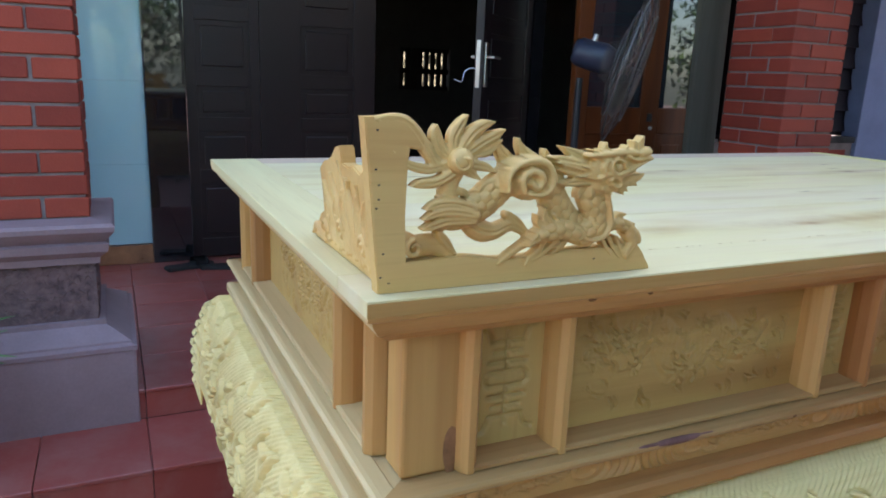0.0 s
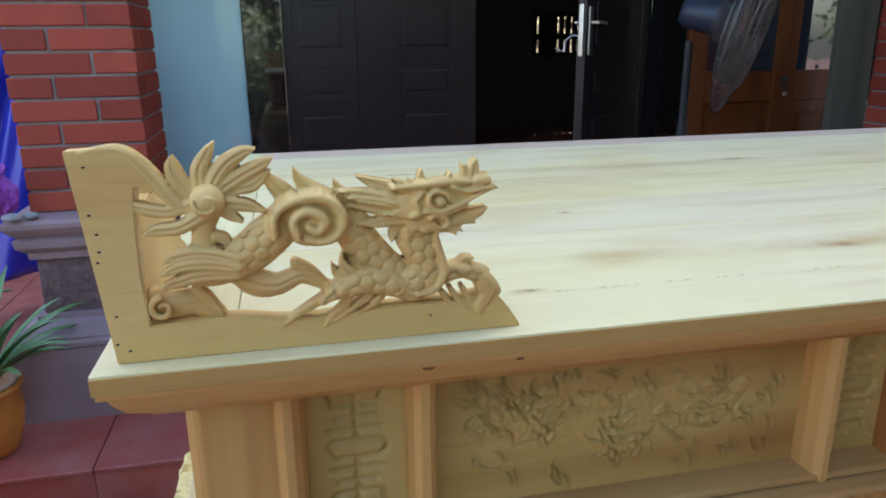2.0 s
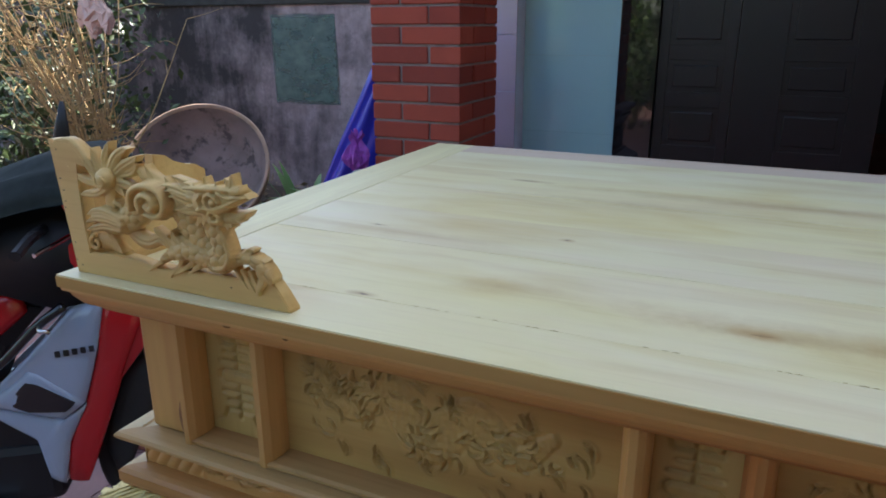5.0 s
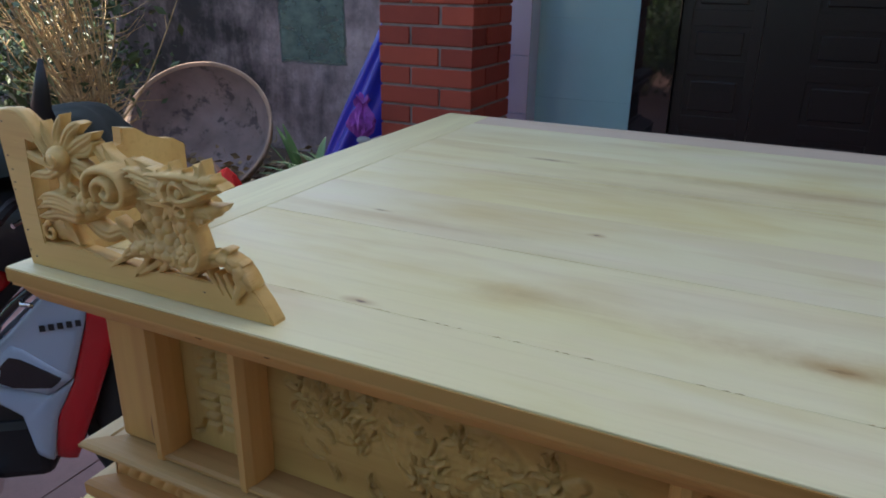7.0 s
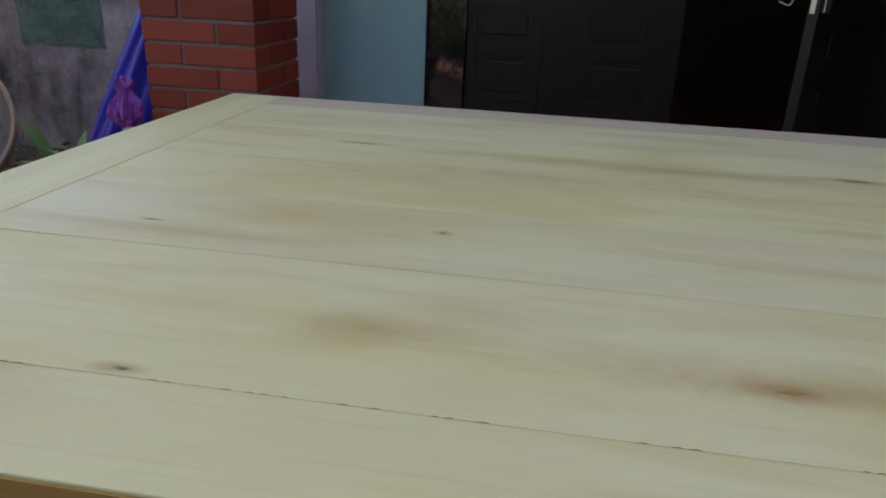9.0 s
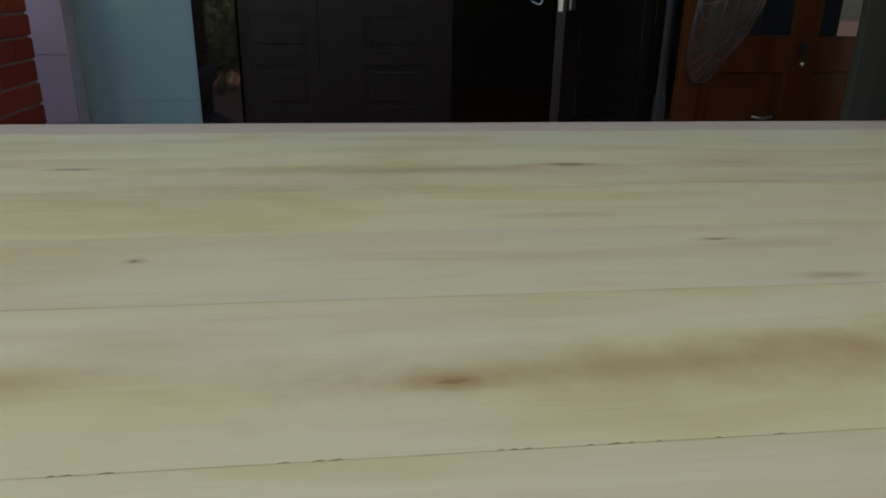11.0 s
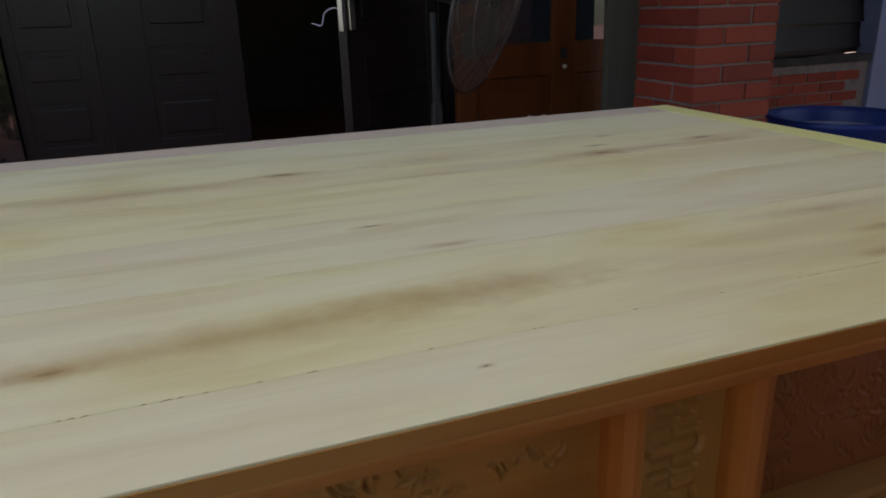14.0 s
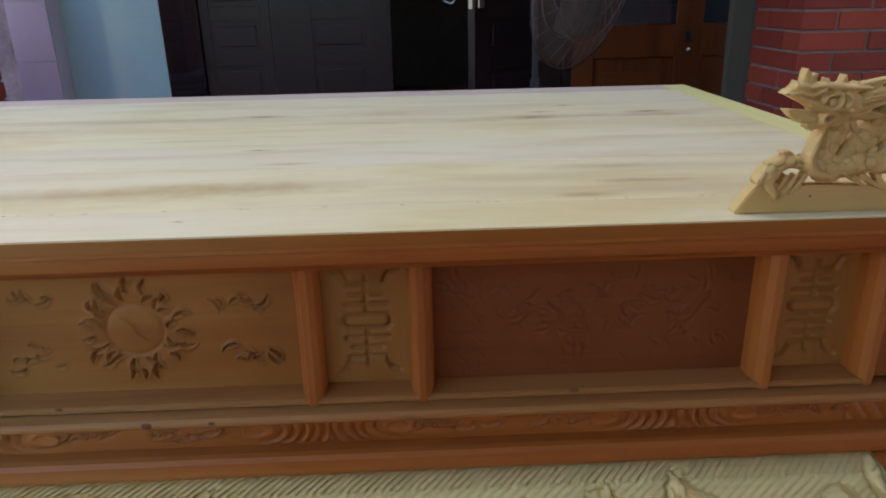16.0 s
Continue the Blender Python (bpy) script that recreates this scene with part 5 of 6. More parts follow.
for x, z in ((0.060, 0.030), (0.132, 0.032), (0.196, 0.020)):
    turns = [(x + (0.011 - 0.0011 * w) * math.cos(w), z + (0.011 - 0.0011 * w) * math.sin(w), 0.0032) for w in np.linspace(0, 7, 10)]
    WINGS.append(("rim", 0.006, turns))
WINGS.append(("leaf", 0.006, ((0.196, 0.006, 0.003), (0.222, 0.012, 0.008), (0.240, 0.016, 0.005), (0.254, 0.004, 0.001))))
WINGS.append(("plain", 0.003, ((0.022, 0.006, 0.006), (0.140, 0.006, 0.006), (0.250, 0.005, 0.004))))
WING = pierced(*carving(WINGS, 0.012, 0.264, -0.002, 0.124))


def ornament_meshes(mirror):
    """The pieces of one corner ornament: name, bmesh, label. Its corner is at (0.017, 0.018) of the table top."""
    out = []
    bx, by = 0.017, 0.018

    def placed(bm):
        if mirror:
            bmesh.ops.transform(bm, matrix=Matrix.Translation((L, 0, 0)) @ Matrix.Diagonal((-1, 1, 1, 1)), verts=bm.verts)
            bmesh.ops.reverse_faces(bm, faces=bm.faces)
        return bm

    shape = [(0, 0.0), (0.315, 0.0), (0.3145, 0.003), (0.304, 0.019), (0.294, 0.031), (0.286, 0.033), (0.262, 0.029), (0.20, 0.028), (0.15, 0.024), (0.12, 0.025), (0.095, 0.029), (0.075, 0.030), (0.027, 0.028), (0.025, 0.07), (0.026, 0.11), (0.028, 0.133), (0.04, 0.131), (0.043, 0.14), (0.036, 0.150), (0.024, 0.158), (0.018, 0.161), (-0.015, 0.160)]
    out.append(("frame", placed(moved(extrude(shape, 0, 0.018, 0.0012), Matrix.Translation((bx, by, H)))), ""))
    P, Q = DRAGON
    me = bpy.data.meshes.new("dragon_shape")
    me.from_pydata((P + np.array((bx, by, H))).tolist(), [], Q.tolist())
    bm = bmesh.new()
    bm.from_mesh(me)
    bpy.data.meshes.remove(me)
    # ball held in the tail, with a turning cut, and the eye
    at = Vector((bx + BALL[0], by - 0.0035, H + BALL[1]))
    ball(at, 0.0125, (1, 0.8, 1), bm, 20, 14)
    coil = [at + Vector(((0.010 - 0.0011 * w) * math.cos(w + 2.2), -0.0095 + 0.0022 * abs(math.cos(w)) - 0.0001 * w, (0.010 - 0.0011 * w) * math.sin(w + 2.2))) for w in np.linspace(0.6, 7, 24)]
    tube(coil, [0.0012 + 0.0012 * math.sin(math.pi * k / 23) for k in range(24)], bm, 6)
    ball((bx + EYE_AT[0], by - 0.0205, H + EYE_AT[1]), 0.0046, (1, 0.7, 1), bm, 12, 8)
    curl = [(bx + CURL[0] + (0.0095 - 0.0010 * w) * math.cos(w + 1.5), by + 0.003, H + CURL[1] + (0.0095 - 0.0010 * w) * math.sin(w + 1.5)) for w in np.linspace(0, 7.6, 26)]
    tube(curl, [0.0032 - 0.0016 * k / 25 for k in range(26)], bm, 7)
    out.append(("dragon", placed(bm), "openwork carved dragon with a flame tail"))
    # cloud-shaped wing running back along the table's end, carved on its outer face
    side = [(0.018, 0.0), (0.258, 0.0), (0.256, 0.006), (0.240, 0.022), (0.221, 0.036), (0.209, 0.039), (0.207, 0.060), (0.209, 0.090), (0.192, 0.100), (0.178, 0.102), (0.156, 0.110), (0.142, 0.120), (0.121, 0.124), (0.119, 0.106), (0.098, 0.104), (0.084, 0.108), (0.062, 0.102), (0.050, 0.109), (0.018, 0.112)]
    m = Matrix.Translation((bx + 0.027, by, H)) @ Matrix.Rotation(math.pi / 2, 4, "Z")
    lean = Matrix.Translation((0, 0, H)) @ Matrix(((1, 0, -0.094, 0), (0, 1, 0, 0), (0, 0, 1, 0), (0, 0, 0, 1))) @ Matrix.Translation((0, 0, -H))
    out.append(("side_wing", placed(moved(moved(extrude(side, 0, 0.016, 0.0015), m), lean)), "cloud-shaped side wing"))
    P, Q = WING
    me = bpy.data.meshes.new("wing_shape")
    me.from_pydata((P[:, (1, 0, 2)] + np.array((bx + 0.011, by, H))).tolist(), [], Q[:, ::-1].tolist())
    bm = bmesh.new()
    bm.from_mesh(me)
    bpy.data.meshes.remove(me)
    out.append(("leaf_carving", placed(moved(bm, lean)), "raised leaf carving"))
    return out


for mirror in (False, True):
    orn = thing("corner_ornament", "pale carved openwork dragon ornament fixed at the table corner", "ornament", "carved corner ornaments", at=((L - 0.02) if mirror else 0.02, 0.02, H))
    for pname, bm, lab in ornament_meshes(mirror):
        part(pname, bm, M_HORN, orn, lab, smooth=pname in ("dragon", "leaf_carving"))
    for u, v in ((-0.003, 0.149), (-0.004, 0.115), (-0.001, 0.101), (-0.001, 0.088), (-0.003, 0.08), (0.004, 0.038), (0.002, 0.016), (0.01, 0.01), (0.239, 0.017)):
        part("pin_hole", ball(((L - 0.017 - u) if mirror else 0.017 + u, 0.0178, H + v), 0.0011, (1.2, 0.4, 0.8), None, 8, 5), M_BLACK, orn)

# ---- motorbike ----
BIKE = Matrix.Translation((-1.06, 0.70, 0)) @ Matrix.Rotation(math.atan2(0.6, 0.8), 4, "Z")
bike = thing("motorbike", "parked red and silver step-through motorbike beside the table", "motorbike", at=(-1.06, 0.70, 0))


def bike_part(name, bm, mat, label="", smooth=False, parent=None):
    return part(name, moved(bm, BIKE), mat, parent or bike, label, smooth)


def wheel(x, r=0.285):
    """A spoked wheel at x along the bike, with tyre, rim, hub and spokes."""
    m = Matrix.Translation((x, 0, r)) @ Matrix.Rotation(math.pi / 2, 4, "X")
    tyre_prof = [(r - 0.06, -0.022), (r - 0.045, -0.034), (r - 0.02, -0.034), (r - 0.004, -0.02), (r, 0), (r - 0.004, 0.02), (r - 0.02, 0.034), (r - 0.045, 0.034), (r - 0.06, 0.022), (r - 0.06, -0.022)]
    w = bike_part("wheel", lathe([(0.0, -0.035), (0.028, -0.035), (0.03, 0), (0.028, 0.035), (0.0, 0.035)], None, 16, m), M_STEEL)
    bike_part("tyre", lathe(tyre_prof, None, 40, m), M_RUBBER, "black rubber tyre", True, w)
    rim = [(r - 0.062, -0.02), (r - 0.058, -0.023), (r - 0.052, -0.02), (r - 0.064, -0.008), (r - 0.064, 0.008), (r - 0.052, 0.02), (r - 0.058, 0.023), (r - 0.062, 0.02), (r - 0.072, 0), (r - 0.062, -0.02)]
    bike_part("rim", lathe(rim, None, 40, m), M_CHROME, "chrome rim", True, w)
    for k in range(18):
        a, b = k * 2 * math.pi / 18, (k + (0.9 if k % 2 else -0.9)) * 2 * math.pi / 18
        s = 0.02 if k % 2 else -0.02
        bike_part("spoke", rod((x + 0.028 * math.cos(a), s, r + 0.028 * math.sin(a)), (x + (r - 0.064) * math.cos(b), 0, r + (r - 0.064) * math.sin(b)), 0.0016, None, 5), M_CHROME, parent=w)


wheel(0.34)
wheel(-0.82)


def shell(corners, y_edge, y_mid, mat, name, label="", both=True, smooth=True, soft=0.55):
    """A body panel bulging outwards: an outline of (x, z) with its rim at y_edge and its middle at y_mid, on both flanks."""
    loop = spline(list(corners[-2:]) + list(corners) + list(corners[:2]), 4)
    outline = [((1 - soft) * q[0] + soft * p[0], (1 - soft) * q[1] + soft * p[1]) for p, q in zip([tuple(v) for v in loop[8 : 8 + 4 * len(corners)]], [(c0[0] + (c1[0] - c0[0]) * f / 4, c0[1] + (c1[1] - c0[1]) * f / 4) for c0, c1 in zip(corners, list(corners[1:]) + [corners[0]]) for f in range(4)])]
    cx, cz = sum(p[0] for p in outline) / len(outline), sum(p[1] for p in outline) / len(outline)
    made = None
    for s in (-1, 1) if both else (-1,):
        bm = bmesh.new()
        rings = []
        for k, f in ((0, 1.0), (1, 0.97), (2, 0.8), (3, 0.45)):
            y = s * (y_edge + (y_mid - y_edge) * (0, 0.45, 0.85, 1.0)[k])
            rings.append([bm.verts.new((cx + (x - cx) * f, y, cz + (z - cz) * f)) for x, z in outline])
        inner = [bm.verts.new((x, s * (y_edge - 0.02), z)) for x, z in outline]
        n = len(outline)
        for a, b in [(inner, rings[0])] + list(zip(rings, rings[1:])):
            for k in range(n):
                bm.faces.new((a[k], a[(k + 1) % n], b[(k + 1) % n], b[k]))
        bm.faces.new(rings[-1])
        bm.faces.new(inner[::-1])
        bmesh.ops.recalc_face_normals(bm, faces=bm.faces)
        ob = bike_part(name, bm, mat, label, smooth)
        made = made or ob
    return made


shell([(0.171, 0.832), (0.093, 0.825), (-0.046, 0.684), (-0.184, 0.560), (-0.10, 0.535), (0.024, 0.498), (0.087, 0.536), (0.145, 0.711)], 0.122, 0.140, M_SILVER, "side_fairing", "silver side fairing", soft=0.15)
shell([(-0.186, 0.548), (-0.08, 0.522), (0.023, 0.492), (0.088, 0.528), (0.028, 0.41), (-0.004, 0.275), (-0.040, 0.300), (-0.057, 0.43), (-0.122, 0.487)], 0.120, 0.136, M_SILVER, "lower_fairing", "silver lower fairing", soft=0.2)
shell([(-0.178, 0.562), (-0.09, 0.612), (-0.043, 0.652), (-0.016, 0.640), (0.090, 0.540), (0.028, 0.494), (-0.075, 0.527)], 0.134, 0.150, M_SILVER, "vent_surround", "raised silver vent surround", soft=0.1)
shell([(-0.094, 0.553), (-0.080, 0.592), (-0.050, 0.622), (-0.022, 0.614), (0.066, 0.548), (0.036, 0.520), (-0.056, 0.530)], 0.1480, 0.1508, M_GLOSSBLACK, "vent", "black air vent", soft=0.25, smooth=False)
shell([(0.167, 0.833), (0.270, 0.787), (0.203, 0.634), (0.171, 0.544), (0.112, 0.40), (0.053, 0.265), (0.000, 0.275), (0.017, 0.397), (0.081, 0.521), (0.140, 0.70)], 0.108, 0.126, M_REDP, "leg_shield_edge", "red leg shield edge", soft=0.2)
shell([(0.108, 1.030), (0.185, 1.090), (0.215, 0.98), (0.195, 0.90), (0.150, 0.885), (0.104, 0.960)], 0.150, 0.172, M_REDP, "front_cowl", "red front cowl", soft=0.3)
bike_part("leg_shield", extrude([(0.15, 0.83), (0.31, 0.78), (0.25, 0.67), (0.165, 0.56), (0.045, 0.30), (0.0, 0.28), (0.10, 0.52)], -0.106, 0.106, 0.004), M_REDP, "red leg shield")
shell([(0.18, 0.58), (0.33, 0.68), (0.30, 0.55), (0.22, 0.40), (0.135, 0.22), (0.10, 0.36)], 0.05, 0.075, M_RUBBER, "inner_guard", "black inner guard")
guard = [(0.34 + 0.315 * math.cos(w), 0.285 + 0.315 * math.sin(w)) for w in np.linspace(1.45, 2.6, 14)] + [(0.34 + 0.30 * math.cos(w), 0.285 + 0.30 * math.sin(w)) for w in np.linspace(2.6, 1.45, 14)]
bike_part("front_mudguard", extrude(guard, -0.05, 0.05, 0.004), M_REDP, "red front mudguard")
for s in (-1, 1):
    bike_part("fork", rod((0.34, s * 0.06, 0.285), (0.22, s * 0.06, 0.80), 0.016), M_RUBBER)
bike_part("head_cowl", extrude([(-0.10, 0.88), (-0.13, 1.00), (-0.05, 1.10), (0.10, 1.14), (0.22, 1.08), (0.26, 0.95), (0.21, 0.84), (0.05, 0.82)], -0.17, 0.17, 0.05), M_BLACK, "black headlight cowl", True)
bike_part("cowl_trim", tube(spline([(0.19, -0.11, 0.93), (0.16, -0.15, 1.06), (0.11, -0.14, 1.17)], 5), [0.02] * 11, None, 8, 0.5), M_REDP, "red cowl trim", True)
bm = bmesh.new()
rows = []
for x, z, _ in spline([(-0.50, 0.97, 0), (-0.32, 1.07, 0), (-0.12, 1.16, 0), (0.02, 1.215, 0), (0.12, 1.243, 0), (0.21, 1.235, 0), (0.27, 1.16, 0), (0.275, 1.05, 0)], 4):
    rows.append([bm.verts.new((x + 0.012 * math.sin(9 * w + 20 * x), 0.225 * math.sin(w), z - 0.105 * (1 - math.cos(w)) + 0.006 * math.sin(14 * w + 11 * x))) for w in np.linspace(-1.6, 1.6, 25)])
for a, b in zip(rows, rows[1:]):
    for k in range(24):
        bm.faces.new((a[k], a[k + 1], b[k + 1], b[k]))
bmesh.ops.solidify(bm, geom=bm.faces[:], thickness=0.012)
bike_part("cover", bm, M_COVER, "dark grey-green cover draped over the handlebar", True)
bike_part("handlebar", tube(spline([(0.06, -0.34, 1.04), (0.07, -0.2, 1.06), (0.09, 0, 1.05), (0.07, 0.2, 1.06), (0.06, 0.34, 1.04)], 5), 0.014), M_BLACK)
bike_part("brake_lever", rod((0.09, -0.31, 1.03), (0.16, -0.16, 1.05), 0.006), M_CHROME)
horn = [(0.150, -0.13, 1.20), (0.164, -0.20, 1.235), (0.171, -0.243, 1.28), (0.180, -0.245, 1.33), (0.188, -0.245, 1.385)]
bike_part("mirror", tube(horn, [0.024, 0.025, 0.022, 0.015, 0.005], None, 12, 0.5), M_BLACK, "dark folded mirror standing up", True)
bar = [(0.088, -0.17, 0.845), (0.018, -0.172, 0.797), (-0.074, -0.165, 0.708), (-0.158, -0.16, 0.639), (-0.25, -0.15, 0.54)]
bike_part("leg_bar", tube(spline(bar, 5), 0.013), M_GLOSSBLACK, "glossy black leg bar", True)
bike_part("clamp", tube([(0.02, -0.172, 0.80), (0.03, -0.20, 0.792), (0.055, -0.20, 0.786)], 0.007), M_CHROME, "small chrome clamp", True)
bike_part("seat", extrude([(-0.95, 0.80), (-0.90, 0.84), (-0.60, 0.79), (-0.42, 0.80), (-0.34, 0.78), (-0.35, 0.72), (-0.95, 0.74)], -0.13, 0.13, 0.03), M_BLACK, "black seat")
shell([(-0.95, 0.73), (-0.36, 0.72), (-0.22, 0.80), (-0.14, 0.865), (-0.05, 0.865), (-0.03, 0.81), (-0.10, 0.75), (-0.22, 0.66), (-0.36, 0.50), (-0.60, 0.45)], 0.10, 0.13, M_REDP, "rear_body", "red rear body panel")
bike_part("frame_cover", extrude([(0.02, 0.82), (-0.10, 0.70), (-0.17, 0.56), (-0.06, 0.49), (-0.03, 0.36), (-0.48, 0.36), (-0.44, 0.62), (-0.30, 0.74), (-0.12, 0.85)], -0.085, 0.085, 0.01), M_BLACK, "black plastic cover over the frame")
bike_part("engine", box(-0.45, -0.02, -0.10, 0.10, 0.20, 0.40, 0.03), M_BLACK, "dark engine block")
bike_part("exhaust", rod((-0.15, -0.13, 0.22), (-0.95, -0.15, 0.30), 0.03, 0.045), M_CHROME)
bike_part("footrest", rod((-0.25, -0.24, 0.26), (-0.25, 0.24, 0.26), 0.013), M_RUBBER)
bike_part("kickstand", rod((-0.30, 0.1, 0.25), (-0.36, 0.22, 0.0), 0.01), M_CHROME)
for k in range(5):
    x = 0.036 + 0.022 * k
    bike_part("maker_mark", box(x, x + 0.014, -0.1475, -0.1445, 0.688 + 0.0022 * k, 0.706 + 0.0022 * k, 0.001), M_BLACK, "dark plain maker's mark bars")

# ---- porch: fan, glazed wooden door, leaning timber ----
FAN = Matrix.Translation((1.97, 2.10, 1.545)) @ Matrix.Rotation(math.radians(-43), 4, "Z") @ Matrix.Rotation(math.radians(15), 4, "Y")
fan = thing("standing_fan", "tall standing fan with its head wrapped in cloudy plastic", "fan", at=(1.80, 2.22, PORCH))


def fan_part(name, bm, mat, label="", smooth=False, m=FAN):
    return part(name, moved(bm, m) if m else bm, mat, fan, label, smooth)


TO_X = Matrix.Rotation(math.pi / 2, 4, "Y")
R = 0.36
fan_part("wrapper", lathe([(0.0, 0.066), (0.12, 0.062), (0.24, 0.048), (0.30, 0.026), (R + 0.006, 0.0), (0.30, -0.026), (0.22, -0.05), (0.10, -0.08), (0.08, -0.12)], None, 40, TO_X), M_FILM, "cloudy plastic film", True)
for rr, z in ((R - 0.01, 0.0), (0.24, 0.042), (0.15, 0.052), (0.24, -0.04), (0.15, -0.06)):
    ring = [(rr * math.cos(w), rr * math.sin(w), z) for w in np.linspace(0, 2 * math.pi, 41)]
    fan_part("guard_ring", moved(tube(ring, 0.0035, None, 6, 1.0, (0, 0, 1)), TO_X), M_WIRE)
for k in range(28):
    a = k * 2 * math.pi / 28
    pts = [(0.05 * math.cos(a), 0.05 * math.sin(a), 0.055), (0.2 * math.cos(a), 0.2 * math.sin(a), 0.047), ((R - 0.01) * math.cos(a), (R - 0.01) * math.sin(a), 0.0)]
    fan_part("guard_wire", moved(tube(spline(pts, 3), 0.0012, None, 4), TO_X), M_WIRE)
for k in range(3):
    bm = bmesh.new()
    rows = []
    for i in range(7):
        r = 0.04 + 0.2 * i / 6
        w = 0.35 + 0.5 * math.sin(math.pi * (i + 1) / 8)
        rows.append([bm.verts.new((r * math.cos(k * 2.094 + s * w), r * math.sin(k * 2.094 + s * w), 0.02 * s)) for s in (-1, 0, 1)])
    for a, b in zip(rows, rows[1:]):
        for j in range(2):
            bm.faces.new((a[j], a[j + 1], b[j + 1], b[j]))
    bmesh.ops.solidify(bm, geom=bm.faces[:], thickness=0.003)
    fan_part("blade", moved(bm, TO_X), M_GREYGREEN, "", True)
fan_part("motor", lathe([(0.0, -0.27), (0.05, -0.265), (0.065, -0.24), (0.07, -0.12), (0.055, -0.08), (0.0, -0.07)], None, 20, TO_X), M_MOTOR, "dark blue motor housing", True)
fan_part("knob", lathe([(0.0, 0.095), (0.01, 0.095), (0.014, 0.065)], None, 12, Matrix.Translation((-0.19, 0, 0))), M_STEEL)
px, py = 1.80, 2.24
fan_part("pole", rod((px, py, PORCH + 0.03), (px, py, 1.49), 0.017), M_BLACK, "", False, None)
fan_part("collar", rod((px, py, 1.05), (px, py, 1.16), 0.026, 0.022), M_BLACK, "", False, None)
fan_part("base", lathe([(0.0, 0.0), (0.24, 0.0), (0.245, 0.012), (0.22, 0.03), (0.06, 0.05), (0.03, 0.09), (0.0, 0.09)], None, 32, Matrix.Translation((px, py, PORCH + 0.001))), M_BLACK, "heavy round base", True, None)

# glazed wooden double window-door behind the fan
GY = 2.60
gd = thing("glazed_door", "varnished orange wooden door with glass panes and low panels", "door", at=(2.48, GY, PORCH))
X0, X1 = 2.03, 2.93
for x0, x1 in ((X0, X0 + 0.09), (X0 + 0.46, X0 + 0.58), (X1 - 0.09, X1)):
    part("stile", box(x0, x1, GY, GY + 0.045, PORCH + 0.005, 2.6, 0.004), M_ORANGE, gd)
for z0, z1 in ((PORCH + 0.005, 0.58), (1.20, 1.345), (2.5, 2.6)):
    for x0, x1 in ((X0 + 0.091, X0 + 0.459), (X0 + 0.581, X1 - 0.091)):
        part("rail", box(x0, x1, GY + 0.002, GY + 0.043, z0, z1, 0.004), M_ORANGE, gd)
for x0, x1 in ((X0 + 0.091, X0 + 0.459), (X0 + 0.581, X1 - 0.091)):
    part("panel", box(x0, x1, GY + 0.014, GY + 0.03, 0.581, 1.199), M_ORANGE, gd)
    part("raised_panel", box(x0 + 0.05, x1 - 0.05, GY + 0.004, GY + 0.0139, 0.64, 1.14, 0.004), M_ORANGE, gd)
    part("pane", box(x0, x1, GY + 0.018, GY + 0.024, 1.346, 2.499), M_PANE, gd, "dark reflecting glass")
part("handle", tube(spline([(X0 + 0.33, GY - 0.02, 1.02), (X0 + 0.37, GY - 0.03, 1.015), (X0 + 0.42, GY - 0.02, 1.02)], 4), 0.007), M_STEEL, gd, "steel pull")
part("latch", box(X0 + 0.50, X0 + 0.53, GY - 0.012, GY, 1.27, 1.315, 0.003), M_BLACK, gd, "black bolt")
part("knob", ball((X0 + 0.515, GY - 0.02, 1.235), 0.011), M_STEEL, gd, "", True)

timber = part("timber_plank", moved(box(-0.10, 0.10, -0.02, 0.02, 0, 2.45, 0.006), Matrix.Translation((2.752, 2.40, PORCH + 0.004)) @ Matrix.Rotation(math.radians(-0.8), 4, "Y")), M_GREYPLANK)
tagged(timber, "weathered grey timber plank leaning by the brick pillar", "plank")

# shoes by the door, slippers on the low step


def slipper(x, y, z, turn, label):
    t = thing("slipper", label, "slipper", "black slippers", at=(x, y, z))
    m = Matrix.Translation((x, y, z)) @ Matrix.Rotation(turn, 4, "Z")
    sole = [(-0.125, -0.028), (-0.11, -0.038), (-0.04, -0.033), (0.05, -0.048), (0.11, -0.036), (0.13, 0.0), (0.11, 0.036), (0.05, 0.045), (-0.04, 0.033), (-0.11, 0.038), (-0.125, 0.028)]
    bm = moved(extrude(sole, -0.02, 0.0, 0.004), Matrix.Rotation(math.pi / 2, 4, "X"))
    bmesh.ops.recalc_face_normals(bm, faces=bm.faces)
    bm = moved(bm, Matrix.Translation((0, 0, 0.0)))
    lo = min(v.co.z for v in bm.verts)
    part("sole", moved(bm, m @ Matrix.Translation((0, 0, -lo + 0.001))), M_RUBBER, t)
    bm = bmesh.new()
    rows = [[bm.verts.new((px, 0.045 * math.cos(w), 0.018 + 0.038 * math.sin(w))) for w in np.linspace(0, math.pi, 8)] for px in (0.015, 0.04, 0.07, 0.085)]
    for a, b in zip(rows, rows[1:]):
        for k in range(7):
            bm.faces.new((a[k], a[k + 1], b[k + 1], b[k]))
    bmesh.ops.solidify(bm, geom=bm.faces[:], thickness=0.004)
    part("strap", moved(bm, m), M_BLACK, t, "", True)
    return t


slipper(-0.40, 1.33, STEP1 + 0.013, 0.4, "black rubber slipper lying on the low step")
slipper(0.13, 3.18, PORCH, 0.3, "black slipper lying by the door")
slipper(0.30, 3.12, PORCH, -0.2, "black slipper lying by the door")

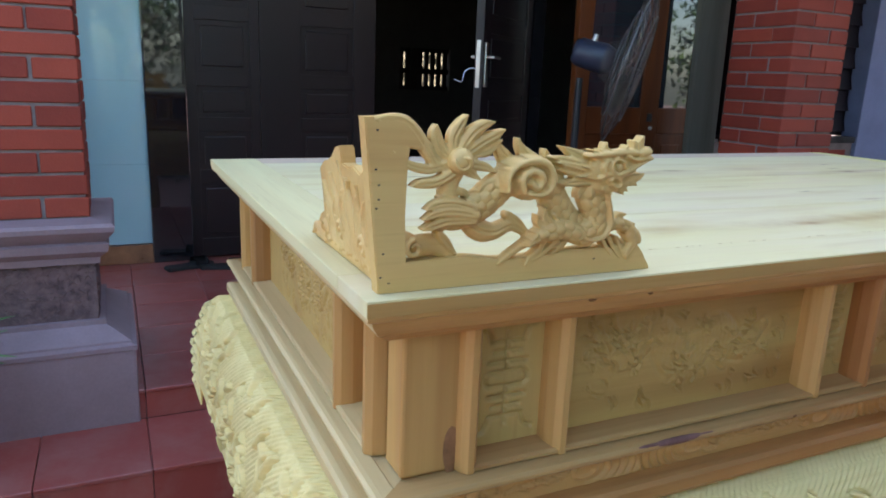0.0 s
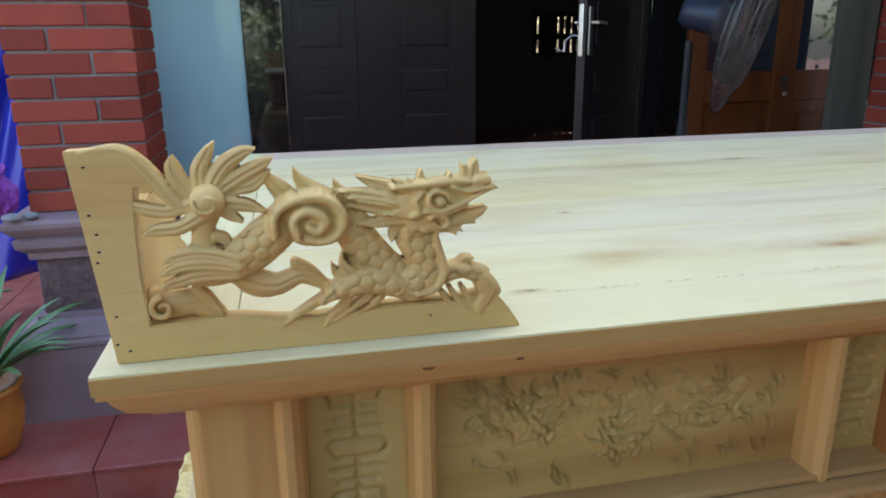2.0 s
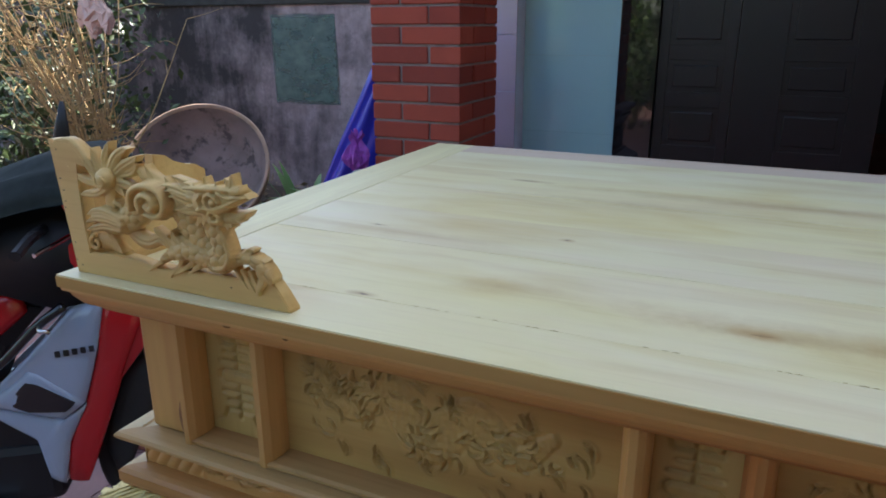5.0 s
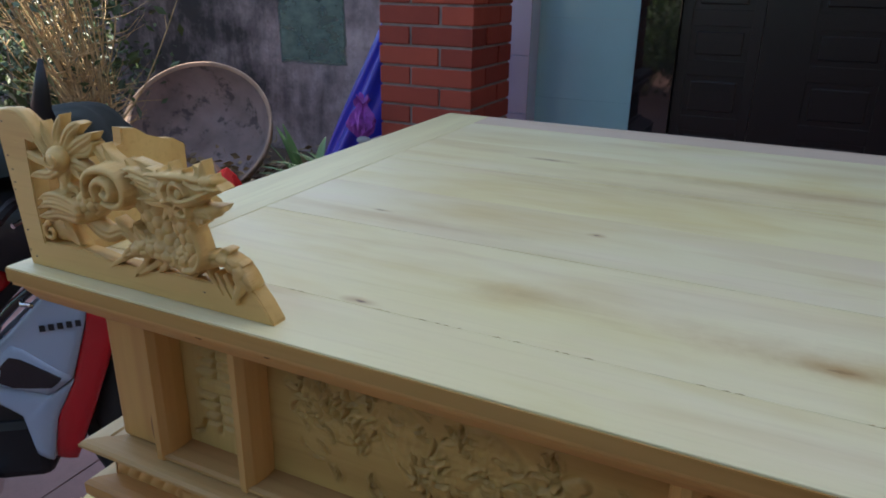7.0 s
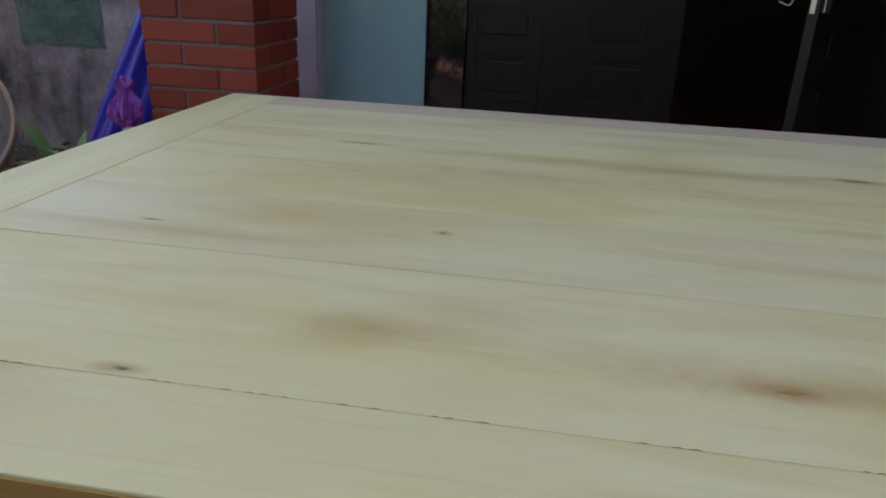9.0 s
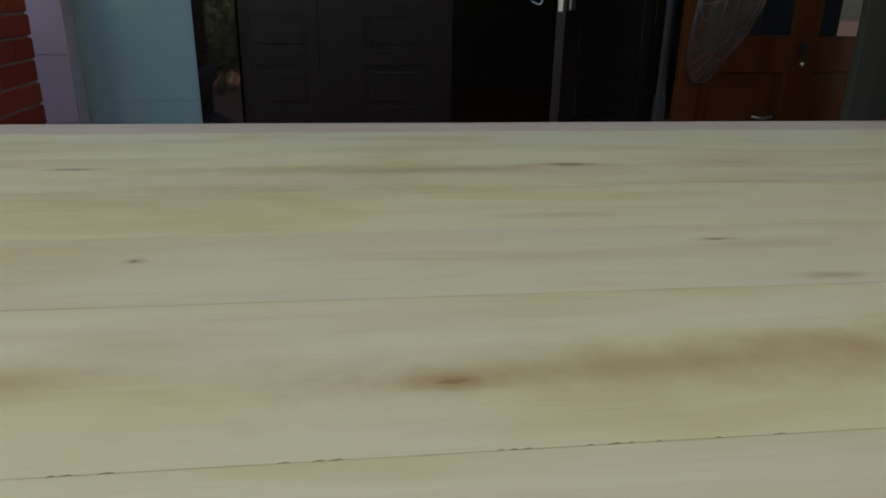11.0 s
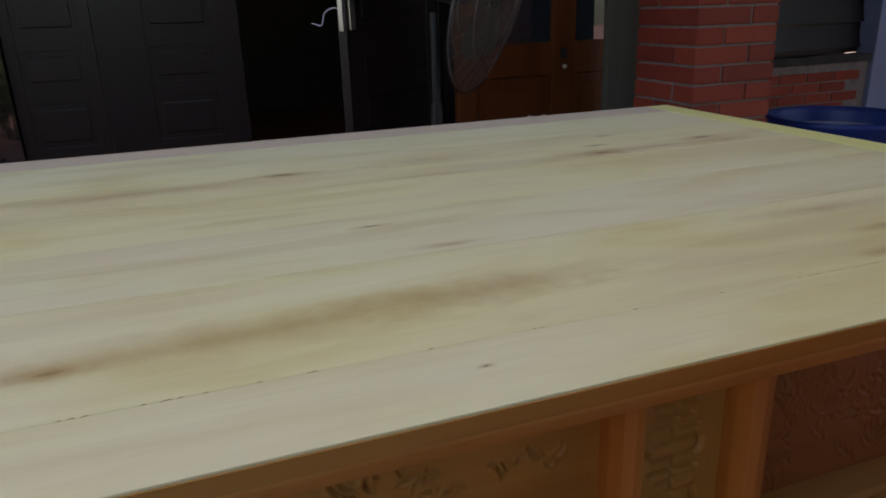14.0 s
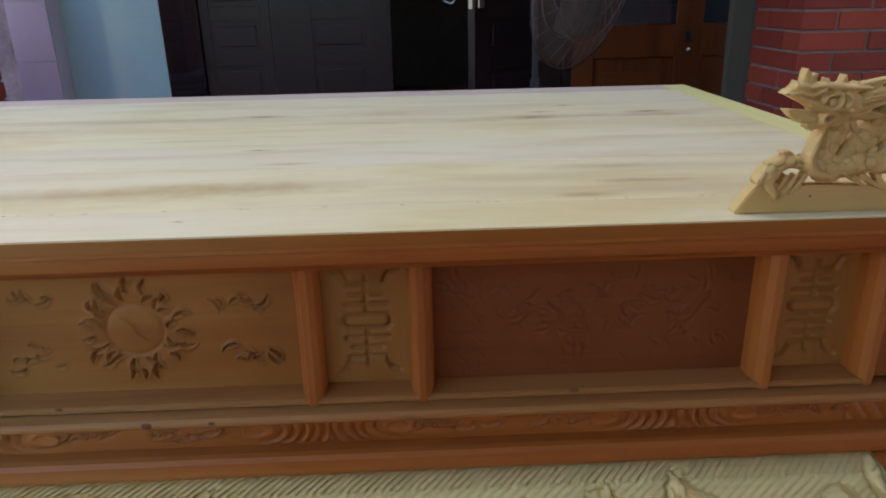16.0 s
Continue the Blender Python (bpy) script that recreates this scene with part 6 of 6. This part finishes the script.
# purple netting and small stones on the plinth ledge, potted strap-leaved plant
bundle = thing("net_bundle", "bunched purple plastic netting on the plinth ledge", "bundle", at=(-0.70, 1.80, 1.0))
bm = bmesh.new()
rnd = random.Random(4)
rings = []
for i in range(13):
    f = i / 12
    r = 0.008 + 0.036 * math.sin(min(1.0, f * 1.25) * math.pi) ** 0.8 + 0.018 * max(0, f - 0.72) / 0.28
    ring = []
    for k in range(30):
        a = k * 2 * math.pi / 30
        w = 1 + 0.20 * math.sin(5 * a + 3.0 * f) + 0.16 * math.sin(11 * a - 7 * f) + rnd.uniform(-0.09, 0.09)
        ring.append(bm.verts.new((-0.70 + r * w * math.cos(a), 1.80 + r * w * math.sin(a), 1.002 + 0.15 * f * (1 + 0.12 * math.sin(3 * a + 1)))))
    rings.append(ring)
for a, b in zip(rings, rings[1:]):
    for k in range(30):
        bm.faces.new((a[k], a[(k + 1) % 30], b[(k + 1) % 30], b[k]))
bm.faces.new(rings[0][::-1])
bm.faces.new(rings[-1])
part("netting", bm, M_PURPLE, bundle)
for k, (x, y, r) in enumerate(((-0.66, 1.745, 0.022), (-0.615, 1.77, 0.018))):
    tagged(part("pebble", ball((x, y, 1.0 + r * 0.55), r, (1.3, 1, 0.6), None, 12, 8), M_STONE, None, "", True), "small grey pebble on the plinth ledge", "stone", "ledge pebbles")


def strap_plant(name, x, y, z, n, size, seed, label, material):
    """A clump of long arching leaves."""
    t = thing(name, label, "plant", at=(x, y, z))
    rnd = random.Random(seed)
    for k in range(n):
        a, s, lean = rnd.uniform(0, 6.28), size * rnd.uniform(0.7, 1.15), rnd.uniform(0.35, 0.9)
        bm = bmesh.new()
        rows = []
        for i in range(8):
            u = i / 7
            r = s * lean * u
            h = s * (u - 0.75 * lean * u * u)
            w = 0.016 * math.sin(math.pi * (0.12 + 0.86 * u)) * (size / 0.35)
            c = Vector((x + r * math.cos(a), y + r * math.sin(a), z + h))
            side = Vector((-math.sin(a), math.cos(a), 0)) * w
            rows.append((bm.verts.new(c - side), bm.verts.new(c + Vector((0, 0, -w * 0.5))), bm.verts.new(c + side)))
        for p, q in zip(rows, rows[1:]):
            bm.faces.new((p[0], p[1], q[1], q[0]))
            bm.faces.new((p[1], p[2], q[2], q[1]))
        part("leaf", bm, material, t, "", True)
    return t


pot = thing("plant_pot", "orange glazed clay pot beside the plinth", "pot", at=(-0.77, 1.57, STEP2))
part("body", lathe([(0.0, 0.0), (0.075, 0.0), (0.085, 0.02), (0.105, 0.09), (0.112, 0.15), (0.104, 0.185), (0.118, 0.20), (0.118, 0.215), (0.1, 0.215), (0.095, 0.18), (0.0, 0.175)], None, 28, Matrix.Translation((-0.77, 1.57, STEP2 + 0.002))), M_TERRA, pot, "", True)
strap_plant("potted_plant", -0.77, 1.57, STEP2 + 0.17, 26, 0.46, 8, "green strap-leaved plant growing in an orange pot", M_STRAP)

# ---- garden on the left ----
GY0 = 4.2
tagged(part("wall_garden", box(-9.0, -0.62, GY0, GY0 + 0.15, 0, 1.70), M_OLDWALL), "old pinkish rendered garden wall streaked with black mould", "wall", kind="structure")
tagged(part("trim", box(-9.0, -0.63, GY0 - 0.03, GY0 + 0.2, 1.70, 1.88, 0.01), M_COPING), "dark mossy coping on the garden wall", "trim", kind="structure")
patch = part("paint_patch", extrude([(-2.95, 0.94), (-2.33, 0.95), (-2.36, 1.63), (-2.97, 1.64)], GY0 - 0.006, GY0 - 0.001), M_PATCH)
tagged(patch, "faded green rectangular paint patch on the garden wall", "paint patch", kind="structure")
bed = part("garden_bed", box(-7.5, -1.25, 1.95, GY0 - 0.001, 0.0, 0.25, 0.02), M_SOIL)
tagged(bed, "dark soil of the raised garden bed", "soil", kind="structure")

basin = thing("basin", "large round weathered clay basin leaning in the garden bed", "basin", at=(-2.42, 2.7, 0.25))
BM = Matrix.Translation((-2.65, 2.92, 0.662)) @ Matrix.Rotation(math.radians(26), 4, "Z") @ Matrix.Rotation(math.radians(52), 4, "X") @ Matrix.Scale(1.03, 4)
part("bowl", lathe([(0.0, -0.30), (0.25, -0.29), (0.38, -0.22), (0.458, -0.06), (0.468, 0.0), (0.465, 0.008), (0.455, 0.010), (0.442, -0.01)], None, 56, BM), M_CLAY, basin, "", True)
part("inside", lathe([(0.442, -0.009), (0.425, -0.06), (0.35, -0.17), (0.22, -0.23), (0.0, -0.24)], None, 56, BM), M_BASIN, basin, "dirty grey inside", True)

# shrub of dry stalks with sparse leaves
shrub = thing("shrub", "tall bushy shrub of dry yellow stalks with sparse green leaves", "shrub", at=(-2.62, 2.25, 0.25))
rnd = random.Random(12)
tips = []
for k in range(58):
    bm = bmesh.new()
    a, lean = rnd.gauss(3.4, 0.8), rnd.uniform(0.02, 0.62)
    h = rnd.uniform(1.0, 1.9)
    x, y = -2.66 + rnd.uniform(-0.07, 0.07), 2.24 + rnd.uniform(-0.07, 0.07)
    pts = [(x, y, 0.24), (x + rnd.uniform(-0.05, 0.03), y + rnd.uniform(-0.04, 0.04), 0.65), (x + lean * 0.45 * math.cos(a), y + lean * 0.45 * math.sin(a) + rnd.uniform(-0.04, 0.04), 0.3 + h * 0.55), (x + lean * math.cos(a + 0.3), y + lean * math.sin(a + 0.3), 0.3 + h)]
    line = spline(pts, 4)
    tube(line, [0.0085 - 0.0062 * i / (len(line) - 1) for i in range(len(line))], bm, 5)
    tips.append(line[-1])
    for j in range(5):
        p = line[rnd.randrange(5, len(line))]
        b, s = rnd.uniform(0, 6.28), rnd.uniform(0.1, 0.32)
        q = (p[0] + s * math.cos(b), p[1] + s * math.sin(b), p[2] + rnd.uniform(0.02, 0.2))
        mid = (p[0] + 0.5 * s * math.cos(b), p[1] + 0.5 * s * math.sin(b), p[2] + 0.03)
        tube(spline([tuple(p), mid, q], 3), [0.004, 0.0036, 0.003, 0.0026, 0.002, 0.0016, 0.001], bm, 4)
        tips.append(q)
    part("stalk", bm, M_STALK, shrub, "dry yellow stalk", True)


def leaves(points, count, spread, size, seed, squash=1.0):
    """Many small pointed leaves scattered about points, as one mesh."""
    rnd = np.random.RandomState(seed)
    base = np.array(points)[rnd.randint(0, len(points), count)] + rnd.normal(0, spread, (count, 3))
    d = rnd.normal(0, 1, (count, 3))
    d[:, 2] *= squash
    d /= np.linalg.norm(d, axis=1)[:, None]
    e = np.cross(d, rnd.normal(0, 1, (count, 3)))
    e /= np.linalg.norm(e, axis=1)[:, None]
    f = np.cross(d, e)
    s = size * rnd.uniform(0.6, 1.3, (count, 1))
    V = np.stack([base, base + s * (0.45 * d + 0.24 * e + 0.05 * f), base + s * d, base + s * (0.45 * d - 0.24 * e + 0.05 * f)], 1).reshape(-1, 3)
    i = np.arange(count) * 4
    F = np.concatenate([np.stack([i, i + 1, i + 2], 1), np.stack([i, i + 2, i + 3], 1)])
    me = bpy.data.meshes.new("leaves")
    me.from_pydata(V.tolist(), [], F.tolist())
    return me


def leafy(name, me, mat, parent, label=""):
    me.materials.append(mat)
    ob = new(name, me)
    ob.parent = parent
    ob.matrix_parent_inverse = Matrix.Translation(-base_of(parent))
    if label:
        tagged(ob, label)
    return ob


leafy("foliage", leaves([tuple(p) for p in tips], 150, 0.07, 0.075, 5), M_GREEN, shrub)
bm = ball((-2.42, 2.12, 1.60), 0.10, (1.25, 0.35, 0.75), None, 22, 14)
rnd = random.Random(15)
for v in bm.verts:
    v.co += Vector((rnd.uniform(-0.012, 0.012), rnd.uniform(-0.012, 0.012), rnd.uniform(-0.018, 0.012) + 0.03 * math.sin(v.co.x * 60)))
part("hanging_cloth", bm, M_PINK, shrub, "scrap of pale pink cloth")


def bush(x, y, z, h, r, count, seed, label):
    """A dense shrub of branches with many small leaves."""
    b = thing("bush", label, "bush", at=(x, y, z))
    rnd = random.Random(seed)
    spots = []
    for k in range(26):
        a, q, up = rnd.uniform(0, 6.28), r * math.sqrt(rnd.uniform(0.02, 1.0)), h * rnd.uniform(0.25, 1.0)
        p = (x + q * math.cos(a), y + q * math.sin(a), z + up)
        line = spline([(x + 0.08 * math.cos(a), y + 0.08 * math.sin(a), z - 0.01), (x + 0.5 * q * math.cos(a), y + 0.5 * q * math.sin(a), z + 0.05 + 0.6 * up), p], 3)
        part("branch", tube(line, [0.012, 0.01, 0.009, 0.008, 0.006, 0.005, 0.003], None, 5), M_BARK, b, "", True)
        spots += [p, tuple(line[4])]
    leafy("foliage", leaves(spots, count, 0.22 * r, 0.075, seed), M_GREEN, b)


bush(-3.75, 2.5, 0.25, 1.05, 0.55, 1500, 31, "dense low green bush in the garden bed")
bush(-4.3, 3.3, 0.25, 1.9, 0.7, 3600, 34, "dark leafy bush against the garden wall")
for k, (x, y, h) in enumerate(((-2.3, -3.5, 1.3), (-1.3, -3.9, 1.5), (-0.4, -3.5, 1.35), (0.45, -3.0, 1.2))):
    bush(x, y, 0.0, h, 0.62, 3200, 60 + k, "leafy green bush across the yard")
for k, (x, y, s, n) in enumerate(((-1.80, 2.95, 0.62, 18), (-1.58, 2.85, 0.56, 22), (-2.15, 2.35, 0.34, 16), (-1.52, 3.0, 0.62, 18), (-2.5, 2.25, 0.26, 12), (-1.48, 2.65, 0.5, 18), (-2.0, 2.6, 0.3, 14))):
    strap_plant("garden_plant", x, y, 0.245, n, s, 40 + k, "green strap-leaved plant in the garden bed", M_STRAP)
bag = thing("plastic_bag", "crumpled red plastic bag lying among the garden plants", "bag", at=(-1.89, 2.29, 0.25))
rnd = random.Random(3)
for name, mat, cx, cy, cz, size, lab in (("sack", M_FLOWER, -1.90, 2.29, 0.246, 1.0, ""), ("flap", M_CLAY, -1.93, 2.27, 0.50, 0.42, "pale torn flap")):
    bm = bmesh.new()
    rings = []
    for i in range(12):
        f = i / 11
        r = size * (0.02 + 0.105 * math.sin(math.pi * min(1, 0.12 + 0.86 * f)) ** 0.6)
        rings.append([])
        for k in range(26):
            a = k * 2 * math.pi / 26
            w = 1 + 0.12 * math.sin(4 * a + 5 * f) + 0.10 * math.sin(9 * a - 6 * f) + rnd.uniform(-0.08, 0.08)
            rings[-1].append(bm.verts.new((cx + r * w * math.cos(a), cy + r * w * math.sin(a), cz + size * 0.36 * f * (1 + 0.08 * math.sin(2 * a)))))
    for a, b in zip(rings, rings[1:]):
        for k in range(26):
            bm.faces.new((a[k], a[(k + 1) % 26], b[(k + 1) % 26], b[k]))
    bm.faces.new(rings[0][::-1])
    bm.faces.new(rings[-1])
    part(name, bm, mat, bag, lab)
inside = [tuple(BM @ Vector((u, -0.36 + 0.5 * u * u, -0.13))) for u in np.linspace(-0.22, 0.22, 9)] * 3
litter = leafy("leaf_litter", leaves(inside + [(x, y, 0.27) for x in np.linspace(-3.4, -1.4, 12) for y in np.linspace(2.0, 3.6, 9)], 2600, 0.09, 0.075, 9, 0.35), M_LITTER, bed)
litter.parent = None
litter.matrix_parent_inverse = Matrix()
tagged(litter, "dry fallen leaves on the garden soil", "leaves", kind="stuff")

# blue plastic sheet hung beside the pillar
rows = []
X, Zs = np.meshgrid(np.linspace(0, 1, 40), np.linspace(0, 1, 30), indexing="ij")
left = -0.98 - 0.56 * Zs
right = -0.66 + 0.02 * Zs
px = left + (right - left) * X
pz = 1.62 - 1.05 * Zs
py = 2.62 + 0.05 * np.sin(X * 17 + 2 * Zs) * (0.4 + 0.6 * Zs) + 0.02 * np.sin(X * 41 + Zs * 6)
tarp_top = thing("plastic_sheet", "blue plastic sheet hanging in folds beside the pillar", "tarpaulin", at=(-0.9, 2.62, 0.5))
sh = sheet("cloth", np.stack([px, py, pz], -1), M_TARP, tarp_top)
sol = sh.modifiers.new("thick", "SOLIDIFY")
sol.thickness = 0.003
part("hanging_cord", tube(spline([(-0.95, 2.62, 1.615), (-0.8, 2.64, 1.72), (-0.655, 2.16, 1.86)], 5), 0.004), M_BLACK, tarp_top)

# ---- side yard on the right ----
drum = thing("drum", "blue plastic water drum with a pale inside", "drum", at=(3.62, 2.02, 0))
part("barrel", lathe([(0.0, 0.0), (0.27, 0.0), (0.29, 0.03), (0.29, 0.30), (0.30, 0.32), (0.29, 0.34), (0.29, 0.66), (0.30, 0.68), (0.29, 0.70), (0.29, 0.96), (0.305, 0.975), (0.305, 1.0), (0.285, 1.0), (0.275, 0.97), (0.275, 0.05), (0.0, 0.05)], None, 40, Matrix.Translation((3.62, 2.02, 0.001))), M_BLUEDRUM, drum, "", True)
part("water", lathe([(0.0, 0.93), (0.2745, 0.93)], None, 40, Matrix.Translation((3.62, 2.02, 0))), M_WHITE, drum, "pale still water")
tagged(part("wall_pier", box(5.25, 6.11, 3.235, WALL + 0.019, 0, 2.949, 0.006), M_BOARD), "bluish white plastered pier between the side windows", "wall", kind="structure")
twig = thing("bare_shrub", "thin leafless dark twigs of a bare shrub in the side yard", "shrub", at=(5.2, 2.3, 0.0))
for line in (((5.2, 2.3, -0.01), (5.12, 2.3, 0.8), (4.98, 2.3, 1.355), (4.827, 2.3, 1.444), (4.628, 2.3, 1.491), (4.447, 2.3, 1.57), (4.241, 2.3, 1.627), (4.15, 2.3, 1.70)), ((4.83, 2.3, 1.444), (4.70, 2.31, 1.551), (4.64, 2.32, 1.75)), ((4.60, 2.3, 1.50), (4.524, 2.29, 1.594), (4.38, 2.28, 1.66)), ((4.70, 2.31, 1.551), (4.617, 2.31, 1.602), (4.45, 2.3, 1.64))):
    pts = spline(line, 4)
    part("twig", tube(pts, [0.007 - 0.0045 * k / (len(pts) - 1) for k in range(len(pts))], None, 5), M_BARK, twig, "", True)
low = thing("wall_brick_low", "low red brick wall under the side window", "wall", kind="structure", at=(4.3, WALL, 0))
part("core", box(3.305, 7.19, WALL - 0.09, WALL + 0.01, 0, 1.08), M_MORTAR, low, "grey mortar joints")
LOWBRICK = bpy.data.meshes.new("low_brick")
bm = box(-0.11, 0.11, -0.03, 0.03, -HIGH / 2, HIGH / 2)
bmesh.ops.bevel(bm, geom=bm.edges[:], offset=0.003, segments=1, affect="EDGES")
bm.to_mesh(LOWBRICK)
bm.free()
LOWBRICK.materials.append(M_BRICK)
for c in range(8):
    for k in range(15):
        if 5.15 < 3.8 + 0.23 * k < 6.2:
            continue
        ob = new("brick", LOWBRICK)
        ob.parent = low
        ob.location = (3.8 - 4.3 + 0.23 * k + (0.115 if c % 2 else 0), -0.0665, 0.52 + c * PITCH)
win2 = thing("window_2", "dark louvred window of the side room", "window", kind="structure", at=(4.5, WALL, 1.1))
part("sill", box(3.9, 5.6, WALL - 0.11, WALL + 0.02, 1.081, 1.13, 0.004), M_COPING, win2)
part("window_frame", box(3.92, 5.5, WALL + 0.03, WALL + 0.08, 1.131, 2.74), M_DOOR, win2)
for k in range(9):
    part("slat", moved(box(4.0, 5.42, -0.004, 0.004, -0.075, 0.075), Matrix.Translation((0, WALL + 0.015, 1.24 + k * 0.165)) @ Matrix.Rotation(math.radians(-14), 4, "X")), M_DOOR, win2)

win3 = thing("window_3", "dark window of the side room beyond the pier", "window", kind="structure", at=(6.7, WALL, 1.1))
part("sill", box(6.12, 7.18, WALL - 0.11, WALL + 0.02, 1.081, 1.13, 0.004), M_COPING, win3)
part("window_frame", box(6.14, 7.18, WALL + 0.03, WALL + 0.08, 1.131, 2.74), M_DOOR, win3)

# ---- behind the camera: yard wall and trees that show in the polished jamb and tiles ----
tagged(part("wall_yard", box(-9.0, 9.0, -8.2, -8.0, 0, 1.0), M_OLDWALL), "old rendered yard wall", "wall", kind="structure")


# unseen tall wall, added to keep front sky light off the table
tagged(part("wall_neighbour", box(0.9, 5.9, -3.7, -3.4, 0, 6.0), M_BLOCKER), "unseen dull wall added across the yard to block sky light", "wall", kind="structure")


# added wall that closes the side yard and cuts its light
tagged(part("wall_right", box(7.2, 7.4, 0.9, WALL + 0.24, 0, 4.5), M_BLOCKER), "dull rendered wall added to close and darken the side yard", "wall", kind="structure")
# unseen awning, added to darken the right part of the table front
awning = thing("awning", "unseen grey corrugated sheet awning on a steel frame, added to block sky light", "awning", kind="structure", at=(3.2, -2.0, 2.9))
xs = np.linspace(0.7, 5.6, 200)
AX, AY = np.meshgrid(xs, np.linspace(-3.4, -0.25, 6), indexing="ij")
sheet("roof_sheet", np.stack([AX, AY, 2.95 + 0.012 * np.sin(AX * 2 * math.pi / 0.076) - 0.06 * (AY + 3.4)], -1), M_GREYGREEN, awning)
# second sheet, added to darken the right pillar and glazed door
AX, AY = np.meshgrid(np.linspace(2.75, 5.6, 120), np.linspace(-0.252, 1.45, 5), indexing="ij")
sheet("roof_sheet", np.stack([AX, AY, 2.962 + 0.012 * np.sin(AX * 2 * math.pi / 0.076) - 0.06 * (AY + 3.4)], -1), M_GREYGREEN, awning)
for y in (-3.3, -1.8, -0.3):
    part("purlin", box(0.7, 5.6, y - 0.02, y + 0.02, 2.86 - 0.06 * (y + 3.4), 2.92 - 0.06 * (y + 3.4)), M_STEEL, awning)
for x in (0.75, 3.2, 5.5):
    part("post", box(x - 0.025, x + 0.025, -3.35, -3.3, 0.0, 2.86), M_STEEL, awning)


def tree(x, y, h, spread, seed):
    t = thing("tree", "leafy yard tree with a rough grey trunk", "tree", "yard trees", at=(x, y, 0))
    rnd = random.Random(seed)
    bm = tube(spline([(x, y, -0.02), (x + 0.06, y, h * 0.25), (x - 0.05, y + 0.05, h * 0.5), (x, y, h * 0.75)], 5), [0.16 - 0.09 * i / 15 for i in range(16)], None, 9)
    ends = []
    for k in range(16):
        a, z0 = rnd.uniform(0, 6.28), h * rnd.uniform(0.2, 0.6)
        r, z1 = spread * rnd.uniform(0.5, 1.0), h * rnd.uniform(0.25, 1.0)
        p = [(x, y, z0), (x + 0.5 * r * math.cos(a), y + 0.5 * r * math.sin(a), 0.6 * z0 + 0.4 * z1), (x + r * math.cos(a + 0.3), y + r * math.sin(a + 0.3), z1)]
        line = spline(p, 4)
        tube(line, [0.05 - 0.005 * i for i in range(len(line))], bm, 6)
        ends += [tuple(q) for q in line[3:]]
    part("trunk", bm, M_BARK, t, "", True)
    leafy("crown", leaves(ends, 6500, spread * 0.17, 0.11, seed), M_TREE, t)


tree(-3.4, -5.2, 4.6, 1.7, 1)
tree(0.0, -6.6, 5.2, 1.7, 2)
tree(-6.2, -6.4, 4.0, 1.9, 7)
tree(-7.6, -3.4, 3.8, 1.7, 8)
tree(-1.9, -7.0, 3.4, 1.6, 9)
tree(8.2, -1.6, 4.6, 1.5, 4)
tree(-4.6, 6.4, 4.4, 1.6, 5)
tree(-2.2, 6.8, 4.2, 1.5, 6)

# ---- floor tiles, last ----
TS = 0.30


def tile_mesh(name, w, d, h, nose=0.0):
    bm = box(0.001, w - 0.001, 0.0, d - 0.001, -h, 0)
    bmesh.ops.bevel(bm, geom=bm.edges[:], offset=0.0025, segments=1, affect="EDGES")
    me = bpy.data.meshes.new(name)
    bm.to_mesh(me)
    bm.free()
    me.materials.append(M_TILE)
    return me


T_FULL = tile_mesh("tile", TS, TS, 0.012)
for name, y0, z, depth in (("low", 1.090, STEP1, 0.325), ("mid", 1.400, STEP2, 0.335)):
    me = tile_mesh("tread_tile", TS, depth, 0.014)
    for k in range(17):
        ob = new("tread_tile", me)
        ob.parent = steps
        ob.location = Vector((-1.95 + TS * k, y0, z)) - steps.location
for k in range(17):
    for j in range(6):
        ob = new("floor_tile", T_FULL)
        ob.parent = steps
        ob.location = Vector((-1.95 + TS * k, 1.722 + TS * j, PORCH)) - steps.location
for y0, z0, z1 in ((1.10, 0.0, STEP1), (1.408, STEP1, STEP2), (1.73, STEP2, PORCH)):
    bm = box(0.001, TS - 0.001, 0.0, 0.011, z0 + 0.002, z1 - 0.015, 0.0015)
    me = bpy.data.meshes.new("riser_tile")
    bm.to_mesh(me)
    bm.free()
    me.materials.append(M_TILE)
    for k in range(17):
        ob = new("riser_tile", me)
        ob.parent = steps
        ob.location = Vector((-1.95 + TS * k, y0, 0)) - steps.location
bm = bmesh.new()
for k in range(20):
    for j in range(11):
        x, y = -3.2 + 0.4 * k, -3.4 + 0.4 * j
        box(x + 0.003, x + 0.397, y + 0.003, y + 0.397, 0.0121, 0.016, 0.0, bm)
tagged(part("paving_tiles", bm, M_GROUND, None), "dusty pink square paving tiles of the yard", "paving", kind="stuff")
